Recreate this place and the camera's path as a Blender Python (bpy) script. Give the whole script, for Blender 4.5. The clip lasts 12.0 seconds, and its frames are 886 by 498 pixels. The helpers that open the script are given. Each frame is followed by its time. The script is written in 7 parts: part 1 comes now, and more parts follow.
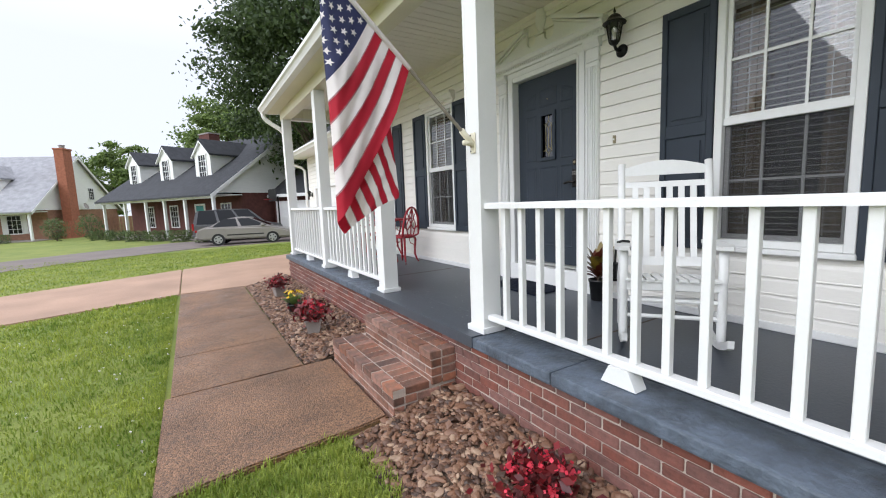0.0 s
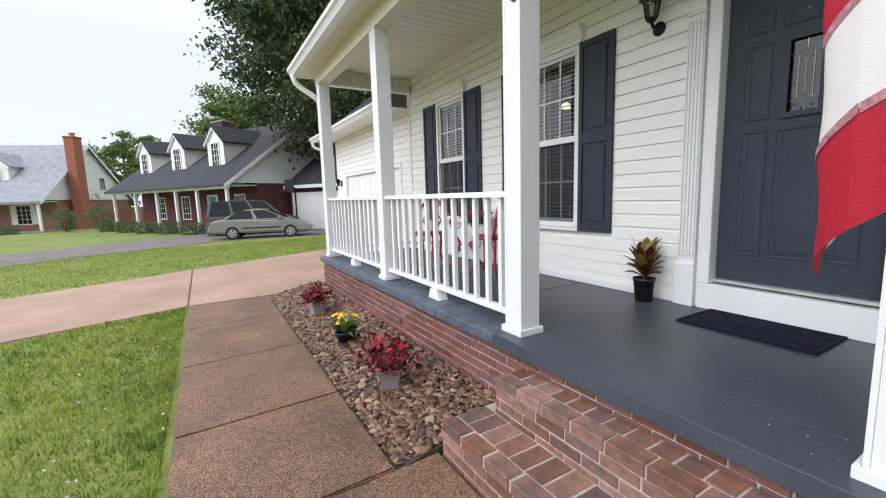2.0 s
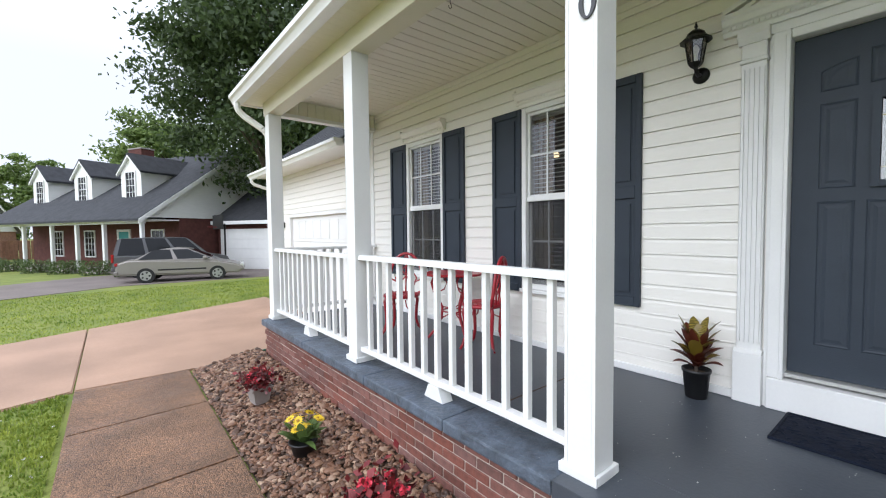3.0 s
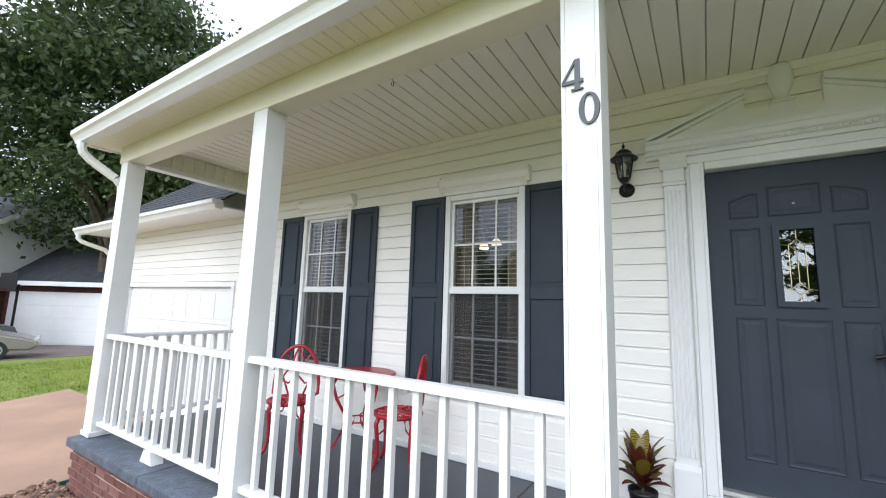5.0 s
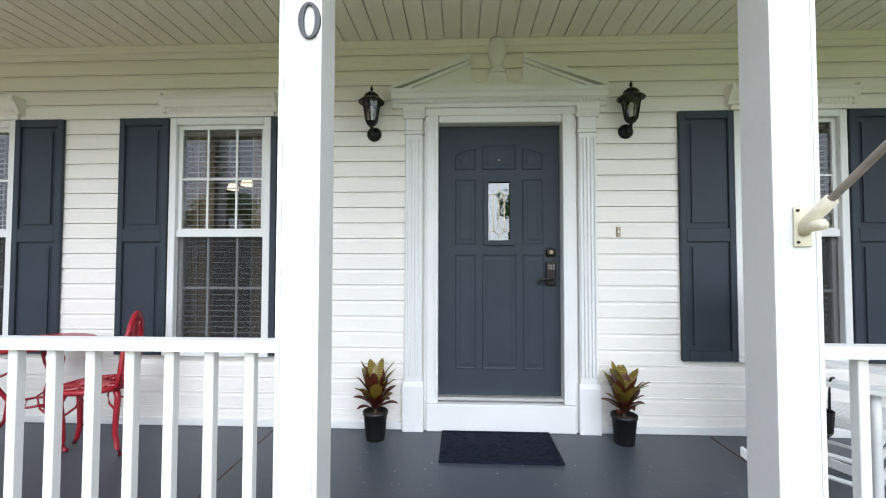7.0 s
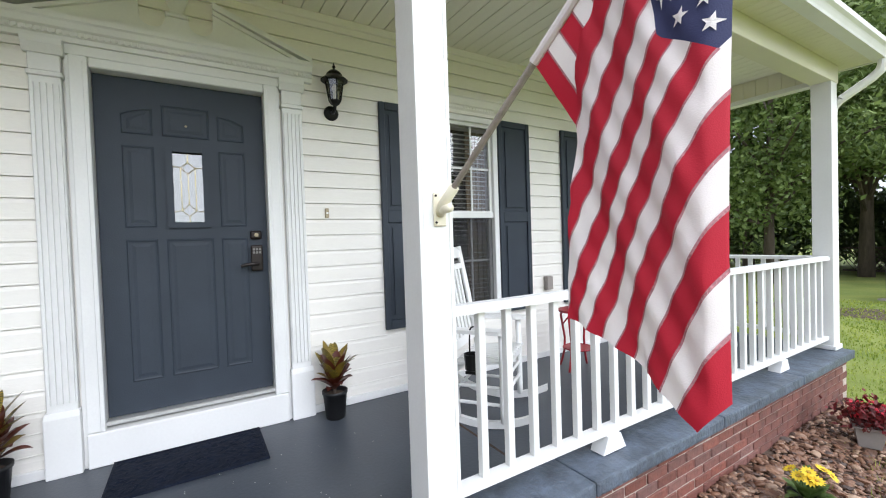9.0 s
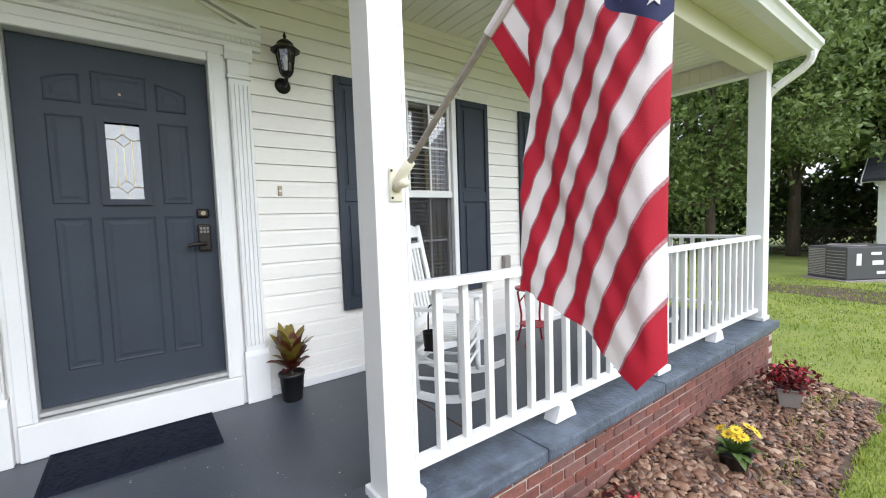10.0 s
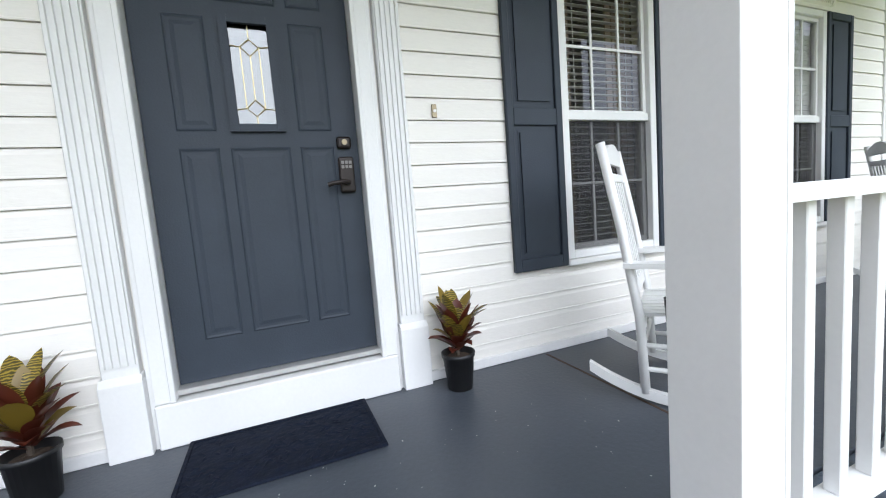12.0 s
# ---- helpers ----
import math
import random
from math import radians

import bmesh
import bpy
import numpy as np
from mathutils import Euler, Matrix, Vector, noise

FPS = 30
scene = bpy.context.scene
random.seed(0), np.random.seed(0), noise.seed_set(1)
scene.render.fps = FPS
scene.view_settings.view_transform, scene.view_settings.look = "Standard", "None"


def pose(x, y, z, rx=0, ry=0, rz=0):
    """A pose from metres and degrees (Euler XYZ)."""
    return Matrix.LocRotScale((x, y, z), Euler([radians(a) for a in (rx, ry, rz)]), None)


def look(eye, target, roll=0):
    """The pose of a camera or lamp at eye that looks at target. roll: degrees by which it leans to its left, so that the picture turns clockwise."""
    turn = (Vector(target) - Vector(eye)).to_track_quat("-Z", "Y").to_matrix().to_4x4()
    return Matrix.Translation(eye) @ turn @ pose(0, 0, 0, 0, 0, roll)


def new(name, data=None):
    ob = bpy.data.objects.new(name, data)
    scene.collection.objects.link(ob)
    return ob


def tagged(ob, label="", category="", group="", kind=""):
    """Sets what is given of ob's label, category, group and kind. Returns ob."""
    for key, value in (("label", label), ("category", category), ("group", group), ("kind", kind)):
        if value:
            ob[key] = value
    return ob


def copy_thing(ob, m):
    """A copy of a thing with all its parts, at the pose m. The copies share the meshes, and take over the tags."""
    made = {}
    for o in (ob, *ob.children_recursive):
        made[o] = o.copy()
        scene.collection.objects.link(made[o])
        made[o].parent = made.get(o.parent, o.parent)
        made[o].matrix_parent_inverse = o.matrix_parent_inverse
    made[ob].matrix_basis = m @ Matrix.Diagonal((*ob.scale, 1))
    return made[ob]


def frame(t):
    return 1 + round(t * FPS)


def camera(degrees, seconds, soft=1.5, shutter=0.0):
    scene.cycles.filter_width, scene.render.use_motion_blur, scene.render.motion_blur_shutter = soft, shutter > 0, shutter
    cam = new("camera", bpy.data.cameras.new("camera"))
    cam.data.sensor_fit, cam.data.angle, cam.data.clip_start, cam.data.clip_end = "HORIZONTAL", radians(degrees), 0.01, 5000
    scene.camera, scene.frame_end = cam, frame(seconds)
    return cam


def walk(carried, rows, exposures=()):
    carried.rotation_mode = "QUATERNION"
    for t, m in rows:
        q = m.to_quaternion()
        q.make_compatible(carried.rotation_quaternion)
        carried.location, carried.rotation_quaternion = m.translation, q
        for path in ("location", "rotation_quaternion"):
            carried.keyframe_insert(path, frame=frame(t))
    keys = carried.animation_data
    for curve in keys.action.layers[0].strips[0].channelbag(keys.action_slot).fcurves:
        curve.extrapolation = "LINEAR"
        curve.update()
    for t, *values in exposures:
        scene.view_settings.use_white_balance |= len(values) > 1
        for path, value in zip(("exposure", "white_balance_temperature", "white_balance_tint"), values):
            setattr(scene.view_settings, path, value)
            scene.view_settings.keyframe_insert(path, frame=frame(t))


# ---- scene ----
cam = camera(94.7, 12.0, soft=1.1)
PATH = [
    (0, (0.299, 0.04, 1.568), (1.341, 1.731, 1.336), -2.2),
    (0.5, (0.322, 0.537, 1.497), (1.2, 2.316, 1.243), -2.2),
    (1, (0.318, 1.04, 1.516), (1.12, 2.85, 1.236), -2.2),
    (1.5, (0.243, 1.592, 1.535), (1.108, 3.372, 1.249), -2.0),
    (2, (0.322, 2.134, 1.527), (1.323, 3.846, 1.268), -1.7),
    (2.5, (0.381, 2.598, 1.634), (1.511, 4.236, 1.434), -1.4),
    (3, (0.399, 3.14, 1.746), (1.661, 4.689, 1.659), -0.6),
    (5, (0.413, 3.781, 1.917), (2.078, 4.855, 2.192), 1.7),
    (5.5, (0.452, 3.751, 1.873), (2.234, 4.636, 2.077), 1.2),
    (6, (0.503, 3.698, 1.855), (2.386, 4.356, 1.995), 0.8),
    (6.5, (0.548, 3.637, 1.848), (2.508, 4.023, 1.94), 0.5),
    (7, (0.58, 3.585, 1.84), (2.578, 3.67, 1.904), 0.1),
    (7.5, (0.611, 3.525, 1.831), (2.6, 3.322, 1.871), -0.3),
    (9.5, (0.585, 3.247, 1.84), (2.206, 2.078, 1.746), -1.9),
    (10, (0.582, 3.26, 1.808), (2.182, 2.066, 1.674), -1.9),
    (10.5, (0.573, 3.338, 1.718), (2.285, 2.325, 1.511), -2.5),
    (11, (0.787, 3.356, 1.616), (2.6, 2.55, 1.363), -3.6),
    (11.5, (1.186, 3.295, 1.588), (3.042, 2.59, 1.347), -4.9),
    (12, (1.564, 3.285, 1.552), (3.403, 2.527, 1.35), -4.5),
]
EXPOSURES = [(0, 0.06, 6000, 11), (1.4, -0.02, 5950, 11), (3, 0.12, 5850, 10), (5, 0.25, 5750, 10), (7.5, 0.36, 5820, 10), (10, 0.40, 5920, 11), (12, 0.48, 5800, 10)]
walk(cam, [(t, look(eye, target, roll)) for t, eye, target, roll in PATH], EXPOSURES)

# ---- light: an overcast sky, brighter overhead, and a weak wide sun ----
world = bpy.data.worlds.new("overcast")
scene.world = world
world.use_nodes = True
wn, wl = world.node_tree.nodes, world.node_tree.links
sky = wn.new("ShaderNodeTexSky")
sky.sky_type, sky.sun_disc = "NISHITA", False
sky.sun_elevation, sky.sun_rotation = radians(31), radians(262)
wtc = wn.new("ShaderNodeTexCoord")
wsep = wn.new("ShaderNodeSeparateXYZ")
wramp = wn.new("ShaderNodeValToRGB")
wl.new(wtc.outputs["Generated"], wsep.inputs[0])
wl.new(wsep.outputs["Z"], wramp.inputs[0])
wramp.color_ramp.elements[0].position = 0.3
wramp.color_ramp.elements[0].color = (0.375, 0.377, 0.400, 1)
wramp.color_ramp.elements[1].position = 1.0
wramp.color_ramp.elements[1].color = (0.85, 0.85, 0.87, 1)
wscale = wn.new("ShaderNodeMixRGB")
wscale.blend_type = "MULTIPLY"
wscale.inputs[0].default_value = 1.0
wl.new(wramp.outputs[0], wscale.inputs[1])
wscale.inputs[2].default_value = (27, 27, 27, 1)
wmix = wn.new("ShaderNodeMixRGB")
wmix.inputs[0].default_value = 0.9
wl.new(sky.outputs[0], wmix.inputs[1])
wl.new(wscale.outputs[0], wmix.inputs[2])
wl.new(wmix.outputs[0], wn["Background"].inputs[0])
wn["Background"].inputs[1].default_value = 0.1
sun_data = bpy.data.lights.new("sun", "SUN")
sun_data.energy, sun_data.angle, sun_data.color = 2.5, radians(60), (1.0, 0.98, 0.95)
sun = new("sun", sun_data)
sun.matrix_world = look((-10, -1, 6), (0, 1, 0))
scene.view_settings.exposure = 0.0


# ---- materials ----
def mat(name, color, rough=0.6, metal=0.0, vary=0.12, scale=6.0, bump=0.0, bump_scale=80.0, second=None, stretch=(1, 1, 1), spec=0.5, random=0.0, coords="Object"):
    """A surface with slow stains and fine grain; second: the colour that the stains run to."""
    m = bpy.data.materials.new(name)
    m.use_nodes = True
    n, l = m.node_tree.nodes, m.node_tree.links
    b = n["Principled BSDF"]
    b.inputs["Roughness"].default_value, b.inputs["Metallic"].default_value = rough, metal
    b.inputs["Specular IOR Level"].default_value = spec
    tc, mp = n.new("ShaderNodeTexCoord"), n.new("ShaderNodeMapping")
    mp.inputs["Scale"].default_value = stretch
    l.new(tc.outputs[coords], mp.inputs[0])
    big, small = n.new("ShaderNodeTexNoise"), n.new("ShaderNodeTexNoise")
    big.inputs["Scale"].default_value, big.inputs["Detail"].default_value = scale, 5
    small.inputs["Scale"].default_value, small.inputs["Detail"].default_value = bump_scale, 4
    l.new(mp.outputs[0], big.inputs[0])
    l.new(mp.outputs[0], small.inputs[0])
    ramp = n.new("ShaderNodeValToRGB")
    ramp.color_ramp.elements[0].position, ramp.color_ramp.elements[1].position = 0.3, 0.7
    c2 = second or tuple(c * (1 - vary) for c in color)
    ramp.color_ramp.elements[0].color, ramp.color_ramp.elements[1].color = (*c2, 1), (*color, 1)
    l.new(big.outputs["Fac"], ramp.inputs[0])
    hs = n.new("ShaderNodeHueSaturation")
    l.new(ramp.outputs[0], hs.inputs["Color"])
    ad = n.new("ShaderNodeMath")
    ad.operation = "MULTIPLY_ADD"
    l.new(small.outputs["Fac"], ad.inputs[0])
    ad.inputs[1].default_value, ad.inputs[2].default_value = vary * 1.2, 1 - vary * 0.6
    last = ad
    if random:
        oi, ra = n.new("ShaderNodeObjectInfo"), n.new("ShaderNodeMath")
        ra.operation = "MULTIPLY_ADD"
        l.new(oi.outputs["Random"], ra.inputs[0])
        ra.inputs[1].default_value, ra.inputs[2].default_value = random * 2, 1 - random
        mu = n.new("ShaderNodeMath")
        mu.operation = "MULTIPLY"
        l.new(ra.outputs[0], mu.inputs[0])
        l.new(ad.outputs[0], mu.inputs[1])
        last = mu
        spin, fr, sat = n.new("ShaderNodeMath"), n.new("ShaderNodeMath"), n.new("ShaderNodeMath")
        spin.operation, fr.operation, sat.operation = "MULTIPLY", "FRACT", "MULTIPLY_ADD"
        spin.inputs[1].default_value = 7.31
        sat.inputs[1].default_value, sat.inputs[2].default_value = 0.3, 0.8
        l.new(oi.outputs["Random"], spin.inputs[0])
        l.new(spin.outputs[0], fr.inputs[0])
        l.new(fr.outputs[0], sat.inputs[0])
        l.new(sat.outputs[0], hs.inputs["Saturation"])
    l.new(last.outputs[0], hs.inputs["Value"])
    l.new(hs.outputs[0], b.inputs["Base Color"])
    if bump:
        bp = n.new("ShaderNodeBump")
        bp.inputs["Strength"].default_value, bp.inputs["Distance"].default_value = bump, 0.01
        l.new(small.outputs["Fac"], bp.inputs["Height"])
        l.new(bp.outputs[0], b.inputs["Normal"])
    return m


WHITE = mat("white_paint", (0.77, 0.77, 0.76), 0.45, vary=0.05, scale=3, bump=0.08, bump_scale=60)
SIDING = mat("vinyl_siding", (0.83, 0.805, 0.755), 0.5, vary=0.05, scale=1.5, bump=0.1, bump_scale=90, stretch=(1, 0.25, 1))
CREAM = mat("cream_vinyl", (0.74, 0.71, 0.57), 0.5, vary=0.06, scale=2, bump=0.1, bump_scale=90)
SOFFIT = mat("soffit_vinyl", (0.80, 0.775, 0.68), 0.55, vary=0.05, scale=2)
SLATE = mat("slate_paint", (0.036, 0.046, 0.062), 0.55, vary=0.15, scale=4, bump=0.12, bump_scale=120, spec=0.3)
FLOOR = mat("grey_floor_paint", (0.064, 0.074, 0.091), 0.42, vary=0.22, scale=1.7, bump=0.15, bump_scale=50)
CAPPAINT = mat("blue_grey_masonry_paint", (0.118, 0.145, 0.188), 0.5, vary=0.45, scale=9, bump=1.0, bump_scale=34, second=(0.058, 0.07, 0.088))
BRICK = mat("red_brick", (0.212, 0.076, 0.055), 0.8, vary=0.4, scale=9, bump=0.7, bump_scale=60, second=(0.125, 0.056, 0.045), random=0.24)
STEPBRICK = mat("orange_brown_brick", (0.30, 0.128, 0.080), 0.75, vary=0.4, scale=11, bump=0.8, bump_scale=60, second=(0.125, 0.075, 0.055), random=0.4)
MORTAR = mat("mortar", (0.52, 0.44, 0.38), 0.95, vary=0.3, scale=8, bump=0.8, bump_scale=90)
SHINGLE = mat("shingle", (0.055, 0.058, 0.066), 0.9, vary=0.4, scale=8, bump=0.8, bump_scale=70)
def aggregate():
    """Concrete with small exposed pebbles, damp in patches."""
    m = mat("exposed_aggregate", (0.215, 0.122, 0.072), 0.5, vary=0.35, scale=1.6, bump=0.0, bump_scale=30, second=(0.120, 0.071, 0.045))
    n, l = m.node_tree.nodes, m.node_tree.links
    tc, vo, ra, mx, bp = n.new("ShaderNodeTexCoord"), n.new("ShaderNodeTexVoronoi"), n.new("ShaderNodeValToRGB"), n.new("ShaderNodeMixRGB"), n.new("ShaderNodeBump")
    vo.inputs["Scale"].default_value = 110
    l.new(tc.outputs["Object"], vo.inputs["Vector"])
    sp = n.new("ShaderNodeSeparateColor")
    l.new(vo.outputs["Color"], sp.inputs[0])
    l.new(sp.outputs[0], ra.inputs[0])
    ra.color_ramp.elements[0].color, ra.color_ramp.elements[1].color = (0.42, 0.40, 0.37, 1), (2.0, 1.9, 1.7, 1)
    ra.color_ramp.elements[0].position, ra.color_ramp.elements[1].position = 0.1, 1.0
    mx.blend_type = "MULTIPLY"
    mx.inputs[0].default_value = 0.85
    b = n["Principled BSDF"]
    l.new(b.inputs["Base Color"].links[0].from_socket, mx.inputs[1])
    l.new(ra.outputs[0], mx.inputs[2])
    l.new(mx.outputs[0], b.inputs["Base Color"])
    bp.inputs["Strength"].default_value, bp.inputs["Distance"].default_value = 0.7, 0.006
    bp.invert = True
    l.new(vo.outputs["Distance"], bp.inputs["Height"])
    l.new(bp.outputs[0], b.inputs["Normal"])
    wet, rr = n.new("ShaderNodeTexNoise"), n.new("ShaderNodeMapRange")
    wet.inputs["Scale"].default_value = 1.1
    l.new(tc.outputs["Object"], wet.inputs[0])
    l.new(wet.outputs["Fac"], rr.inputs[0])
    rr.inputs[1].default_value, rr.inputs[2].default_value, rr.inputs[3].default_value, rr.inputs[4].default_value = 0.4, 0.6, 0.32, 0.6
    l.new(rr.outputs[0], b.inputs["Roughness"])
    return m


CONCRETE = aggregate()
DRIVE = mat("driveway_concrete", (0.43, 0.275, 0.19), 0.7, vary=0.3, scale=0.8, bump=0.4, bump_scale=60)
LAWN = mat("lawn", (0.215, 0.24, 0.048), 0.9, vary=0.45, scale=0.9, bump=0.9, bump_scale=40, second=(0.125, 0.17, 0.026))
SOIL = mat("soil", (0.10, 0.066, 0.045), 0.95, vary=0.5, scale=9, bump=0.9, bump_scale=50)
ASPHALT = mat("old_drive", (0.20, 0.165, 0.15), 0.85, vary=0.25, scale=0.7, bump=0.4, bump_scale=60)
RED = mat("red_enamel", (0.33, 0.012, 0.022), 0.35, vary=0.15, scale=10)
BLACKM = mat("black_metal", (0.012, 0.012, 0.012), 0.4, 0.6, vary=0.2)


# ---- builders ----
def bm_box(bm, x0, x1, y0, y1, z0, z1):
    v = [bm.verts.new((x, y, z)) for x in (x0, x1) for y in (y0, y1) for z in (z0, z1)]
    for f in ((0, 1, 3, 2), (4, 6, 7, 5), (0, 4, 5, 1), (2, 3, 7, 6), (0, 2, 6, 4), (1, 5, 7, 3)):
        bm.faces.new([v[i] for i in f])


def boxes(*dims, bevel=0.0, seg=1):
    bm = bmesh.new()
    for d in dims:
        bm_box(bm, *d)
    bmesh.ops.recalc_face_normals(bm, faces=bm.faces)
    if bevel:
        bmesh.ops.bevel(bm, geom=bm.edges[:], offset=bevel, segments=seg, affect="EDGES", profile=0.6)
    return bm


def part(name, bm, material, parent=None, label="", smooth=False):
    me = bpy.data.meshes.new(name)
    bm.to_mesh(me)
    bm.free()
    me.materials.append(material)
    if smooth:
        me.polygons.foreach_set("use_smooth", [True] * len(me.polygons))
    ob = new(name, me)
    if parent:
        ob.parent = parent
    if label:
        ob["label"] = label
    return ob


def thing(name, label, category, m=None, group="", kind=""):
    ob = new(name)
    ob.empty_display_size = 0.1
    if m is not None:
        ob.matrix_world = m
    return tagged(ob, label, category, group, kind)


def prism(pts, axis, a, b):
    """A polygon pushed along an axis from a to b; pts are the other two coordinates in order."""
    bm = bmesh.new()
    def place(p, t):
        return {"x": (t, p[0], p[1]), "y": (p[0], t, p[1]), "z": (p[0], p[1], t)}[axis]
    lo, hi = [bm.verts.new(place(p, a)) for p in pts], [bm.verts.new(place(p, b)) for p in pts]
    bm.faces.new(lo)
    bm.faces.new(hi[::-1])
    for i in range(len(pts)):
        j = (i + 1) % len(pts)
        bm.faces.new((lo[i], hi[i], hi[j], lo[j]))
    bmesh.ops.recalc_face_normals(bm, faces=bm.faces)
    return bm


# ---- the plan ----
FL = 0.60            # porch floor
WX = 3.64            # face of the house wall
YN, YS = 8.90, -2.36  # ends of the porch
YC = 3.298           # middle of the front
WINDOWS = (7.485, 5.435, 1.19, -0.86)
DOOR_Y0, DOOR_Y1, DOOR_Z0, DOOR_Z1 = 2.833, 3.747, 0.842, 2.882
POSTS = (8.78, 6.44, 4.177, 2.419, 0.12, -2.25)
PX, PH = 2.12, 0.08  # centre line and half width of the posts
BEAM, CEIL = 3.29, 3.53
COURSE = 0.1171


def thing_at(name, label, category, x, y, z, turn=0, group=""):
    return thing(name, label, category, pose(x, y, z, 0, 0, turn), group)


def lathe(profile, seg=20, center=(0, 0, 0)):
    """A turned solid from (radius, height) pairs."""
    bm = bmesh.new()
    rings = []
    for r, z in profile:
        rings.append([bm.verts.new((center[0] + r * math.cos(2 * math.pi * i / seg), center[1] + r * math.sin(2 * math.pi * i / seg), center[2] + z)) for i in range(seg)])
    for a, b in zip(rings, rings[1:]):
        for i in range(seg):
            j = (i + 1) % seg
            bm.faces.new((a[i], a[j], b[j], b[i]))
    bm.faces.new(rings[0][::-1])
    bm.faces.new(rings[-1])
    return bm


def tube(points, radius, seg=8, bm=None, taper=None):
    """A round bar along a line of points."""
    bm = bm or bmesh.new()
    pts = [Vector(p) for p in points]
    rings = []
    for i, p in enumerate(pts):
        d = (pts[min(i + 1, len(pts) - 1)] - pts[max(i - 1, 0)]).normalized()
        up = Vector((0, 0, 1)) if abs(d.z) < 0.9 else Vector((1, 0, 0))
        u = d.cross(up).normalized()
        v = d.cross(u)
        r = radius if taper is None else radius + (taper - radius) * i / (len(pts) - 1)
        rings.append([bm.verts.new(p + r * (u * math.cos(2 * math.pi * k / seg) + v * math.sin(2 * math.pi * k / seg))) for k in range(seg)])
    for a, b in zip(rings, rings[1:]):
        for k in range(seg):
            j = (k + 1) % seg
            bm.faces.new((a[k], b[k], b[j], a[j]))
    bm.faces.new(rings[0])
    bm.faces.new(rings[-1][::-1])
    bmesh.ops.recalc_face_normals(bm, faces=bm.faces)
    return bm


def arc(cx, cz, r, a0, a1, n=14, y=0.0, rz=None):
    return [(cx + r * math.cos(radians(a0 + (a1 - a0) * i / n)), y, cz + (rz or r) * math.sin(radians(a0 + (a1 - a0) * i / n))) for i in range(n + 1)]


def clear_glass(name, tint=(1, 1, 1), rough=0.0):
    m = bpy.data.materials.new(name)
    m.use_nodes = True
    n, l = m.node_tree.nodes, m.node_tree.links
    n.remove(n["Principled BSDF"])
    tr, gl, mx, fr = n.new("ShaderNodeBsdfTransparent"), n.new("ShaderNodeBsdfGlossy"), n.new("ShaderNodeMixShader"), n.new("ShaderNodeFresnel")
    tr.inputs[0].default_value = (*tint, 1)
    gl.inputs["Roughness"].default_value = rough
    fr.inputs[0].default_value = 2.1
    l.new(fr.outputs[0], mx.inputs[0])
    l.new(tr.outputs[0], mx.inputs[1])
    l.new(gl.outputs[0], mx.inputs[2])
    l.new(mx.outputs[0], n["Material Output"].inputs[0])
    return m


GLASS = clear_glass("window_glass", (0.88, 0.9, 0.9))
FROST = clear_glass("leaded_glass", (0.42, 0.46, 0.45), 0.015)
BLIND = mat("blind_slat", (0.68, 0.67, 0.63), 0.6, vary=0.06)
CURTAIN = mat("curtain", (0.30, 0.22, 0.14), 0.9, vary=0.25, scale=14)
BRONZE = mat("oiled_bronze", (0.018, 0.012, 0.010), 0.4, 0.4, vary=0.3)
BRASS = mat("brass", (0.32, 0.27, 0.18), 0.45, 0.7)
CAME = mat("brass_came", (0.62, 0.52, 0.26), 0.3, 0.85)
LEAD = mat("lead_came", (0.62, 0.62, 0.60), 0.4, 0.6)
RUBBER = mat("navy_rubber", (0.009, 0.013, 0.026), 0.8, vary=0.4, scale=22, bump=1.0, bump_scale=28, spec=0.15)
POTBLACK = mat("black_plastic", (0.012, 0.012, 0.013), 0.45)
POTGREY = mat("grey_planter", (0.30, 0.27, 0.25), 0.6, vary=0.15)
IVORY = mat("ivory_metal", (0.75, 0.70, 0.55), 0.5)
POLE = mat("grey_wood_pole", (0.34, 0.30, 0.26), 0.6, vary=0.3, stretch=(1, 1, 8))
FRED = mat("flag_red", (0.47, 0.008, 0.030), 0.75, vary=0.08, bump=0.2, bump_scale=300)
FWHITE = mat("flag_white", (0.86, 0.80, 0.80), 0.75, vary=0.05, bump=0.2, bump_scale=300)
SEAM = mat("flag_seam", (0.50, 0.22, 0.25), 0.8, vary=0.5, scale=160)
FBLUE = mat("flag_blue", (0.03, 0.035, 0.11), 0.75, vary=0.1, bump=0.2, bump_scale=300)
GUTTER = mat("white_aluminium", (0.78, 0.78, 0.76), 0.35, 0.1, vary=0.06)
BARK = mat("bark", (0.11, 0.085, 0.065), 0.95, vary=0.5, scale=6, bump=1.0, bump_scale=30, stretch=(1, 1, 0.2))
# near-black room colour: the indoor shade is in the paint
ROOMSHADE = mat("interior_shade_tone", (0.06, 0.055, 0.05), 0.9)
LAMPGLOW = mat("lit_shade", (0.8, 0.7, 0.5), 0.5)
LAMPGLOW.node_tree.nodes["Principled BSDF"].inputs["Emission Color"].default_value = (1.0, 0.72, 0.40, 1)
LAMPGLOW.node_tree.nodes["Principled BSDF"].inputs["Emission Strength"].default_value = 1.8
RIMGREY = mat("grey_key", (0.20, 0.19, 0.18), 0.4)
NUMBER = mat("number_plate", (0.07, 0.07, 0.075), 0.4, 0.4)


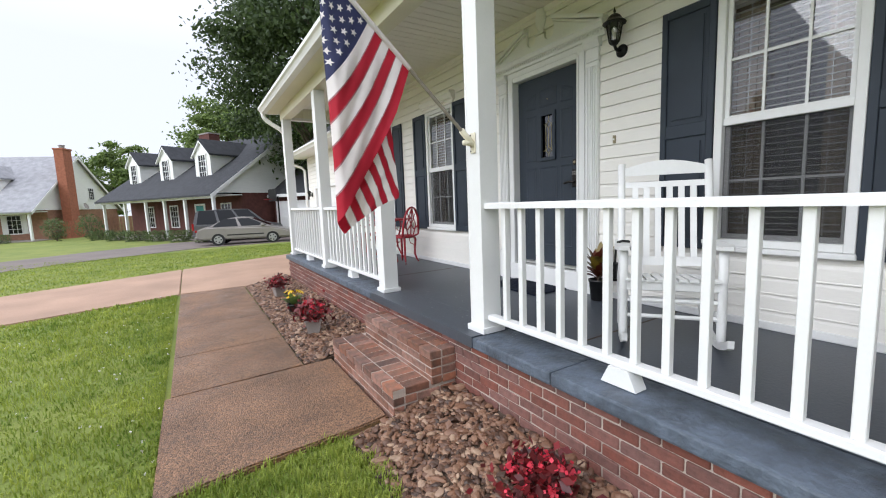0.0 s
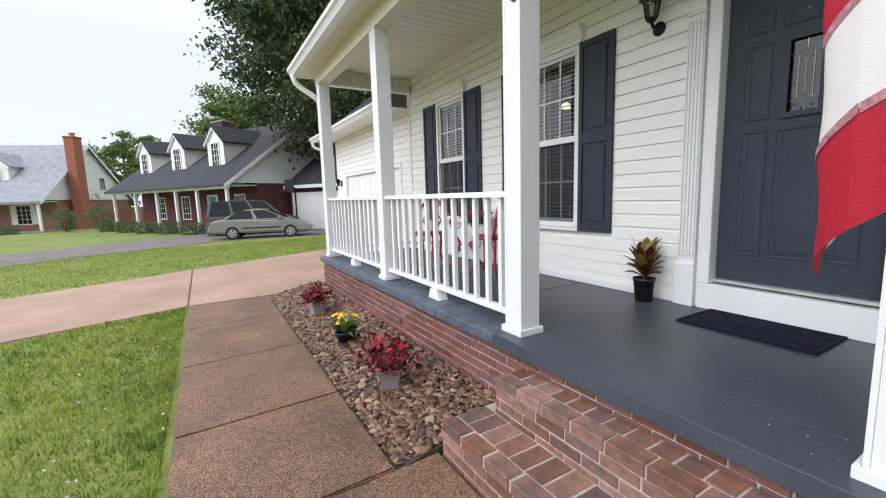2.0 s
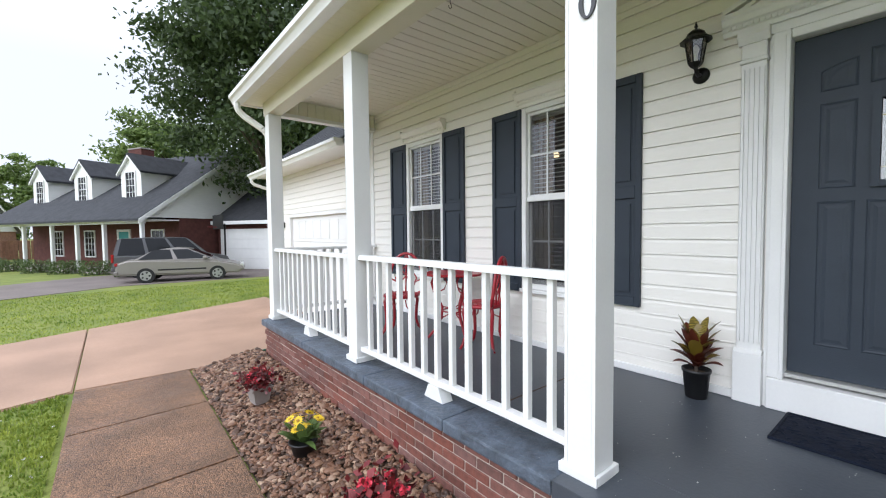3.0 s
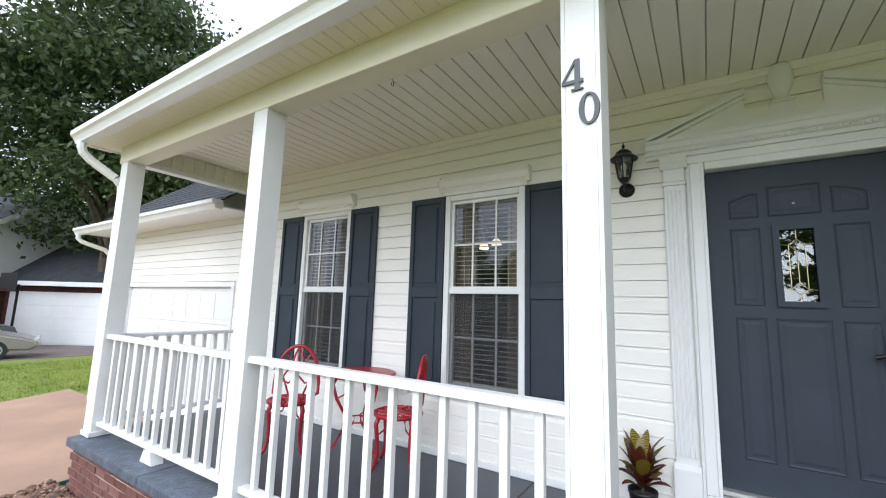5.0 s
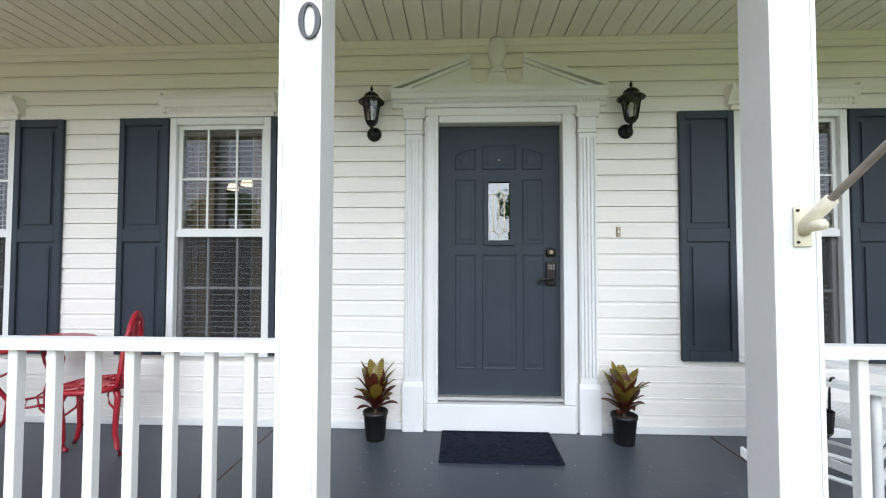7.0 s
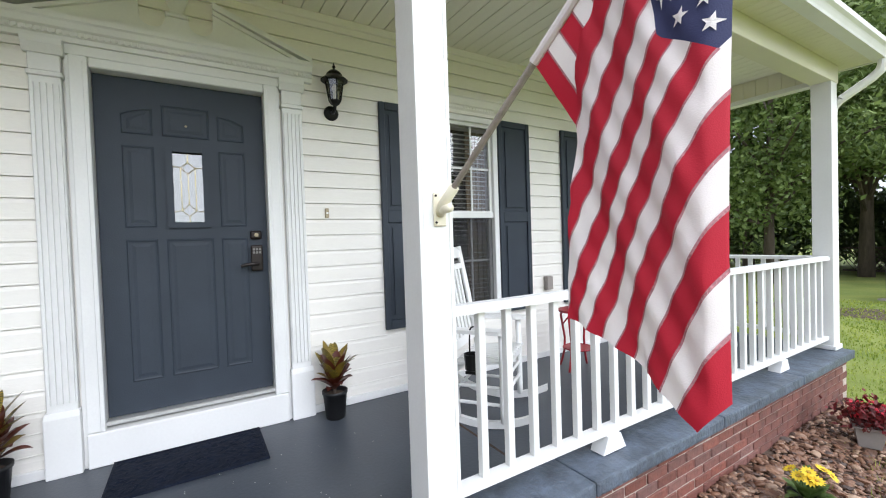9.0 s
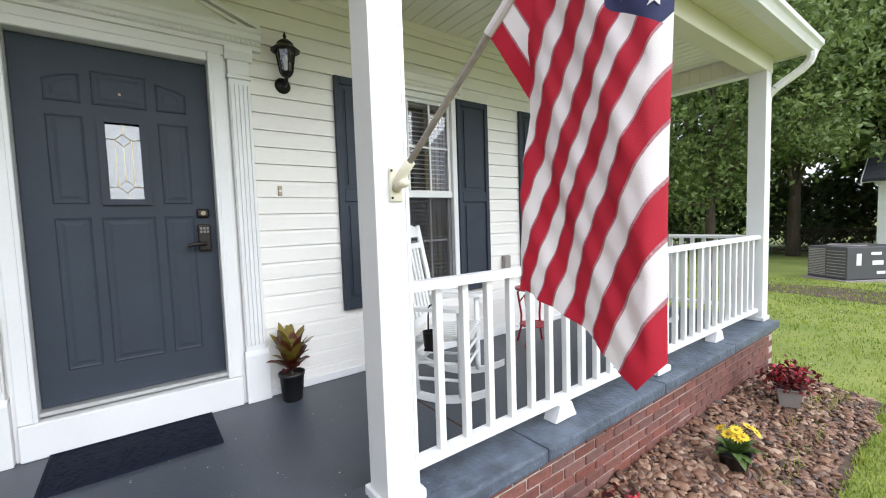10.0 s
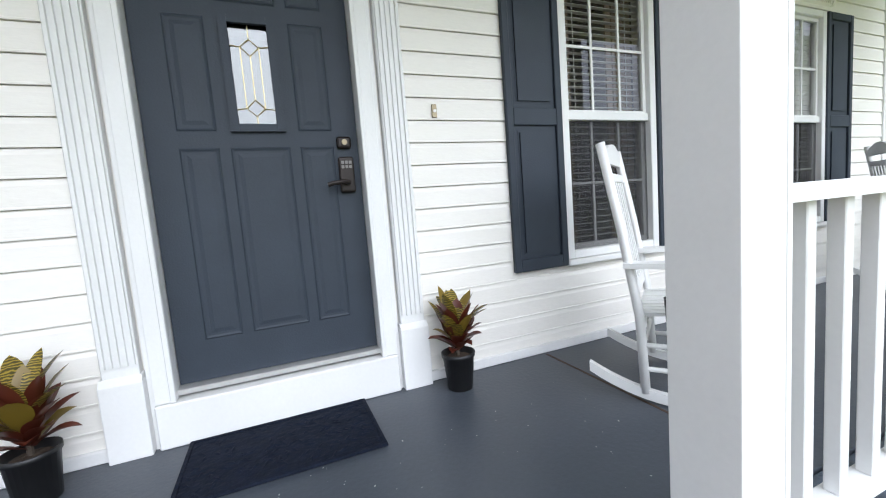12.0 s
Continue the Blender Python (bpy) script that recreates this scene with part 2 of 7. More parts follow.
def sheer(m, share):
    """Thin cloth that lets some light through."""
    n, l = m.node_tree.nodes, m.node_tree.links
    bs, tl, mx = n["Principled BSDF"], n.new("ShaderNodeBsdfTranslucent"), n.new("ShaderNodeMixShader")
    l.new(bs.inputs["Base Color"].links[0].from_socket, tl.inputs[0])
    mx.inputs[0].default_value = share
    l.new(bs.outputs[0], mx.inputs[1])
    l.new(tl.outputs[0], mx.inputs[2])
    l.new(mx.outputs[0], n["Material Output"].inputs[0])


for cloth_paint in (FRED, FWHITE, FBLUE):
    sheer(cloth_paint, 0.2)


def leaf_mat(name, a, b, rough=0.6, translucent=0.25, patch=0.0):
    """Leaf colours that differ from leaf to leaf."""
    m = mat(name, a, rough, vary=0.2, scale=3)
    n, l = m.node_tree.nodes, m.node_tree.links
    g, r = n.new("ShaderNodeNewGeometry"), n.new("ShaderNodeValToRGB")
    r.color_ramp.elements[0].color, r.color_ramp.elements[1].color = (*a, 1), (*b, 1)
    l.new(g.outputs["Random Per Island"], r.inputs[0])
    if patch:
        tc, no, sc, su = n.new("ShaderNodeTexCoord"), n.new("ShaderNodeTexNoise"), n.new("ShaderNodeMath"), n.new("ShaderNodeMath")
        no.inputs["Scale"].default_value, no.inputs["Detail"].default_value = patch, 6
        sc.operation, su.operation = "MULTIPLY_ADD", "MULTIPLY_ADD"
        l.new(tc.outputs["Object"], no.inputs[0])
        l.new(no.outputs["Fac"], sc.inputs[0])
        sc.inputs[1].default_value, sc.inputs[2].default_value = 1.5, -0.55
        l.new(g.outputs["Random Per Island"], su.inputs[0])
        su.inputs[1].default_value = 0.55
        l.new(sc.outputs[0], su.inputs[2])
        l.new(su.outputs[0], r.inputs[0])
    bs = n["Principled BSDF"]
    l.new(r.outputs[0], bs.inputs["Base Color"])
    if translucent:
        tl, mx = n.new("ShaderNodeBsdfTranslucent"), n.new("ShaderNodeMixShader")
        l.new(r.outputs[0], tl.inputs[0])
        mx.inputs[0].default_value = translucent
        l.new(bs.outputs[0], mx.inputs[1])
        l.new(tl.outputs[0], mx.inputs[2])
        l.new(mx.outputs[0], n["Material Output"].inputs[0])
    return m


OAK = leaf_mat("dark_tree_leaves", (0.035, 0.06, 0.02), (0.085, 0.125, 0.04), 0.6, 0.35)
GREENTREE = leaf_mat("tree_leaves", (0.075, 0.125, 0.028), (0.22, 0.29, 0.085), 0.6, 0.4)
SHRUB = leaf_mat("shrub_leaves", (0.06, 0.10, 0.03), (0.13, 0.17, 0.06))
GRASS = leaf_mat("grass_blades", (0.105, 0.185, 0.020), (0.44, 0.48, 0.085), 0.7, 0.42, 1.6)
STONES = leaf_mat("river_stones", (0.045, 0.025, 0.016), (0.38, 0.26, 0.175), 0.5, 0)
for rmp in [q for q in STONES.node_tree.nodes if q.type == "VALTORGB" and q.outputs[0].links and q.outputs[0].links[0].to_node.type == "BSDF_PRINCIPLED"]:
    for at, col in ((0.35, (0.125, 0.062, 0.036, 1)), (0.7, (0.21, 0.108, 0.062, 1)), (0.9, (0.27, 0.175, 0.115, 1))):
        rmp.color_ramp.elements.new(at).color = col
CROTON = leaf_mat("croton_dark", (0.022, 0.022, 0.010), (0.26, 0.026, 0.018), 0.35, 0.1)
CROTONY = leaf_mat("croton_yellow", (0.14, 0.10, 0.015), (0.33, 0.22, 0.03), 0.35, 0.15)
REDLEAF = leaf_mat("red_leaves", (0.030, 0.008, 0.008), (0.22, 0.016, 0.020), 0.5, 0.1)
PINK = leaf_mat("pink_petals", (0.55, 0.018, 0.045), (0.80, 0.07, 0.11), 0.6, 0.2)
YELLOWP = leaf_mat("yellow_petals", (0.75, 0.50, 0.01), (0.85, 0.62, 0.04), 0.6, 0.2)
CLOVER = leaf_mat("clover_flowers", (0.6, 0.6, 0.55), (0.75, 0.75, 0.70), 0.8, 0.2)


def cloud(name, verts, faces, material, parent=None, label="", smooth=False):
    """One mesh from arrays of corners and faces."""
    me = bpy.data.meshes.new(name)
    me.from_pydata(verts.tolist() if hasattr(verts, "tolist") else verts, [], faces.tolist() if hasattr(faces, "tolist") else faces)
    me.materials.append(material)
    if smooth:
        me.polygons.foreach_set("use_smooth", [True] * len(me.polygons))
    me.update()
    ob = new(name, me)
    if parent:
        ob.parent = parent
    if label:
        ob["label"] = label
    return ob


def leaves(rng, centers, size, spread=0.5):
    """Small pointed leaves, turned at random, at the given centres."""
    n = len(centers)
    d = rng.normal(size=(n, 3))
    d /= np.linalg.norm(d, axis=1)[:, None]
    e = rng.normal(size=(n, 3))
    e -= (e * d).sum(1)[:, None] * d
    e /= np.linalg.norm(e, axis=1)[:, None]
    s = size * rng.uniform(0.6, 1.4, (n, 1))
    v = np.stack([centers - d * s, centers + e * s * spread, centers + d * s, centers - e * s * spread], 1).reshape(-1, 3)
    return v, np.arange(4 * n).reshape(n, 4)


# ---- ground ----
def ground_z(x, y):
    far = max(0.0, (abs(y - 3.0) - 7.0) / 26.0)
    return -0.045 - 0.42 * min(1.0, far)


def ground_sheet():
    bm = bmesh.new()
    xs = sorted(set([-400, -150, -80] + [i * 3 - 60 for i in range(36)] + [60, 100, 200, 400]))
    ys = sorted(set([-400, -150, -80] + [i * 2 - 45 for i in range(56)] + [80, 120, 200, 400]))
    grid = [[bm.verts.new((x, y, ground_z(x, y))) for y in ys] for x in xs]
    for i in range(len(xs) - 1):
        for j in range(len(ys) - 1):
            bm.faces.new((grid[i][j], grid[i + 1][j], grid[i + 1][j + 1], grid[i][j + 1]))
    return bm


tagged(part("ground", ground_sheet(), LAWN), "mown green lawn with clover and bare patches", "lawn", kind="structure")


def slab(name, pts, z0, z1, material, parent, bevel=0.012):
    bm = prism(pts, "z", z0, z1)
    bmesh.ops.bevel(bm, geom=[e for e in bm.edges if abs(e.verts[0].co.z - z1) < 1e-5 and abs(e.verts[1].co.z - z1) < 1e-5], offset=bevel, segments=2, affect="EDGES")
    return part(name, bm, material, parent)


walkway = thing("walkway", "brown exposed-aggregate concrete front walkway in slabs", "walkway", kind="structure")
WALK_Y = (2.62, 4.10, 5.22, 6.58, 7.97, 9.31)
for i, (a, b) in enumerate(zip(WALK_Y, WALK_Y[1:])):
    xr = 1.42 if i == 0 else 1.14
    skew = 0.05
    if i == 0:
        pts = [(-0.02, a), (0.5, a + 0.06), (1.2, a + 0.09), (xr, a + 0.12), (xr, b + skew - 0.012), (-0.02, b - 0.012)]
    else:
        pts = [(0.02, a), (xr, a + skew), (xr, b + skew - 0.012), (0.02, b - 0.012)]
    slab("slab", pts, -0.12, 0.0 - 0.006 * i, CONCRETE, walkway)
driveway = thing("driveway", "pinkish concrete driveway in large slabs to the garage", "driveway", kind="structure")
for x0, x1 in ((-25, -14), (-14, -7), (-7, 0.02), (0.02, 3.7)):
    near = [9.33 + 0.33 * min(x, 0.0) for x in (x0, x1)]
    far = [13.25 + 0.48 * max(x, -7.0) + 0.33 * min(x + 7.0, 0.0) for x in (x0, x1)]
    slab("slab", [(x0, near[0]), (x1 - 0.015, near[1]), (x1 - 0.015, far[1]), (x0, far[0])], -0.3, -0.022, DRIVE, driveway)
neighbour_drive = thing("neighbour_driveway", "grey-brown asphalt driveway beside the neighbouring lawn", "driveway", kind="structure")


def draped(name, near, far, material, parent, lift=0.02, steps=18):
    """A road surface between two edge lines that lies on the ground."""
    def at(line, t):
        k = t * (len(line) - 1)
        i = min(int(k), len(line) - 2)
        f = k - i
        return [line[i][c] + (line[i + 1][c] - line[i][c]) * f for c in (0, 1)]
    bm = bmesh.new()
    rows = []
    for i in range(steps + 1):
        a, b = at(near, i / steps), at(far, i / steps)
        rows.append([bm.verts.new((a[0] + (b[0] - a[0]) * j / 4, a[1] + (b[1] - a[1]) * j / 4, ground_z(0, a[1] + (b[1] - a[1]) * j / 4) + lift)) for j in range(5)])
    for r0, r1 in zip(rows, rows[1:]):
        for j in range(4):
            bm.faces.new((r0[j], r1[j], r1[j + 1], r0[j + 1]))
    ext = bmesh.ops.extrude_face_region(bm, geom=bm.faces[:])
    bmesh.ops.translate(bm, vec=(0, 0, -0.15), verts=[v for v in ext["geom"] if isinstance(v, bmesh.types.BMVert)])
    bmesh.ops.recalc_face_normals(bm, faces=bm.faces)
    return part(name, bm, material, parent)


draped("surface", [(-16, 6), (-3.75, 20.2), (0.6, 23.2), (7.5, 22.6)], [(-20, 8), (-5.0, 26.0), (-0.6, 30.2), (8.5, 31.5)], ASPHALT, neighbour_drive)

# ---- porch base ----
porch_floor = tagged(part("porch_floor", boxes((2.28, WX, YS + 0.2, YN - 0.2, 0.3, FL), bevel=0.0015), FLOOR), "slate-grey painted concrete porch floor", "floor", kind="structure")
cap = thing("porch_edge", "blue-grey painted masonry edge of the porch", "porch edge", kind="structure")
CAPX = 1.93
cuts = [YS, -1.05, 0.30, 1.60, 2.345, 4.25, 5.05, 6.05, 7.4, YN]
for a, b in zip(cuts, cuts[1:]):
    if a == 2.345:
        part("landing", boxes((CAPX, 2.2795, a + 0.001, b - 0.001, 0.515, FL), bevel=0.002), FLOOR, cap, "grey painted landing above the steps")
        continue
    bm = boxes((CAPX, 2.275, a + 0.003, b - 0.003, 0.515, FL - 0.005), bevel=0.014, seg=2)
    part("cap_block", bm, CAPPAINT, cap)
for y0, y1 in ((YS, YS + 0.197), (YN - 0.197, YN)):
    part("cap_block", boxes((2.28, WX + 0.1, y0, y1, 0.515, FL - 0.005), bevel=0.014, seg=2), CAPPAINT, cap)
part("floor_joint", boxes((2.3, 3.62, 4.955, 4.967, FL - 0.02, FL + 0.0015)), SOIL, porch_floor, "dark control joint")
part("floor_joint", boxes((2.3, 3.6, 1.80, 1.815, FL - 0.02, FL + 0.0015)), SOIL, porch_floor, "dark control joint")

# ---- house wall with its openings ----
wall = thing("wall_front", "white horizontal vinyl siding of the house front", "wall", kind="structure")
OPEN = [(y - 0.40, y + 0.40, 1.16, 2.955) for y in WINDOWS] + [(DOOR_Y0 - 0.09, DOOR_Y1 + 0.09, FL, DOOR_Z1 + 0.06)]
OPEN.sort()
ys = [YS + 0.05] + [v for o in OPEN for v in o[:2]] + [YN - 0.02]
for i in range(0, len(ys), 2):
    part("wall_body", boxes((WX + 0.02, WX + 0.16, ys[i], ys[i + 1], 0.2, CEIL + 0.2)), SIDING, wall)
for a, b, z0, z1 in OPEN:
    part("wall_body", boxes((WX + 0.02, WX + 0.16, a, b, z1, CEIL + 0.2)), SIDING, wall)
    if z0 > FL:
        part("wall_body", boxes((WX + 0.02, WX + 0.16, a, b, 0.2, z0)), SIDING, wall)


def lap(y0, y1, z, h=COURSE, x=WX):
    """One course of dutch-lap siding."""
    pts = [(x + 0.022, z), (x - 0.006, z), (x - 0.006, z + 0.006), (x - 0.003, z + 0.010), (x, z + h * 0.76), (x + 0.007, z + h - 0.003), (x + 0.022, z + h - 0.003)]
    return prism(pts, "y", y0, y1)


z = 0.4987
SKIP = [(y - 0.80, y + 0.80, 1.125, 2.955) for y in WINDOWS] + [(2.565, 4.015, 0, 2.99)]
while z < CEIL:
    h = min(COURSE, CEIL - z + 0.02)
    segs = [(YS + 0.06, YN - 0.04)]
    for a, b, z0, z1 in SKIP:
        if z + h * 0.5 > z0 and z + h * 0.5 < z1:
            segs = [q for s0, s1 in segs for q in ((s0, min(s1, a + 0.02)), (max(s0, b - 0.02), s1)) if q[1] - q[0] > 0.03]
    for s0, s1 in segs:
        part("siding_board", lap(s0, s1, z, h), SIDING, wall)
    z += COURSE
for z0 in (FL, CEIL - 0.055):
    for a, b in (((YS + 0.06, 2.568), (4.012, YN - 0.04)) if z0 == FL else ((YS + 0.06, YN - 0.04),)):
        tagged(part("trim", boxes((WX - 0.02, WX + 0.02, a, b, z0, z0 + 0.058), bevel=0.005), WHITE if z0 == FL else SIDING), "white trim strip along the siding", "trim", kind="structure")
for y in (YS + 0.0, YN - 0.09):
    tagged(part("corner_trim", boxes((WX - 0.016, WX + 0.1, y, y + 0.09, 0.5, CEIL - 0.06), bevel=0.004), WHITE), "white vinyl corner post of the siding", "trim", kind="structure")
# the rooms behind the windows, their dimness painted in as a near-black colour
tagged(part("wall_inner", boxes((6.4, 6.5, YS, YN, 0.2, 3.6), (WX + 0.2, 6.4, YS, YS + 0.1, 0.2, 3.6), (WX + 0.2, 6.4, YN - 0.1, YN, 0.2, 3.6), (WX + 0.2, 6.4, 4.45, 4.55, 0.2, 3.6), (WX + 0.2, 6.4, 2.1, 2.2, 0.2, 3.6)), ROOMSHADE), "plain walls of the rooms inside, coloured near-black for indoor shade", "wall", kind="structure")
tagged(part("floor_inner", boxes((WX + 0.17, 6.4, YS + 0.1, YN - 0.1, 0.55, 0.6)), ROOMSHADE), "plain floor of the rooms inside, coloured near-black for indoor shade", "floor", kind="structure")
tagged(part("ceiling_inner", boxes((WX + 0.17, 6.4, YS + 0.1, YN - 0.1, 3.45, 3.5)), ROOMSHADE), "plain ceiling of the rooms inside, coloured near-black for indoor shade", "ceiling", kind="structure")


chandelier = thing("chandelier", "brass chandelier with lit frosted glass shades inside the room", "chandelier", pose(4.9, 6.10, 3.45))
part("rod", tube([(0, 0, 0), (0, 0, -0.55)], 0.012, 8), BRASS, chandelier)
for k in range(3):
    a = 2 * math.pi * k / 3 + 0.35
    ca, sa = math.cos(a), math.sin(a)
    part("arm", tube([(0, 0, -0.5), (0.10 * ca, 0.10 * sa, -0.62), (0.2 * ca, 0.2 * sa, -0.66), (0.22 * ca, 0.22 * sa, -0.72)], 0.008, 6), BRASS, chandelier)
    part("shade", lathe([(0.02, -0.71), (0.045, -0.73), (0.06, -0.77), (0.062, -0.79)], 14, (0.22 * ca, 0.22 * sa, 0)), LAMPGLOW, chandelier, "lit frosted glass shade", smooth=True)


# ---- porch roof ----
def ceiling_mesh():
    bm = bmesh.new()
    y = YS + 0.05
    while y < YN - 0.05:
        bm_box(bm, PX + PH, WX - 0.0, y + 0.004, min(y + 0.124, YN - 0.03), CEIL, CEIL + 0.02)
        y += 0.128
    bm_box(bm, PX - PH, WX + 0.1, YS, YN, CEIL + 0.021, CEIL + 0.06)
    bmesh.ops.recalc_face_normals(bm, faces=bm.faces)
    return bm


tagged(part("ceiling", ceiling_mesh(), SOFFIT), "cream grooved vinyl porch ceiling panels", "ceiling", kind="structure")
beam = tagged(part("porch_beam", boxes((PX - PH - 0.005, PX + PH + 0.005, YS, YN, BEAM, CEIL), bevel=0.004), CREAM), "cream boxed porch beam over the posts", "beam", kind="structure")
for y0, y1 in ((POSTS[0] - 0.06, POSTS[0] + 0.06), (POSTS[5] - 0.06, POSTS[5] + 0.06)):
    side = thing("end_beam", "boxed porch end beam with vertical cream panels", "beam", kind="structure")
    part("bottom_board", boxes((PX + PH + 0.008, WX - 0.02, y0, y1, BEAM, BEAM + 0.05), bevel=0.004), WHITE, side)
    x = PX + PH + 0.01
    while x < WX - 0.05:
        part("panel", boxes((x, min(x + 0.117, WX - 0.022), y0 + 0.012, y1 - 0.012, BEAM + 0.051, CEIL - 0.002), bevel=0.004), CREAM, side)
        x += 0.12
EAVE_X, EAVE_N, EAVE_S = 1.80, YN + 0.20, YS - 0.20


def soffit_mesh():
    bm = bmesh.new()
    y = EAVE_S + 0.03
    while y < EAVE_N - 0.03:
        bm_box(bm, EAVE_X + 0.02, PX - PH - 0.008, y, y + 0.097, 3.46, 3.475)
        y += 0.1
    for ya, yb in ((EAVE_S + 0.03, YS - 0.003), (YN + 0.003, EAVE_N - 0.03)):
        bm_box(bm, PX - PH - 0.006, 5.0, ya, yb, 3.46, 3.475)
    bmesh.ops.recalc_face_normals(bm, faces=bm.faces)
    return bm


tagged(part("soffit", soffit_mesh(), CREAM), "cream vented vinyl soffit under the eave", "soffit", kind="structure")
tagged(part("fascia", boxes((EAVE_X - 0.005, EAVE_X + 0.018, EAVE_S, EAVE_N, 3.45, 3.60), (EAVE_X + 0.02, 5.0, EAVE_S, EAVE_S + 0.025, 3.45, 3.60), (EAVE_X + 0.02, 5.0, EAVE_N - 0.025, EAVE_N, 3.45, 3.60)), GUTTER), "white aluminium fascia board along the eave", "fascia", kind="structure")


def gutter(y0, y1, x, z, name="gutter"):
    prof = [(x, z + 0.12), (x, z), (x - 0.075, z), (x - 0.082, z + 0.02), (x - 0.10, z + 0.055), (x - 0.125, z + 0.075), (x - 0.125, z + 0.12), (x - 0.118, z + 0.12), (x - 0.118, z + 0.08), (x - 0.07, z + 0.008), (x - 0.006, z + 0.008), (x - 0.006, z + 0.12)]
    g = thing(name, "white aluminium rain gutter along the eave", "gutter", kind="structure")
    part("trough", prism(prof, "y", y0, y1), GUTTER, g)
    for y in (y0, y1):
        part("end_cap", prism([(x, z + 0.12), (x, z), (x - 0.075, z), (x - 0.10, z + 0.055), (x - 0.125, z + 0.075), (x - 0.125, z + 0.12)], "y", y - 0.004, y + 0.004), GUTTER, g)
    return g


porch_gutter = gutter(EAVE_S - 0.02, EAVE_N + 0.02, EAVE_X - 0.008, 3.44)
for s, y0, yp in ((1, YN + 0.1, POSTS[0]), (-1, YS - 0.1, POSTS[5])):
    spout = thing("downspout", "white ribbed downspout elbow from gutter to post", "downspout", kind="structure")
    path = [(EAVE_X - 0.06, y0, 3.45), (EAVE_X - 0.06, y0, 3.39), (EAVE_X - 0.04, y0, 3.34), (EAVE_X + 0.02, y0 - s * 0.01, 3.28), (PX - 0.1, yp + s * 0.13, 3.13), (PX - 0.04, yp + s * 0.13, 3.06), (PX - 0.03, yp + s * 0.13, 2.98), (PX - 0.03, yp + s * 0.13, 0.25)]
    part("pipe", tube(path[:5], 0.042, 8), GUTTER, spout)
    part("lower_pipe", tube(path[4:], 0.040, 8), GUTTER, spout)


def roof_slope(name, x0, z0, x1, z1, y0, y1, label, rows=26):
    """Overlapping courses of shingles on one slope."""
    ob = thing(name, label, "roof", kind="structure")
    bm = bmesh.new()
    slope = Vector((x1 - x0, 0, z1 - z0))
    n = Vector((-slope.z, 0, slope.x)).normalized()
    for i in range(rows):
        a, b = Vector((x0, 0, z0)) + slope * (i / rows), Vector((x0, 0, z0)) + slope * ((i + 1.15) / rows)
        y = y0 - (i % 3) * 0.1
        while y < y1:
            ya, yb = max(y, y0), min(y + 0.30, y1)
            if yb - ya > 0.02:
                q = [a + n * 0.016, a + n * 0.004, b + n * 0.002, b + n * 0.004]
                v = [bm.verts.new((p.x, yy, p.z)) for yy in (ya + 0.003, yb - 0.003) for p in q]
                bm.faces.new((v[0], v[4], v[7], v[3]))
                bm.faces.new((v[0], v[1], v[5], v[4]))
            y += 0.306
    part("shingles", bm, SHINGLE, ob)["kind"] = "stuff"
    part("deck", prism([(x0, z0 - 0.02), (x1, z1 - 0.02), (x1, z1), (x0, z0)], "y", y0, y1), SHINGLE, ob)
    return ob


roof_slope("roof", EAVE_X - 0.04, 3.605, 7.2, 7.4, EAVE_S - 0.03, EAVE_N + 0.03, "dark grey shingle roof over porch and house", 24)
roof_slope("roof_back", 12.8, 3.6, 7.2, 7.4, EAVE_S - 0.03, EAVE_N + 0.03, "dark grey shingle roof behind the ridge", 10)
for y in (YS + 0.03, YN - 0.11):
    tagged(part("wall_gable", prism([(5.0, 0.2), (12.5, 0.2), (12.5, 3.6), (7.2, 7.3), (EAVE_X + 0.6, 3.63), (5.0, 3.61)], "y", y, y + 0.06), SIDING), "white sided gable wall of the house", "wall", kind="structure")
tagged(part("wall_back", boxes((12.4, 12.5, YS + 0.1, YN - 0.12, 0.2, 3.6)), SIDING), "white sided back wall of the house", "wall", kind="structure")


# ---- posts and rails ----
def porch_post(y, first=None):
    if first:
        return copy_thing(first, pose(PX, y, FL))
    post = thing_at("porch_post", "square white painted wooden porch post with base trim", "post", PX, y, FL, group="porch posts")
    H = BEAM - FL
    for q in (-1, 1):
        y0, y1 = sorted((q * PH, q * (PH - 0.018)))
        part("side_board", boxes((-PH, PH, y0, y1, 0.0, H), bevel=0.003, seg=2), WHITE, post)
        x0, x1 = sorted((q * (PH - 0.0015), q * (PH - 0.019)))
        part("face_board", boxes((x0, x1, -PH + 0.0188, PH - 0.0188, 0.0, H), bevel=0.001), WHITE, post)
    for sx, sy, ex, ey in ((-1, 0, 0.019, PH + 0.02), (1, 0, 0.019, PH + 0.02), (0, -1, PH, 0.019), (0, 1, PH, 0.019)):
        x0, x1 = (sx * (PH + 0.001), sx * (PH + 0.02)) if sx else (-PH, PH)
        y0, y1 = (sy * (PH + 0.001), sy * (PH + 0.02)) if sy else (-PH - 0.02, PH + 0.02)
        part("base_trim", boxes((min(x0, x1), max(x0, x1), min(y0, y1), max(y0, y1), 0.0, 0.045), bevel=0.006, seg=2), WHITE, post)
    return post


first_post = porch_post(POSTS[0])
for y in POSTS[1:]:
    porch_post(y, first_post)


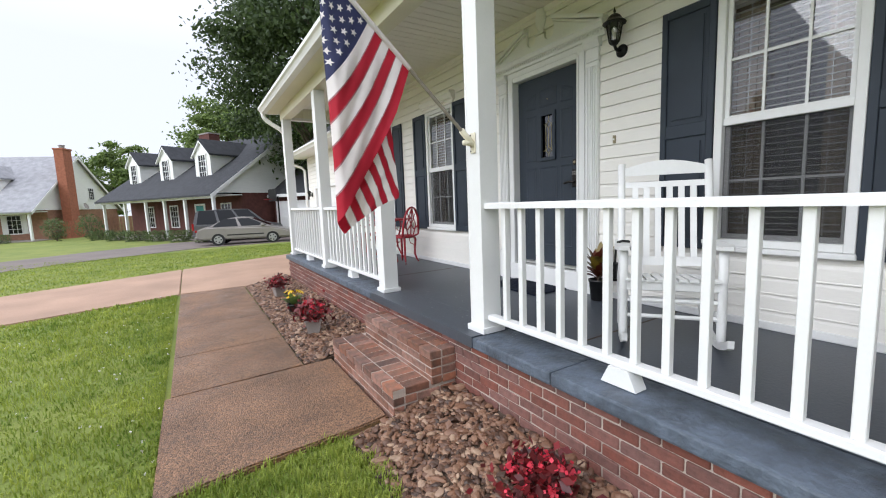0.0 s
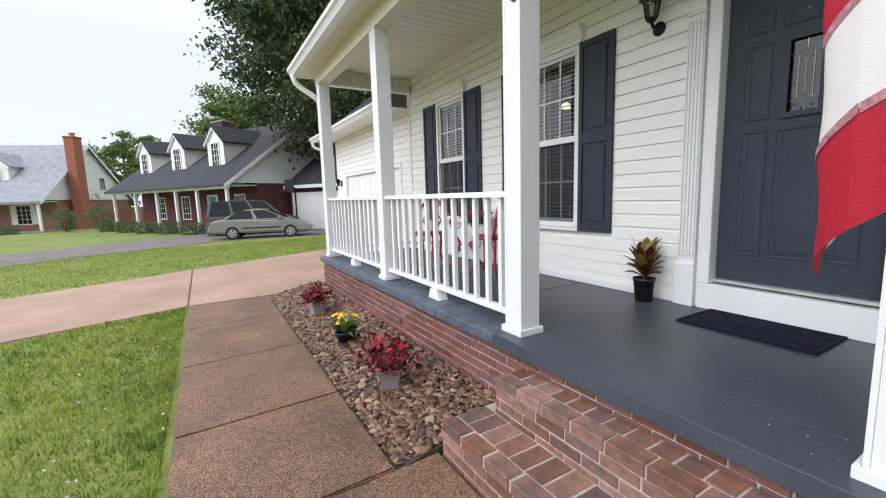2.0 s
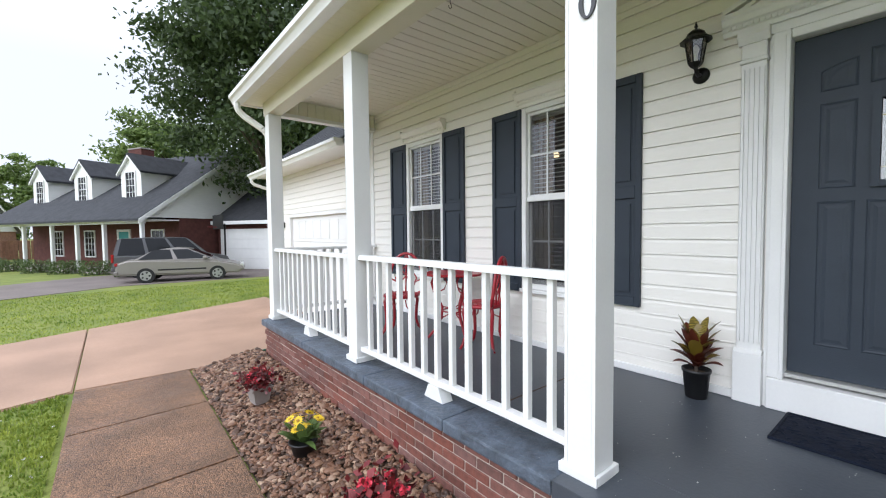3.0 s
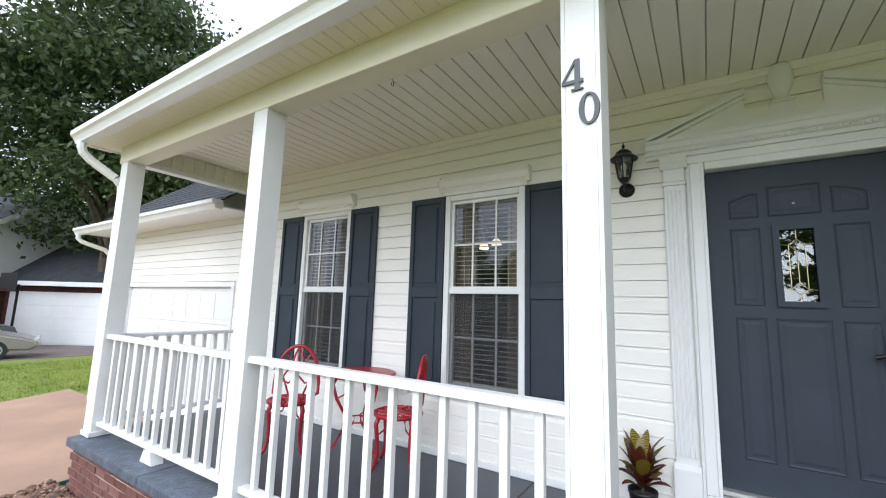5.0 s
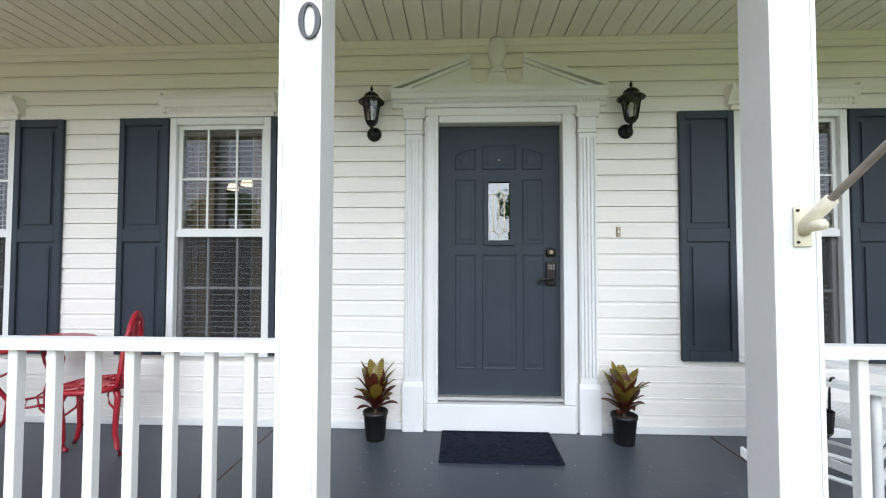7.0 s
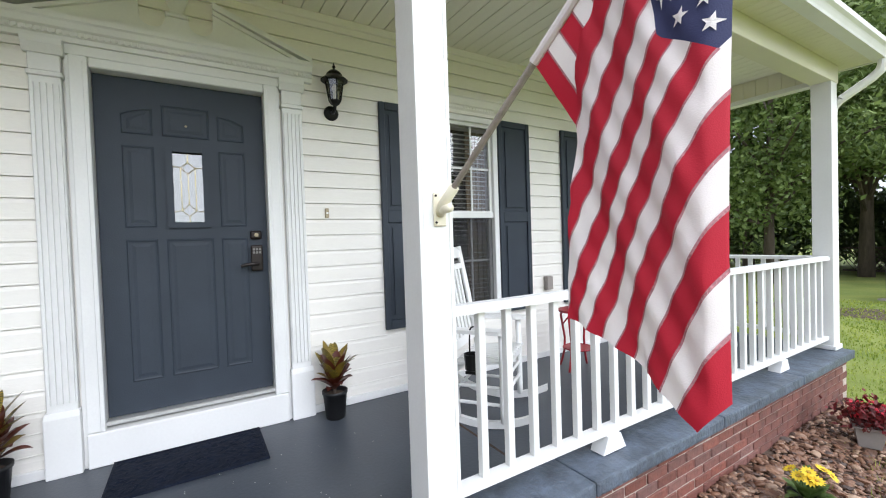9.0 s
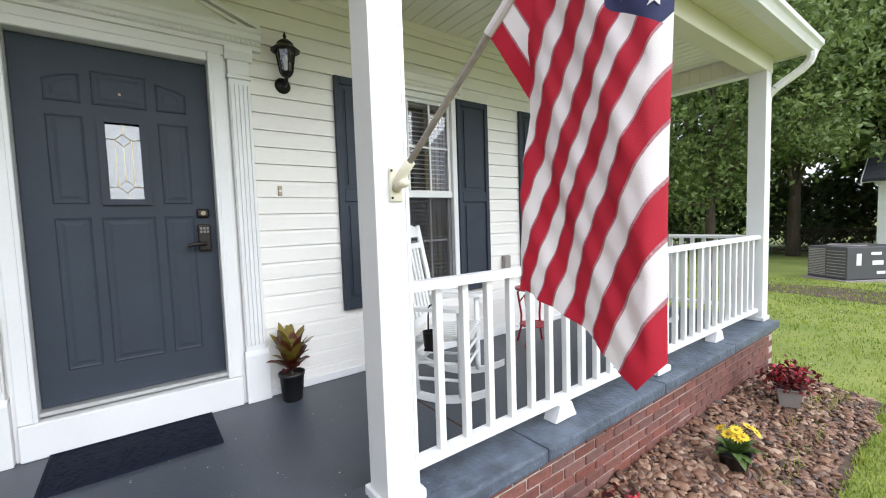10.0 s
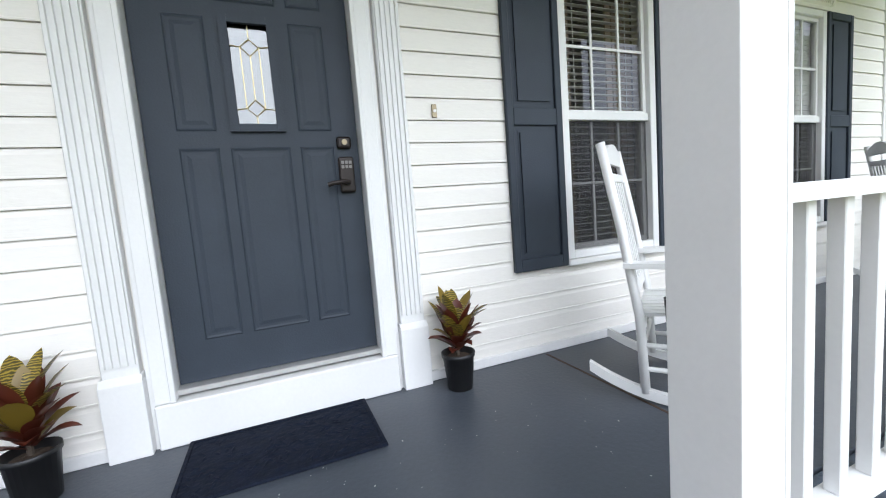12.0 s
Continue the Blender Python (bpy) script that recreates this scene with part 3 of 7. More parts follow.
def railing(x, y, length, turn, count, foot, ends=(0.12, 0.12)):
    """A porch railing of the given length, along local y from its origin."""
    r = thing_at("porch_railing", "white painted wooden porch railing with square balusters", "railing", x, y, FL, turn, "porch railings")
    part("top_rail", prism([(-0.045, 0.905), (0.045, 0.905), (0.045, 0.935), (0.032, 0.945), (-0.032, 0.945), (-0.045, 0.935)], "y", 0.0, length), WHITE, r)
    part("bottom_rail", boxes((-0.035, 0.035, 0.0, length, 0.095, 0.135), bevel=0.005), WHITE, r)
    me = None
    for i in range(count):
        yy = ends[0] + (length - ends[0] - ends[1]) * i / (count - 1)
        if me is None:
            b = part("baluster", boxes((-0.019, 0.019, -0.019, 0.019, 0.1351, 0.9049), bevel=0.003), WHITE, r)
            me = b.data
        else:
            b = new("baluster", me)
            b.parent = r
        b.location = (0, yy, 0)
    if foot:
        part("foot_block", prism([(-0.10, 0.0), (0.10, 0.0), (0.055, 0.094), (-0.055, 0.094)], "x", -0.045, 0.045), WHITE, r).location = (0, length * 0.5, 0)
    return r


for a, b in ((1, 0), (2, 1), (4, 3), (5, 4)):
    y0, y1 = POSTS[a] + PH + 0.001, POSTS[b] - PH - 0.001
    railing(PX - 0.01, y0, y1 - y0, 0, 13, True, (0.044, 0.173) if a == 4 else (0.12, 0.12))
for y in (POSTS[0], POSTS[5]):
    railing(PX + PH + 0.001, y, WX - 0.02 - PX - PH, -90, 11, False, (0.07, 0.07))

# house numbers on the post by the steps, in a bold face with serifs
def zero_shape(w, h):
    bm = bmesh.new()
    n = 28
    rings = []
    for x, kx, kz in ((0.0, 1.0, 1.0), (-0.008, 0.96, 0.985), (-0.008, 0.50, 0.86), (0.0, 0.46, 0.85)):
        rings.append([bm.verts.new((x, kx * w / 2 * math.cos(2 * math.pi * k / n), kz * h / 2 * math.sin(2 * math.pi * k / n))) for k in range(n)])
    for a, b in zip(rings, rings[1:]):
        for k in range(n):
            j = (k + 1) % n
            bm.faces.new((a[k], a[j], b[j], b[k]))
    bmesh.ops.recalc_face_normals(bm, faces=bm.faces)
    return bm


def four_shape(w, h):
    """Its right lies towards negative y."""
    bm = bmesh.new()
    shapes = ([(-0.10, -0.5), (-0.10, 0.5), (-0.34, 0.5), (-0.34, -0.5)], [(0.5, -0.27), (0.5, -0.16), (-0.5, -0.16), (-0.5, -0.27)],
              [(0.5, -0.159), (0.38, -0.159), (-0.099, 0.36), (-0.099, 0.5), (-0.12, 0.5)], [(0.06, -0.5), (0.06, -0.455), (-0.099, -0.44), (-0.099, -0.5)], [(-0.341, -0.5), (-0.341, -0.44), (-0.5, -0.455), (-0.5, -0.5)])
    for i, pts in enumerate(shapes):
        lo, hi = [[bm.verts.new((x, p[0] * w, p[1] * h)) for p in pts] for x in (0.0, -0.008 - 0.0003 * i)]
        bm.faces.new(lo)
        bm.faces.new(hi)
        for k in range(len(pts)):
            j = (k + 1) % len(pts)
            bm.faces.new((lo[k], lo[j], hi[j], hi[k]))
    bmesh.ops.recalc_face_normals(bm, faces=bm.faces)
    return bm


for word, bm, dy, zz in (("four", four_shape(0.088, 0.138), 0.030, 2.888), ("zero", zero_shape(0.086, 0.138), -0.035, 2.730)):
    num = part("house_number", bm, NUMBER)
    num.location = (PX - PH - 0.001, POSTS[2] + dy, zz)
    tagged(num, "dark metal house number %s on the white post" % word, "house number", "house numbers")


# ---- windows and shutters ----
def window(index, y):
    w = thing_at("window_%d" % index, "white double-hung window with grilles, blinds and an insect screen", "window", WX, y, 0)
    w["kind"] = "structure"
    W, Z0, Z1, ZM = 0.345, 1.215, 2.90, 2.06
    for s in (-1, 1):
        part("window_frame", boxes((-0.022, 0.12, min(s * W, s * 0.399), max(s * W, s * 0.399), 1.165, 2.952), bevel=0.004), WHITE, w)
    part("window_frame", boxes((-0.022, 0.12, -W + 0.001, W - 0.001, Z1, 2.952), bevel=0.004), WHITE, w)
    part("window_sill", boxes((-0.05, 0.12, -0.41, 0.41, 1.125, 1.163), bevel=0.006), WHITE, w)
    part("window_frame", boxes((-0.02, 0.12, -W + 0.001, W - 0.001, 1.165, Z0), bevel=0.004), WHITE, w)
    for nm, x, z0, z1 in (("upper_sash", 0.012, ZM, Z1), ("lower_sash", 0.035, Z0, ZM)):
        sash = part(nm, boxes((x, x + 0.022, -W + 0.002, -W + 0.03, z0, z1), (x, x + 0.022, W - 0.03, W - 0.002, z0, z1), (x, x + 0.022, -W + 0.031, W - 0.031, z0, z0 + 0.035), (x, x + 0.022, -W + 0.031, W - 0.031, z1 - 0.03, z1)), WHITE, w)
        for k in (-1, 1):
            part("grille", boxes((x + 0.004, x + 0.014, k * W / 3 - 0.008, k * W / 3 + 0.008, z0 + 0.036, z1 - 0.031)), WHITE, sash)
        part("grille", boxes((x + 0.003, x + 0.0135, -W + 0.031, W - 0.031, (z0 + z1) / 2 - 0.008, (z0 + z1) / 2 + 0.008)), WHITE, sash)
        bm = bmesh.new()
        bm.faces.new([bm.verts.new((x + 0.016, q * (W - 0.03), zq)) for q, zq in ((-1, z0 + 0.034), (-1, z1 - 0.029), (1, z1 - 0.029), (1, z0 + 0.034))])
        bm.normal_update()
        if bm.faces[:][0].normal.x > 0:
            bmesh.ops.reverse_faces(bm, faces=bm.faces[:])
        pane = part("pane", bm, GLASS, sash)
        pane.visible_shadow = False
    part("meeting_rail", boxes((-0.004, 0.011, -W + 0.001, W - 0.001, ZM - 0.03, ZM + 0.022), bevel=0.003), WHITE, w)
    net = part("insect_screen", boxes((0.020, 0.021, -W + 0.002, W - 0.002, Z0, ZM - 0.031)), MESH, w, "fine dark insect screen")
    net.visible_shadow = False
    # venetian blinds hang behind the glass
    bm = bmesh.new()
    zz, closed = Z0 + 0.03, y < 0.6
    while zz < Z1 - 0.05:
        if closed and zz > ZM:
            bm_box(bm, 0.066, 0.069, -W, W, zz - 0.0195, zz + 0.0195)
        else:
            bm_box(bm, 0.062, 0.094, -W, W, zz - 0.002, zz + 0.002)
        zz += 0.042
    for yy in (-0.22, 0.22):
        bm_box(bm, 0.0600, 0.0615, yy - 0.002, yy + 0.002, Z0 + 0.02, Z1 - 0.05)
    bm_box(bm, 0.062, 0.11, -W, W, Z1 - 0.045, Z1)
    part("blind", bm, BLIND, w, "open white venetian blind")["kind"] = "stuff"
    bm = bmesh.new()
    for s in (-1, 1):
        for i in range(8):
            a = s * (0.16 + i * 0.03)
            bm_box(bm, 0.17 + 0.012 * (i % 2), 0.182 + 0.012 * (i % 2), min(a, a + s * 0.032), max(a, a + s * 0.032), Z0 - 0.1, Z1 + 0.1)
    part("curtain", bm, CURTAIN, w, "brown curtain behind the blind")
    # crown moulding above
    head = part("window_head", prism([(0.0, 2.956), (-0.03, 2.956), (-0.03, 2.985), (-0.045, 3.0), (-0.045, 3.022), (-0.06, 3.03), (-0.085, 3.075), (-0.10, 3.085), (-0.10, 3.10), (0.0, 3.10)], "y", -0.42, 0.42), SIDING, w)
    for i in range(26):
        part("dentil", boxes((-0.05, -0.0455, -0.405 + i * 0.0316, -0.405 + i * 0.0316 + 0.016, 3.0, 3.02)), SIDING, head)
    for s in (-1, 1):
        part("head_return", prism([(0.0, 2.99), (-0.045, 2.99), (-0.06, 3.03), (-0.085, 3.075), (-0.10, 3.085), (-0.10, 3.12), (0.0, 3.12)], "y", s * 0.421, s * 0.452), SIDING, w)
    return w


def screen_mat():
    m = bpy.data.materials.new("screen_mesh")
    m.use_nodes = True
    n, l = m.node_tree.nodes, m.node_tree.links
    tr, mx = n.new("ShaderNodeBsdfTransparent"), n.new("ShaderNodeMixShader")
    n["Principled BSDF"].inputs["Base Color"].default_value = (0.02, 0.02, 0.022, 1)
    n["Principled BSDF"].inputs["Roughness"].default_value = 0.8
    mx.inputs[0].default_value = 0.45
    l.new(tr.outputs[0], mx.inputs[1])
    l.new(n["Principled BSDF"].outputs[0], mx.inputs[2])
    l.new(mx.outputs[0], n["Material Output"].inputs[0])
    return m


MESH = screen_mat()
for i, y in enumerate(WINDOWS):
    window(i + 1, y)


def shutter(y, first=None):
    if first:
        return copy_thing(first, pose(WX - 0.004, y, 1.13))
    s = thing_at("shutter", "slate-grey panelled shutter fixed beside a window", "shutter", WX - 0.004, y, 1.13, group="window shutters")
    H, w = 1.822, 0.196
    part("stile", boxes((-0.03, 0, -w, -w + 0.045, 0, H), bevel=0.004), SLATE, s)
    part("stile", boxes((-0.03, 0, w - 0.045, w, 0, H), bevel=0.004), SLATE, s)
    for z0, z1 in ((0, 0.075), (0.86, 0.96), (H - 0.06, H)):
        part("rail", boxes((-0.0297, 0, -w + 0.0452, w - 0.0452, z0, z1), bevel=0.004), SLATE, s)
    for z0, z1 in ((0.0752, 0.8598), (0.9602, H - 0.0602)):
        bm = boxes((-0.012, -0.002, -w + 0.0454, w - 0.0454, z0, z1))
        bm_box(bm, -0.0245, -0.0122, -w + 0.075, w - 0.075, z0 + 0.03, z1 - 0.03)
        bmesh.ops.recalc_face_normals(bm, faces=bm.faces)
        bmesh.ops.bevel(bm, geom=[e for e in bm.edges if all(abs(v.co.x + 0.0245) < 1e-4 for v in e.verts)], offset=0.010, segments=2, affect="EDGES")
        part("panel", bm, SLATE, s)
    return s


first_shutter = None
for y in WINDOWS:
    for s in (-1, 1):
        made = shutter(y + s * 0.600, first_shutter)
        first_shutter = first_shutter or made

# ---- front door and its surround ----
door = thing("door_1", "slate-grey panelled front door with a leaded glass light, closed", "door", pose(3.70, 0, 0), kind="structure")
DM = (DOOR_Y0 + DOOR_Y1) / 2
GY0, GY1, GZ0, GZ1 = DM - 0.082, DM + 0.082, 2.005, 2.452
slab_bm = boxes((0, 0.045, DOOR_Y0, GY0 - 0.02, DOOR_Z0, DOOR_Z1), (0, 0.045, GY1 + 0.02, DOOR_Y1, DOOR_Z0, DOOR_Z1), (0, 0.045, GY0 - 0.02, GY1 + 0.02, DOOR_Z0, GZ0 - 0.02), (0, 0.045, GY0 - 0.02, GY1 + 0.02, GZ1 + 0.02, DOOR_Z1))
part("slab", slab_bm, SLATE, door)


def raised(y0, y1, z0, z1, arch=0.0):
    """An embossed door panel: a ring of moulding and a raised field."""
    def outline(i):
        lo, hi, a, b = y0 + i, y1 - i, z0 + i, z1 - i
        pts = [(lo, a), (hi, a), (hi, b - max(0, arch))]
        if arch > 0:
            pts += [(hi + (lo - hi) * k / 6, b - arch + arch * math.sin(math.pi * 0.5 * k / 6)) for k in range(1, 6)]
        elif arch < 0:
            pts = [(lo, a), (hi, a), (hi, b)] + [(hi + (lo - hi) * k / 6, b + arch * (1 - math.cos(math.pi * 0.5 * k / 6))) for k in range(1, 6)] + [(lo, b + arch)]
            return pts
        pts.append((lo, b))
        return pts
    bm = bmesh.new()
    levels = ((0.0, 0.0), (0.007, -0.005), (0.016, -0.0015), (0.028, -0.0015), (0.046, -0.005))
    rings = [[bm.verts.new((x, p[0], p[1])) for p in outline(i)] for i, x in levels]
    for a, b in zip(rings, rings[1:]):
        for k in range(len(a)):
            j = (k + 1) % len(a)
            bm.faces.new((a[k], a[j], b[j], b[k]))
    bm.faces.new(rings[-1])
    bmesh.ops.recalc_face_normals(bm, faces=bm.faces)
    return bm


COLS = ((DM - 0.335, DM - 0.175), (DM - 0.13, DM + 0.13), (DM + 0.175, DM + 0.335))
for k, (a, b) in enumerate(COLS):
    part("panel", raised(a, b, 2.545, 2.71 + (0.03 if k == 1 else 0), (-0.045, 0.0, 0.045)[k]), SLATE, door)
    part("panel", raised(a, b, 1.03, 1.90), SLATE, door)
    if k != 1:
        part("panel", raised(a, b, 1.975, 2.475), SLATE, door)
lite = part("light_frame", boxes((-0.022, 0.0, GY0 - 0.035, GY0, GZ0 - 0.035, GZ1 + 0.035), (-0.022, 0.0, GY1, GY1 + 0.035, GZ0 - 0.035, GZ1 + 0.035), (-0.0215, 0.0, GY0 + 0.0005, GY1 - 0.0005, GZ0 - 0.035, GZ0), (-0.0215, 0.0, GY0 + 0.0005, GY1 - 0.0005, GZ1, GZ1 + 0.035)), SLATE, door)
part("pane", boxes((0.012, 0.018, GY0 - 0.015, GY1 + 0.015, GZ0 - 0.015, GZ1 + 0.015)), FROST, lite, "leaded bevelled glass")
came = []
zt, zb = GZ1 - 0.095, GZ0 + 0.075
for d in (-0.04, 0.0, 0.04):
    came.append([(0.009, DM + d, zb + (0.04 if d == 0 else 0)), (0.009, DM + d, zt - (0.04 if d == 0 else 0))])
for zc, s in ((zt, 1), (zb, -1)):
    came += [[(0.009, DM - 0.04, zc), (0.009, DM, zc + s * 0.035)], [(0.009, DM + 0.04, zc), (0.009, DM, zc + s * 0.035)], [(0.009, DM - 0.04, zc), (0.009, DM, zc - s * 0.04)], [(0.009, DM + 0.04, zc), (0.009, DM, zc - s * 0.04)], [(0.009, DM, zc + s * 0.035), (0.009, DM, GZ1 if s > 0 else GZ0)], [(0.009, GY0, zc + s * 0.005), (0.009, DM - 0.04, zc)], [(0.009, GY1, zc + s * 0.005), (0.009, DM + 0.04, zc)]]
for c in came:
    part("came", tube(c, 0.0022, 6), CAME, lite)
KY = DOOR_Y0 + 0.072
dead = part("deadbolt", boxes((-0.028, 0.0, KY - 0.036, KY + 0.036, 1.885, 1.945), bevel=0.018, seg=4), BRONZE, door, "dark bronze deadbolt")
part("turn_button", tube([(-0.028, KY, 1.915), (-0.036, KY, 1.915)], 0.014, 14), BRASS, dead)
lock = part("lock_plate", boxes((-0.030, 0.0, KY - 0.038, KY + 0.038, 1.665, 1.845), bevel=0.014, seg=3), BRONZE, door, "dark bronze keypad lock plate")
for i in range(2):
    for j in range(3):
        part("key_button", boxes((-0.034, -0.0305, KY - 0.026 + j * 0.019, KY - 0.013 + j * 0.019, 1.808 - i * 0.022, 1.823 - i * 0.022)), RIMGREY, lock)
part("lever", tube([(-0.02, KY, 1.715), (-0.058, KY, 1.715), (-0.066, KY + 0.025, 1.717), (-0.066, KY + 0.075, 1.712), (-0.062, KY + 0.105, 1.704)], 0.012, 10), BRONZE, lock)
part("peephole", tube([(0.0, DM, 2.62), (-0.012, DM, 2.62)], 0.007, 10), BRASS, door)
part("threshold", boxes((-0.06, 0.03, DOOR_Y0 - 0.01, DOOR_Y1 + 0.01, DOOR_Z0 - 0.028, DOOR_Z0 - 0.004), bevel=0.004), LEAD, door, "worn aluminium threshold")

surround = thing("door_surround", "white door surround with fluted pilasters and a broken pediment", "door surround", kind="structure")
for y0, y1 in ((DOOR_Y0 - 0.088, DOOR_Y0 - 0.004), (DOOR_Y1 + 0.004, DOOR_Y1 + 0.088)):
    part("casing", boxes((3.615, 3.78, y0, y1, 0.80, DOOR_Z1 + 0.06), bevel=0.006, seg=2), WHITE, surround)
    inner = y1 - 0.022 if y0 < DM else y0
    part("casing_bead", boxes((3.605, 3.6145, inner, inner + 0.022, 0.80, DOOR_Z1 + 0.03), bevel=0.003), WHITE, surround)
part("head_casing", boxes((3.615, 3.78, DOOR_Y0 - 0.003, DOOR_Y1 + 0.003, DOOR_Z1 + 0.004, DOOR_Z1 + 0.06), bevel=0.006), WHITE, surround)
part("head_board", boxes((3.622, 3.7, DOOR_Y0 - 0.265, DOOR_Y1 + 0.265, DOOR_Z1 + 0.062, 2.999)), WHITE, surround)
part("kick_board", boxes((3.60, 3.72, DOOR_Y0 - 0.088, DOOR_Y1 + 0.088, FL, 0.798), bevel=0.006), WHITE, surround)
for y0 in (DOOR_Y0 - 0.264, DOOR_Y1 + 0.107):
    y1 = y0 + 0.157
    c = (y0 + y1) / 2
    g0, g1 = (y1 + 0.001, DOOR_Y0 - 0.089) if y0 < DM else (DOOR_Y1 + 0.089, y0 - 0.001)
    part("filler_strip", boxes((3.632, 3.66, g0, g1, FL, 2.94)), WHITE, surround)
    pil = part("pilaster", boxes((3.612, 3.66, y0 + 0.012, y1 - 0.012, 0.95, 2.80), bevel=0.004), WHITE, surround)
    for k in range(5):
        yk = c - 0.052 + k * 0.026
        part("flute", prism([(3.6115, yk - 0.008), (3.600, yk - 0.006), (3.600, yk + 0.006), (3.6115, yk + 0.008)], "z", 1.0, 2.76), WHITE, pil)
    part("plinth", boxes((3.585, 3.66, y0, y1, FL, 0.93), bevel=0.006, seg=2), WHITE, surround)
    part("plinth_cap", prism([(3.66, 0.93), (3.585, 0.93), (3.608, 0.955), (3.66, 0.955)], "y", y0 + 0.003, y1 - 0.003), WHITE, surround)
    part("necking", boxes((3.60, 3.66, y0 + 0.004, y1 - 0.004, 2.80, 2.825), bevel=0.004), WHITE, surround)
    part("capital", boxes((3.608, 3.66, y0 + 0.012, y1 - 0.012, 2.826, 2.92), bevel=0.004), WHITE, surround)
    part("abacus", prism([(3.66, 2.921), (3.605, 2.921), (3.59, 2.942), (3.575, 2.965), (3.575, 2.998), (3.66, 2.998)], "y", y0 - 0.005, y1 + 0.005), WHITE, surround)
EY0, EY1 = 2.505, 4.100
part("entablature", prism([(3.67, 3.0), (3.60, 3.0), (3.595, 3.024), (3.585, 3.029), (3.585, 3.054), (3.57, 3.064), (3.56, 3.094), (3.55, 3.104), (3.55, 3.13), (3.67, 3.13)], "y", EY0, EY1), WHITE, surround)
for k in range(52):
    yk = EY0 + 0.02 + k * (EY1 - EY0 - 0.04) / 52
    part("dentil", boxes((3.572, 3.584, yk, yk + 0.016, 3.030, 3.050)), WHITE, surround)
YM = 3.31
AP = 3.375
for q in (-1, 1):
    a, b = YM + q * 0.195, (EY1 if q > 0 else EY0)
    cup = [(YM + q * (0.128 + 0.066 * math.cos(t)), 3.245 - 0.062 * math.sin(t)) for t in [math.pi * k / 10 for k in range(11)]]
    board = [(YM, 3.132), (b - q * 0.06, 3.132), (a, AP - 0.03)] + cup + [(YM + q * 0.058, 3.262), (YM, 3.262)]
    part("tympanum", prism(board, "x", 3.607, 3.66), WHITE, surround)
    part("rake", prism([(b, 3.132), (b, 3.162), (a, AP + 0.018), (a, AP - 0.022)], "x", 3.565, 3.66), WHITE, surround)
    part("rake_bead", prism([(b - q * 0.11, 3.134), (b - q * 0.05, 3.134), (a, AP - 0.023), (a, AP - 0.048)], "x", 3.585, 3.606), WHITE, surround)
part("urn_base", boxes((3.585, 3.66, YM - 0.062, YM + 0.062, 3.263, 3.283), bevel=0.006), WHITE, surround)
bm = lathe([(0.044, 0), (0.046, 0.012), (0.034, 0.028), (0.046, 0.055), (0.062, 0.10), (0.068, 0.145), (0.062, 0.19), (0.054, 0.225), (0.05, 0.24)], 20)
bmesh.ops.scale(bm, vec=(0.6, 1, 1), verts=bm.verts)
part("urn", bm, WHITE, surround, smooth=True).location = (3.625, YM, 3.284)

bell = thing("doorbell", "small brass doorbell button on the siding", "doorbell")
part("plate", boxes((WX - 0.016, WX - 0.003, 2.408, 2.436, 2.03, 2.10), bevel=0.003), BRASS, bell)
part("button", tube([(WX - 0.0165, 2.422, 2.065), (WX - 0.022, 2.422, 2.065)], 0.008, 12), WHITE, bell)
outlet = thing("outlet_box", "grey weatherproof outlet box on the siding", "outlet box")
part("box", boxes((WX - 0.05, WX + 0.0, 0.13, 0.22, 1.29, 1.43), bevel=0.008), POTGREY, outlet)
part("cover", boxes((WX - 0.057, WX - 0.0505, 0.135, 0.215, 1.295, 1.425), bevel=0.003), POTGREY, outlet)

doormat = thing("doormat", "dark navy rubber doormat with embossed pattern before the door", "doormat")
part("mat_base", boxes((3.135, 3.595, 2.945, 3.72, FL, FL + 0.010), bevel=0.004), RUBBER, doormat)
rim = boxes((3.137, 3.152, 2.947, 3.718, FL + 0.0101, FL + 0.015), (3.578, 3.593, 2.947, 3.718, FL + 0.0101, FL + 0.015), (3.1522, 3.5778, 2.947, 2.962, FL + 0.0101, FL + 0.015), (3.1522, 3.5778, 3.703, 3.718, FL + 0.0101, FL + 0.015))
part("border", rim, RUBBER, doormat)
rng = np.random.default_rng(5)
bm = bmesh.new()
for i in range(150):
    cx, cy, an = rng.uniform(3.17, 3.56), rng.uniform(2.98, 3.69), rng.uniform(0, math.pi)
    d, e = Vector((math.cos(an), math.sin(an), 0)) * 0.028, Vector((-math.sin(an), math.cos(an), 0)) * 0.009
    c = Vector((cx, cy, FL + 0.0101))
    q = [bm.verts.new(p) for p in (c - d, c + e, c + d, c - e)]
    t = bm.verts.new(c + Vector((0, 0, 0.005)))
    for k in range(4):
        bm.faces.new((q[k], q[(k + 1) % 4], t))
part("leaf_relief", bm, RUBBER, doormat)["kind"] = "stuff"


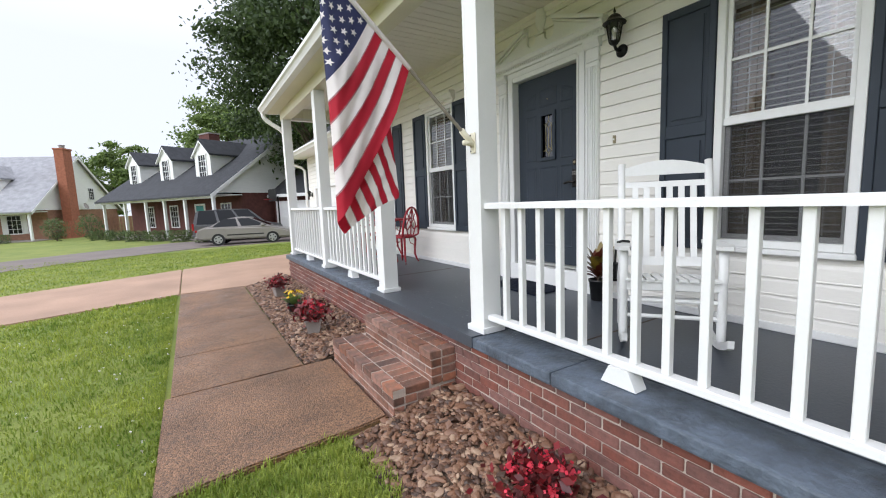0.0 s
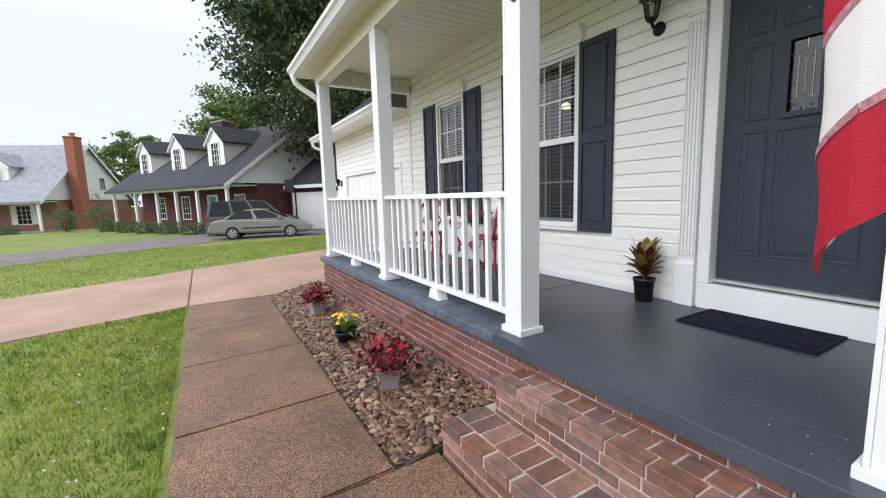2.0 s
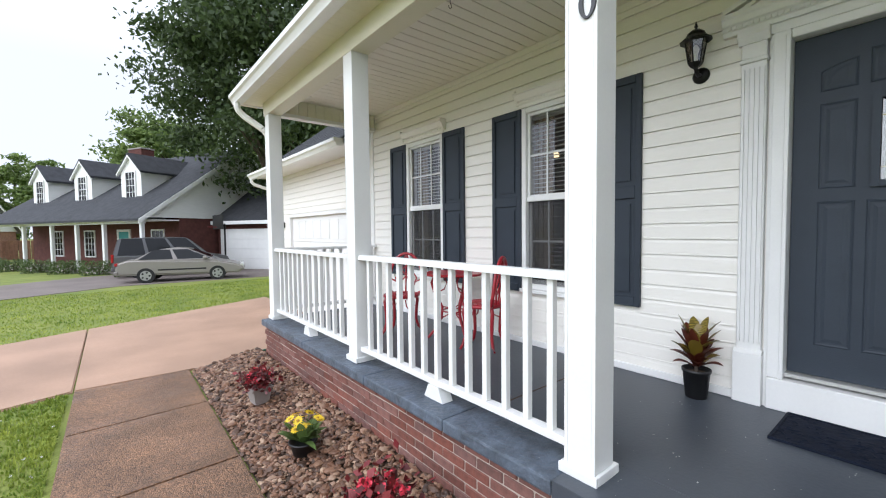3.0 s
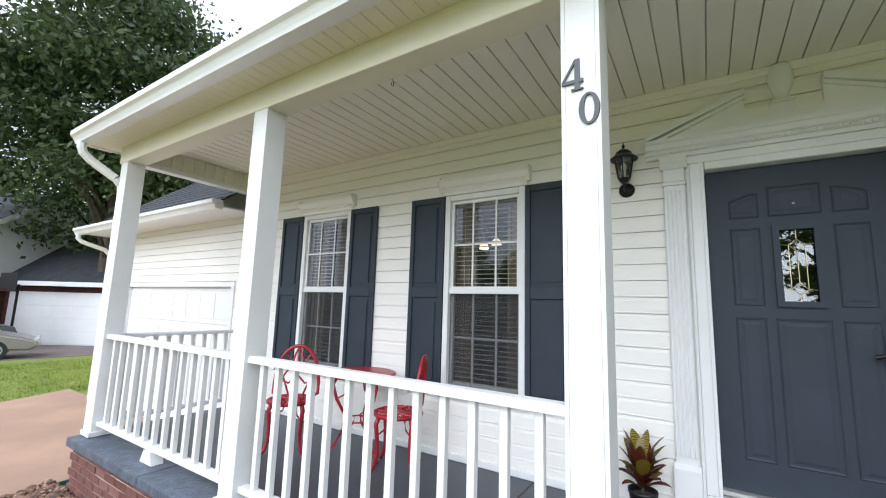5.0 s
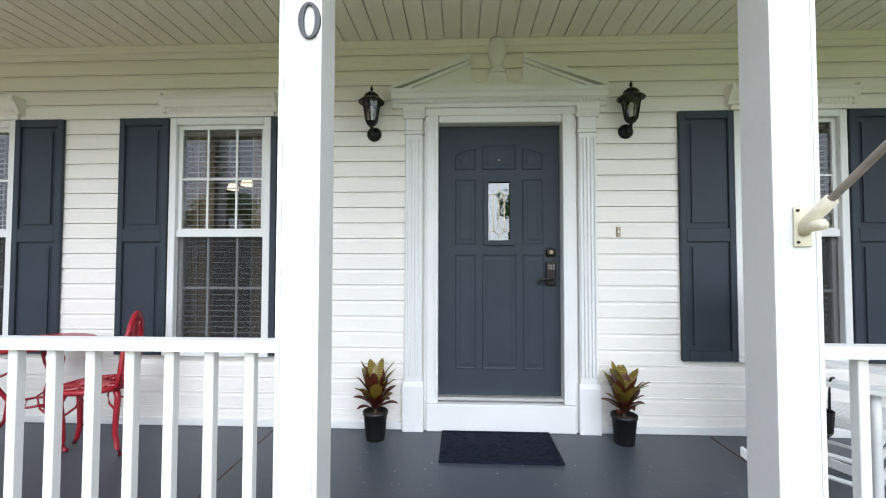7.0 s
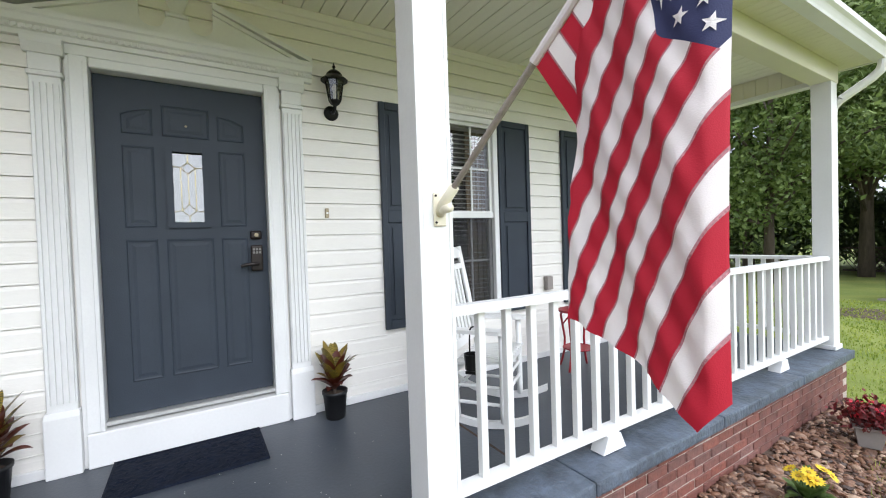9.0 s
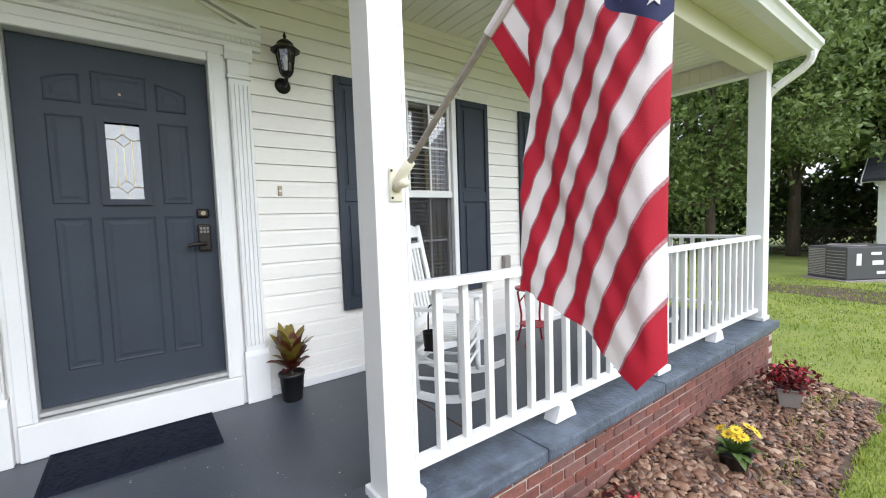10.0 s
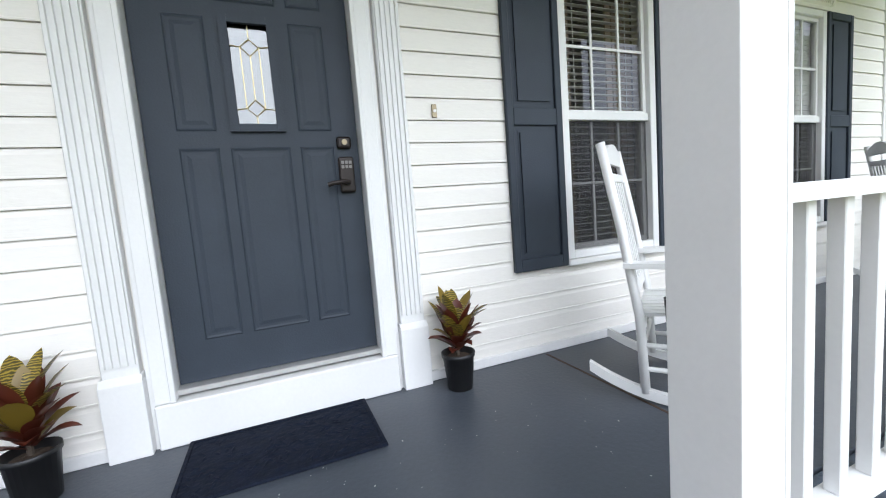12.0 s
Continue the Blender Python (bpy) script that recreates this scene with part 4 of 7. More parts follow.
# ---- wall lanterns ----
def wall_lantern(y, first=None):
    if first:
        return copy_thing(first, pose(WX, y, 2.755))
    o = thing_at("wall_lantern", "black metal wall lantern with clear glass beside the door", "wall lantern", WX, y, 2.755, group="door lanterns")
    part("back_plate", lathe([(0.055, 0.0), (0.055, 0.008), (0.045, 0.02), (0.02, 0.028)], 20), BLACKM, o, smooth=True).matrix_local = pose(0, 0, 0.055, 0, -90, 0)
    part("arm", tube([(-0.025, 0, 0.055), (-0.055, 0, 0.045), (-0.09, 0, 0.06), (-0.11, 0, 0.095)], 0.013, 10), BLACKM, o, smooth=True)
    part("base_cup", lathe([(0.012, 0.08), (0.03, 0.09), (0.044, 0.11), (0.046, 0.118)], 6, (-0.11, 0, 0)), BLACKM, o)
    for k in range(6):
        a = 2 * math.pi * k / 6
        part("rib", tube([(-0.11 + 0.043 * math.cos(a), 0.043 * math.sin(a), 0.118), (-0.11 + 0.066 * math.cos(a), 0.066 * math.sin(a), 0.262)], 0.0045, 6), BLACKM, o)
        b = 2 * math.pi * (k + 1) / 6
        bm = bmesh.new()
        bm.faces.new([bm.verts.new(p) for p in ((-0.11 + 0.042 * math.cos(a), 0.042 * math.sin(a), 0.12), (-0.11 + 0.042 * math.cos(b), 0.042 * math.sin(b), 0.12), (-0.11 + 0.065 * math.cos(b), 0.065 * math.sin(b), 0.26), (-0.11 + 0.065 * math.cos(a), 0.065 * math.sin(a), 0.26))])
        part("pane", bm, GLASS, o).visible_shadow = False
    part("candle", lathe([(0.014, 0.118), (0.014, 0.18), (0.02, 0.19), (0.022, 0.21), (0.008, 0.235)], 12, (-0.11, 0, 0)), IVORY, o)
    part("roof", lathe([(0.096, 0.258), (0.098, 0.264), (0.075, 0.282), (0.06, 0.295), (0.052, 0.315), (0.03, 0.333), (0.012, 0.34)], 12, (-0.11, 0, 0)), BLACKM, o)
    part("finial", lathe([(0.012, 0.338), (0.006, 0.348), (0.013, 0.358), (0.008, 0.37), (0.002, 0.392)], 10, (-0.11, 0, 0)), BLACKM, o, smooth=True)
    return o


lantern = wall_lantern(4.24)
wall_lantern(2.36, lantern)

# ---- brick steps ----
def brick_mesh(lx, ly, lz, material=None):
    bm = boxes((-lx / 2, lx / 2, -ly / 2, ly / 2, -lz / 2, lz / 2), bevel=0.005)
    me = bpy.data.meshes.new("brick")
    bm.to_mesh(me)
    bm.free()
    me.materials.append(material or BRICK)
    return me


def lay(parent, me, x, y, z, turn=0.0, jitter=0.002):
    ob = new("brick", me)
    ob.parent = parent
    ob.matrix_local = pose(x + random.uniform(-jitter, jitter), y, z + random.uniform(-jitter, jitter), random.uniform(-0.6, 0.6), random.uniform(-0.6, 0.6), turn + random.uniform(-0.8, 0.8))
    return ob


steps = thing("brick_steps", "red brick steps with mortar joints up to the porch", "steps", kind="structure")
S1 = (1.435, 2.66, 4.12, 0.207)
S2 = (1.757, 2.645, 4.02, 0.432)
part("mortar_core", boxes((S1[0] + 0.008, 1.985, S1[1] + 0.008, S1[2] - 0.008, -0.1, S1[3] - 0.006), (S2[0] + 0.008, 1.985, S2[1] + 0.008, S2[2] - 0.008, S1[3] - 0.005, S2[3] - 0.006)), MORTAR, steps)
head_brick = brick_mesh(0.10, 0.187, 0.064, STEPBRICK)
cut = {}


def course(a, b, off, pitch=0.205):
    """Bricks end to end from a to b, the first one cut by the bond."""
    p, out = a, []
    while p < b - 0.02:
        q = min(b, p + (pitch * 0.5 if off and p == a else pitch))
        if b - q < 0.04:
            q = b
        out.append(((p + q) / 2, round(q - p - 0.008, 3)))
        p = q
    return out


def cut_brick(length, along_y):
    if (length, along_y) not in cut:
        cut[length, along_y] = brick_mesh(0.092, length, 0.059, STEPBRICK) if along_y else brick_mesh(length, 0.092, 0.059, STEPBRICK)
    return cut[length, along_y]


for (x0, y0, y1, top), base, depth in ((S1, 0.0, 0.32), (S2, S1[3], 0.23)):
    n = 7
    w = (y1 - y0) / n
    for i in range(n):
        lay(steps, head_brick, x0 + 0.05, y0 + w * (i + 0.5), top - 0.031)
    m = int(round((y1 - y0) / 0.118))
    d = depth - 0.105
    cross = brick_mesh(d - 0.008, (y1 - y0) / m - 0.011, 0.06, STEPBRICK)
    for i in range(m):
        lay(steps, cross, x0 + 0.105 + d / 2, y0 + (y1 - y0) * (i + 0.5) / m, top - 0.031)
    z, row = top - 0.066 - 0.031, 0
    while z > base - 0.05:
        for yy, length in course(y0, y1, row % 2):
            lay(steps, cut_brick(length, True), x0 + 0.048, yy, z)
        for side, ye in ((1, y0), (-1, y1)):
            for xx, length in course(x0 + 0.1, 1.985, row % 2 == 0):
                lay(steps, cut_brick(length, False), xx, ye + side * 0.048, z)
        z -= 0.068
        row += 1

# ---- garage ----
garage = thing("garage", "white sided garage with closed panel doors beside the house", "garage", kind="structure")
GYA, GYB, GX = YN + 0.005, 13.55, 3.66
part("wall_body", boxes((GX + 0.02, GX + 0.14, GYA, 9.35, -0.2, 3.12), (GX + 0.02, GX + 0.14, 12.75, GYB, -0.2, 3.12), (GX + 0.02, GX + 0.14, 9.35, 12.75, 2.12, 3.12), (GX + 0.15, 11.0, GYB - 0.12, GYB, -0.2, 3.12)), SIDING, garage)
z = -0.05
while z < 3.1:
    for s0, s1 in (((GYA, 9.33), (12.77, GYB)) if z + 0.06 < 2.12 else ((GYA, GYB),)):
        part("siding_board", lap(s0, s1, z, COURSE, GX), SIDING, garage)
    z += COURSE
for y0, y1, z0, z1 in ((9.30, 9.38, -0.08, 2.16), (12.72, 12.80, -0.08, 2.16), (9.381, 12.719, 2.09, 2.16)):
    part("door_trim", boxes((GX - 0.02, GX + 0.1, y0, y1, z0, z1), bevel=0.005), WHITE, garage)
gdoor = part("garage_door", boxes((GX + 0.06, GX + 0.09, 9.38, 12.72, -0.08, 2.09)), WHITE, garage)
for r in range(4):
    part("door_section", boxes((GX + 0.045, GX + 0.0598, 9.385, 12.715, -0.07 + r * 0.54, 0.455 + r * 0.54), bevel=0.006), WHITE, gdoor)
    for c in range(8):
        part("door_panel", boxes((GX + 0.038, GX + 0.0448, 9.45 + c * 0.41, 9.80 + c * 0.41, 0.0 + r * 0.54, 0.38 + r * 0.54), bevel=0.006), WHITE, gdoor)
roof_slope("garage_roof", 3.18, 3.16, 7.2, 6.2, GYA + 0.25, GYB + 0.32, "weathered grey shingle garage roof", 24)
roof_slope("garage_roof_back", 11.2, 3.16, 7.2, 6.2, GYA + 0.25, GYB + 0.32, "weathered grey shingle garage roof behind the ridge", 8)
tagged(part("garage_gable", prism([(3.7, 3.12), (11.0, 3.12), (7.2, 6.1)], "y", GYB - 0.12, GYB - 0.02), SIDING), "white sided garage gable wall", "wall", kind="structure")
tagged(part("garage_soffit", boxes((3.18, GX + 0.0, GYA + 0.03, GYB + 0.3, 3.08, 3.10), (3.16, 3.1795, GYA + 0.03, GYB + 0.3, 3.06, 3.17)), WHITE), "white garage eave soffit and fascia", "soffit", kind="structure")
gutter(GYA + 0.03, GYB + 0.32, 3.158, 3.05, "garage_gutter")
gsp = thing("garage_downspout", "white downspout elbow at the garage corner", "downspout", kind="structure")
part("pipe", tube([(3.1, GYB + 0.2, 3.05), (3.1, GYB + 0.2, 2.98), (3.16, GYB + 0.19, 2.92), (3.5, GYB + 0.08, 2.80), (3.58, GYB + 0.06, 2.70), (3.58, GYB + 0.06, -0.1)], 0.04, 8), GUTTER, gsp)
glamp = thing("garage_lantern", "small black lantern on the garage wall", "wall lantern")
part("back_plate", boxes((GX - 0.03, GX - 0.004, 13.1, 13.2, 1.86, 2.0), bevel=0.01), BLACKM, glamp)
part("lamp_head", lathe([(0.03, 0), (0.05, 0.12), (0.07, 0.13), (0.02, 0.19)], 8, (GX - 0.10, 13.15, 1.87)), BLACKM, glamp)
part("arm", tube([(GX - 0.03, 13.15, 1.90), (GX - 0.10, 13.15, 1.875)], 0.012, 8), BLACKM, glamp)


# ---- potted plants on the porch ----
def leaf_blade(bm, base, out, up, length, width, droop, fold=0.15, seg=5):
    """One long pointed leaf that rises and bends over."""
    base, out = Vector(base), Vector(out).normalized()
    side = out.cross(Vector((0, 0, 1))).normalized()
    rows = []
    for i in range(seg + 1):
        t = i / seg
        c = base + out * (length * (t * (1 - up * 0.5))) + Vector((0, 0, length * (up * t - droop * t * t)))
        w = width * math.sin(math.pi * min(1.0, 0.12 + t * 0.88)) ** 0.8
        if i == seg:
            rows.append([bm.verts.new(c)])
        else:
            rows.append([bm.verts.new(c - side * w + Vector((0, 0, fold * w))), bm.verts.new(c), bm.verts.new(c + side * w + Vector((0, 0, fold * w)))])
    for a, b in zip(rows, rows[1:]):
        if len(b) == 3:
            bm.faces.new((a[0], a[1], b[1], b[0]))
            bm.faces.new((a[1], a[2], b[2], b[1]))
        else:
            bm.faces.new((a[0], a[1], b[0]))
            bm.faces.new((a[1], a[2], b[0]))


def croton(x, y, seed, tall):
    rng = random.Random(seed)
    p = thing_at("croton_plant", "croton with dark red and yellow-veined leaves in a black nursery pot", "potted plant", x, y, FL, group="door plants")
    pot = part("pot", lathe([(0.062, 0.0), (0.066, 0.004), (0.082, 0.175), (0.088, 0.176), (0.089, 0.196), (0.083, 0.197), (0.078, 0.17), (0.03, 0.168)], 24), POTBLACK, p, smooth=True)
    part("soil", lathe([(0.076, 0.165), (0.05, 0.175), (0.01, 0.178)], 16), SOIL, pot)
    part("stem", tube([(0, 0, 0.17), (0.004, 0.004, 0.26), (-0.004, 0.0, 0.34)], 0.011, 8), BARK, p)
    for i in range(30):
        a, lvl = i * 2.4 + rng.uniform(-0.3, 0.3), i / 29
        bm = bmesh.new()
        leaf_blade(bm, (0.012 * math.cos(a), 0.012 * math.sin(a), 0.20 + 0.11 * lvl), (math.cos(a), math.sin(a), 0), 0.52 + 0.6 * lvl, rng.uniform(0.11, 0.17) * tall, rng.uniform(0.030, 0.042), 0.36 - 0.3 * lvl, fold=0.4, seg=7)
        if i % 6 == 5:
            part("leaf", bm, CROTONY, p, "yellow-green leaf", smooth=True)
        else:
            part("leaf", bm, CROTON, p, smooth=True)
    for i in range(11):
        a = i * 2.4 + rng.uniform(-0.4, 0.4)
        bm = bmesh.new()
        leaf_blade(bm, (0.008 * math.cos(a), 0.008 * math.sin(a), 0.25 + 0.05 * (i % 3)), (math.cos(a), math.sin(a), 0), rng.uniform(0.7, 1.2), rng.uniform(0.14, 0.20) * tall, rng.uniform(0.028, 0.040), 0.2, fold=0.4, seg=7)
        part("leaf", bm, CROTONVEIN, p, "yellow-veined green leaf", smooth=True)
    return p


def vein_mat():
    """Dark leaf with yellow veins that run across it."""
    m = mat("croton_veined", (0.14, 0.15, 0.02), 0.35, vary=0.3, scale=20)
    n, l = m.node_tree.nodes, m.node_tree.links
    tc, wv, r = n.new("ShaderNodeTexCoord"), n.new("ShaderNodeTexWave"), n.new("ShaderNodeValToRGB")
    wv.inputs["Scale"].default_value, wv.inputs["Distortion"].default_value = 34, 7.0
    wv.bands_direction = "Z"
    l.new(tc.outputs["Object"], wv.inputs[0])
    l.new(wv.outputs["Fac"], r.inputs[0])
    r.color_ramp.elements[0].position, r.color_ramp.elements[1].position = 0.30, 0.95
    r.color_ramp.elements[0].color, r.color_ramp.elements[1].color = (0.055, 0.045, 0.010, 1), (0.34, 0.25, 0.035, 1)
    l.new(r.outputs[0], n["Principled BSDF"].inputs["Base Color"])
    return m


CROTONVEIN = vein_mat()
croton(3.46, 4.18, 3, 1.42)
croton(3.47, 2.46, 8, 1.5)


# ---- flowers in the bed ----
def flower_pot(x, y, z, r0, r1, h, square, material):
    if square:
        bm = bmesh.new()
        rings = []
        for rr, zz in ((r0, 0), (r1, h), (r1 + 0.01, h), (r1 + 0.01, h + 0.012), (r1 - 0.012, h + 0.012), (r1 - 0.02, h - 0.03)):
            rings.append([bm.verts.new((sx * rr, sy * rr, zz)) for sx, sy in ((-1, -1), (1, -1), (1, 1), (-1, 1))])
        for a, b in zip(rings, rings[1:]):
            for k in range(4):
                bm.faces.new((a[k], a[(k + 1) % 4], b[(k + 1) % 4], b[k]))
        bm.faces.new(rings[0][::-1])
        bm.faces.new(rings[-1])
        return bm
    return lathe([(r0, 0), (r1, h), (r1 + 0.008, h), (r1 + 0.008, h + 0.012), (r1 - 0.006, h + 0.012), (r1 - 0.012, h - 0.02)], 20)


def begonia(x, y, z, seed, turn, size=1.0, potted=True, blooms=26):
    rng = np.random.default_rng(seed)
    p = thing_at("begonia", "red-leaved begonia with pink flowers in a grey square planter" if potted else "red-leaved begonia with pink flowers among the stones", "flower pot" if potted else "flower plant", x, y, z, turn, "bed flowers")
    h = 0.0
    if potted:
        part("planter", flower_pot(0, 0, 0, 0.065, 0.09, 0.15, True, POTGREY), POTGREY, p, "square grey planter")
        h = 0.13
    n = 560
    c = rng.normal(size=(n, 3)) * np.array((0.095, 0.095, 0.065)) * size + np.array((0, 0, h + 0.13 * size))
    c[:, 2] = np.maximum(c[:, 2], h + 0.02)
    v, f = leaves(rng, c, 0.027 * size, 0.6)
    cloud("foliage", v, f, REDLEAF, p)["kind"] = "stuff"
    for i in range(7):
        a = rng.uniform(0, 6.28)
        part("stem", tube([(0, 0, h), (0.05 * math.cos(a) * size, 0.05 * math.sin(a) * size, h + 0.09 * size), (0.09 * math.cos(a) * size, 0.09 * math.sin(a) * size, h + 0.17 * size)], 0.005, 5), CROTON, p)
    for i in range(blooms):
        d = rng.normal(size=3)
        d[2] = abs(d[2]) * 0.8 + 0.15
        d /= np.linalg.norm(d)
        q = d * np.array((0.165, 0.165, 0.15)) * size * rng.uniform(0.75, 1.05) + np.array((0, 0, h + 0.11 * size))
        cc = q + rng.normal(size=(9, 3)) * 0.012 * size
        v, f = leaves(rng, cc, 0.0125 * size, 0.8)
        cloud("blossom", v, f, PINK, p)
    return p


def daisies(x, y, z, seed, blooms, far=False):
    rng = np.random.default_rng(seed)
    p = thing_at("yellow_daisies", "yellow daisies with green leaves in a round black pot", "flower pot", x, y, z, 0, "bed flowers")
    part("pot", flower_pot(0, 0, 0, 0.075, 0.10, 0.09, False, POTBLACK), POTBLACK, p, smooth=True)
    for i in range(34):
        a = rng.uniform(0, 6.28)
        bm = bmesh.new()
        leaf_blade(bm, (0.02 * math.cos(a), 0.02 * math.sin(a), 0.09), (math.cos(a), math.sin(a), 0), rng.uniform(0.4, 1.1), rng.uniform(0.14, 0.25), rng.uniform(0.022, 0.038), rng.uniform(0.2, 0.5))
        part("leaf", bm, GREENLEAF, p, smooth=True)
    for i in range(blooms):
        a, r = rng.uniform(0, 6.28), rng.uniform(0.03, 0.14)
        hz = rng.uniform(0.20, 0.29)
        top = Vector((r * math.cos(a), r * math.sin(a), hz))
        part("stem", tube([(0.01 * math.cos(a), 0.01 * math.sin(a), 0.09), tuple(top * 0.6 + Vector((0, 0, 0.06))), tuple(top)], 0.003, 5), GREENLEAF, p)
        tilt = Matrix.Rotation(rng.uniform(0.2, 0.9), 4, Vector((-math.sin(a), math.cos(a), 0)))
        bm = bmesh.new()
        for k in range(13):
            t = 2 * math.pi * k / 13
            d, e = Vector((math.cos(t), math.sin(t), 0.12)), Vector((-math.sin(t), math.cos(t), 0))
            q = [d * 0.008, d * 0.026 + e * 0.008, d * 0.044, d * 0.026 - e * 0.008]
            bm.faces.new([bm.verts.new(top + tilt @ w) for w in q])
        fl = part("blossom", bm, YELLOWP, p)
        part("flower_eye", lathe([(0.010, 0), (0.009, 0.004), (0.004, 0.007)], 10), YELLOWEYE, fl).matrix_local = Matrix.Translation(top) @ tilt
    return p


GREENLEAF = leaf_mat("daisy_leaves", (0.08, 0.14, 0.03), (0.19, 0.27, 0.09), 0.5, 0.3)
YELLOWEYE = mat("flower_eye", (0.45, 0.25, 0.02), 0.8)
begonia(1.50, 7.42, 0.06, 11, 8, 0.85, True, 16)
daisies(1.49, 6.2, 0.06, 12, 12)
begonia(1.46, 5.0, 0.05, 13, -12, 1.0, True, 34)
begonia(1.60, 1.36, 0.10, 14, 0, 1.0, False, 44)
daisies(1.57, 0.10, 0.08, 15, 7)
begonia(1.60, -1.28, 0.08, 16, 20, 0.9, True, 20)


# ---- stone bed ----
def bed_z(x, y):
    return -0.03 + 0.16 * max(0.0, min(1.0, (x - 1.15) / 0.85))


bed = tagged(part("bed_soil", prism([(1.14, -0.055), (1.2, -0.02), (1.99, 0.11), (1.99, -0.3), (1.14, -0.3)], "y", 4.15, 9.25), SOIL), "dark soil of the planting bed by the porch", "soil", kind="structure")
tagged(part("bed_soil", prism([(1.05, -0.055), (1.2, -0.02), (1.99, 0.12), (1.99, -0.3), (1.05, -0.3)], "y", -2.25, 2.66), SOIL), "dark soil of the planting bed by the porch", "soil", kind="structure")


def icosphere():
    bm = bmesh.new()
    bmesh.ops.create_icosphere(bm, subdivisions=2, radius=1.0)
    v = np.array([x.co[:] for x in bm.verts])
    f = np.array([[w.index for w in x.verts] for x in bm.faces])
    bm.free()
    return v, f


def stones(name, rng, n, region, size, parent_label):
    sv, sf = icosphere()
    vs, fs = [], []
    for i in range(n):
        x, y = region(rng)
        s = size * min(2.2, rng.lognormal(-0.12, 0.36)) * np.array((rng.uniform(0.9, 1.4), rng.uniform(0.65, 1.0), rng.uniform(0.4, 0.65)))
        a, b = rng.uniform(0, 6.28), rng.normal() * 0.35
        v = sv * (1 + 0.55 * np.sin(sv @ rng.normal(size=(3, 3)) * 1.7 + rng.uniform(0, 6, 3)).mean(1, keepdims=True)) * s
        ca, sa, cb, sb = math.cos(a), math.sin(a), math.cos(b), math.sin(b)
        v = v @ np.array(((1, 0, 0), (0, cb, -sb), (0, sb, cb))).T @ np.array(((ca, -sa, 0), (sa, ca, 0), (0, 0, 1))).T
        vs.append(v + np.array((x, y, bed_z(x, y) + s[2] * 0.45 + rng.uniform(0, 0.012))))
        fs.append(sf + len(sv) * i)
    return tagged(cloud(name, np.concatenate(vs), np.concatenate(fs), STONES), parent_label, "stones", kind="stuff")


def region_left(rng):
    return rng.uniform(1.16, 1.965), rng.uniform(4.16, 9.22)


def region_near(rng):
    y = rng.uniform(0.0, 2.64)
    return rng.uniform(1.12 + 0.10 * max(0.0, 1.6 - y), 1.965), y


def region_right(rng):
    y = rng.uniform(-2.2, 0.3)
    return rng.uniform(1.05 + 0.12 * abs(math.sin(y * 2.1)), 1.965), y


rng = np.random.default_rng(21)
stones("river_stones", rng, 9500, region_left, 0.0175, "brown and tan river stones in the planting bed")
stones("river_stones", rng, 5200, region_near, 0.0195, "brown and tan river stones beside the brick steps")
stones("river_stones", rng, 3600, region_right, 0.0185, "brown and tan river stones on bare soil")


# ---- lawn ----
def blades(name, rng, n, region, height, label, material=None, wide=0.004):
    p = np.array([region(rng) for _ in range(n)])
    x, y = p[:, 0], p[:, 1]
    z = np.array([ground_z(a, b) for a, b in p])
    a = rng.uniform(0, 6.283, n)
    clump = 0.75 + 0.5 * (np.sin(x * 3.1 + 1.3 * np.sin(y * 2.3)) * np.cos(y * 2.7 + x) * 0.5 + 0.5)
    h = height * rng.uniform(0.5, 1.3, n) * clump * (0.8 + 0.45 * np.sin(x * 17 + 2 * np.sin(y * 11)) * np.sin(y * 19 + 1.7 * np.sin(x * 13)))
    lean = rng.uniform(0.1, 0.8, n)
    far = np.clip(np.hypot(x - 0.3, y - 1.5) / 4.0, 1.0, 3.0)
    w = wide * far * rng.uniform(0.7, 1.4, n)
    b0 = np.stack((x - w * np.sin(a), y + w * np.cos(a), z), 1)
    b1 = np.stack((x + w * np.sin(a), y - w * np.cos(a), z), 1)
    m = np.stack((x + 0.4 * lean * h * np.cos(a), y + 0.4 * lean * h * np.sin(a), z + h * 0.65), 1)
    side = np.stack((-w * 0.7 * np.sin(a), w * 0.7 * np.cos(a), 0 * w), 1)
    t = np.stack((x + lean * h * np.cos(a) * 1.1, y + lean * h * np.sin(a) * 1.1, z + h * (1 - 0.25 * lean)), 1)
    v = np.stack((b0, b1, m - side, m + side, t), 1).reshape(-1, 3)
    k = np.arange(n)[:, None] * 5
    quads = (k + np.array((0, 1, 2, 3))).tolist()
    tris = (k + np.array((3, 2, 4))).tolist()
    return tagged(cloud(name, v.tolist(), quads + tris, material or GRASS), label, "grass", kind="stuff")


def lawn_left(rng):
    while True:
        y = 0.7 + 8.7 * rng.random() ** 1.5
        x = -0.03 - 6.5 * rng.random() ** 1.6
        if y < 9.28 + 0.33 * x:
            return x, y


def lawn_front(rng):
    while True:
        x, y = rng.uniform(-0.2, 1.25), rng.uniform(0.6, 2.78)
        if x < 1.15 - 0.05 * math.sin(y * 5) and y < 2.64 + 0.12 * x / 1.4 + 0.03 * math.sin(9 * x) + (0.3 if x < -0.02 else 0):
            return x, y


def lawn_right(rng):
    while True:
        x, y = rng.uniform(-1.5, 7.0), -2.3 - 9.5 * rng.random() ** 1.4
        return x, y


def lawn_right_near(rng):
    return 1.12 - 1.6 * rng.random() ** 1.3, rng.uniform(-2.6, 0.9)


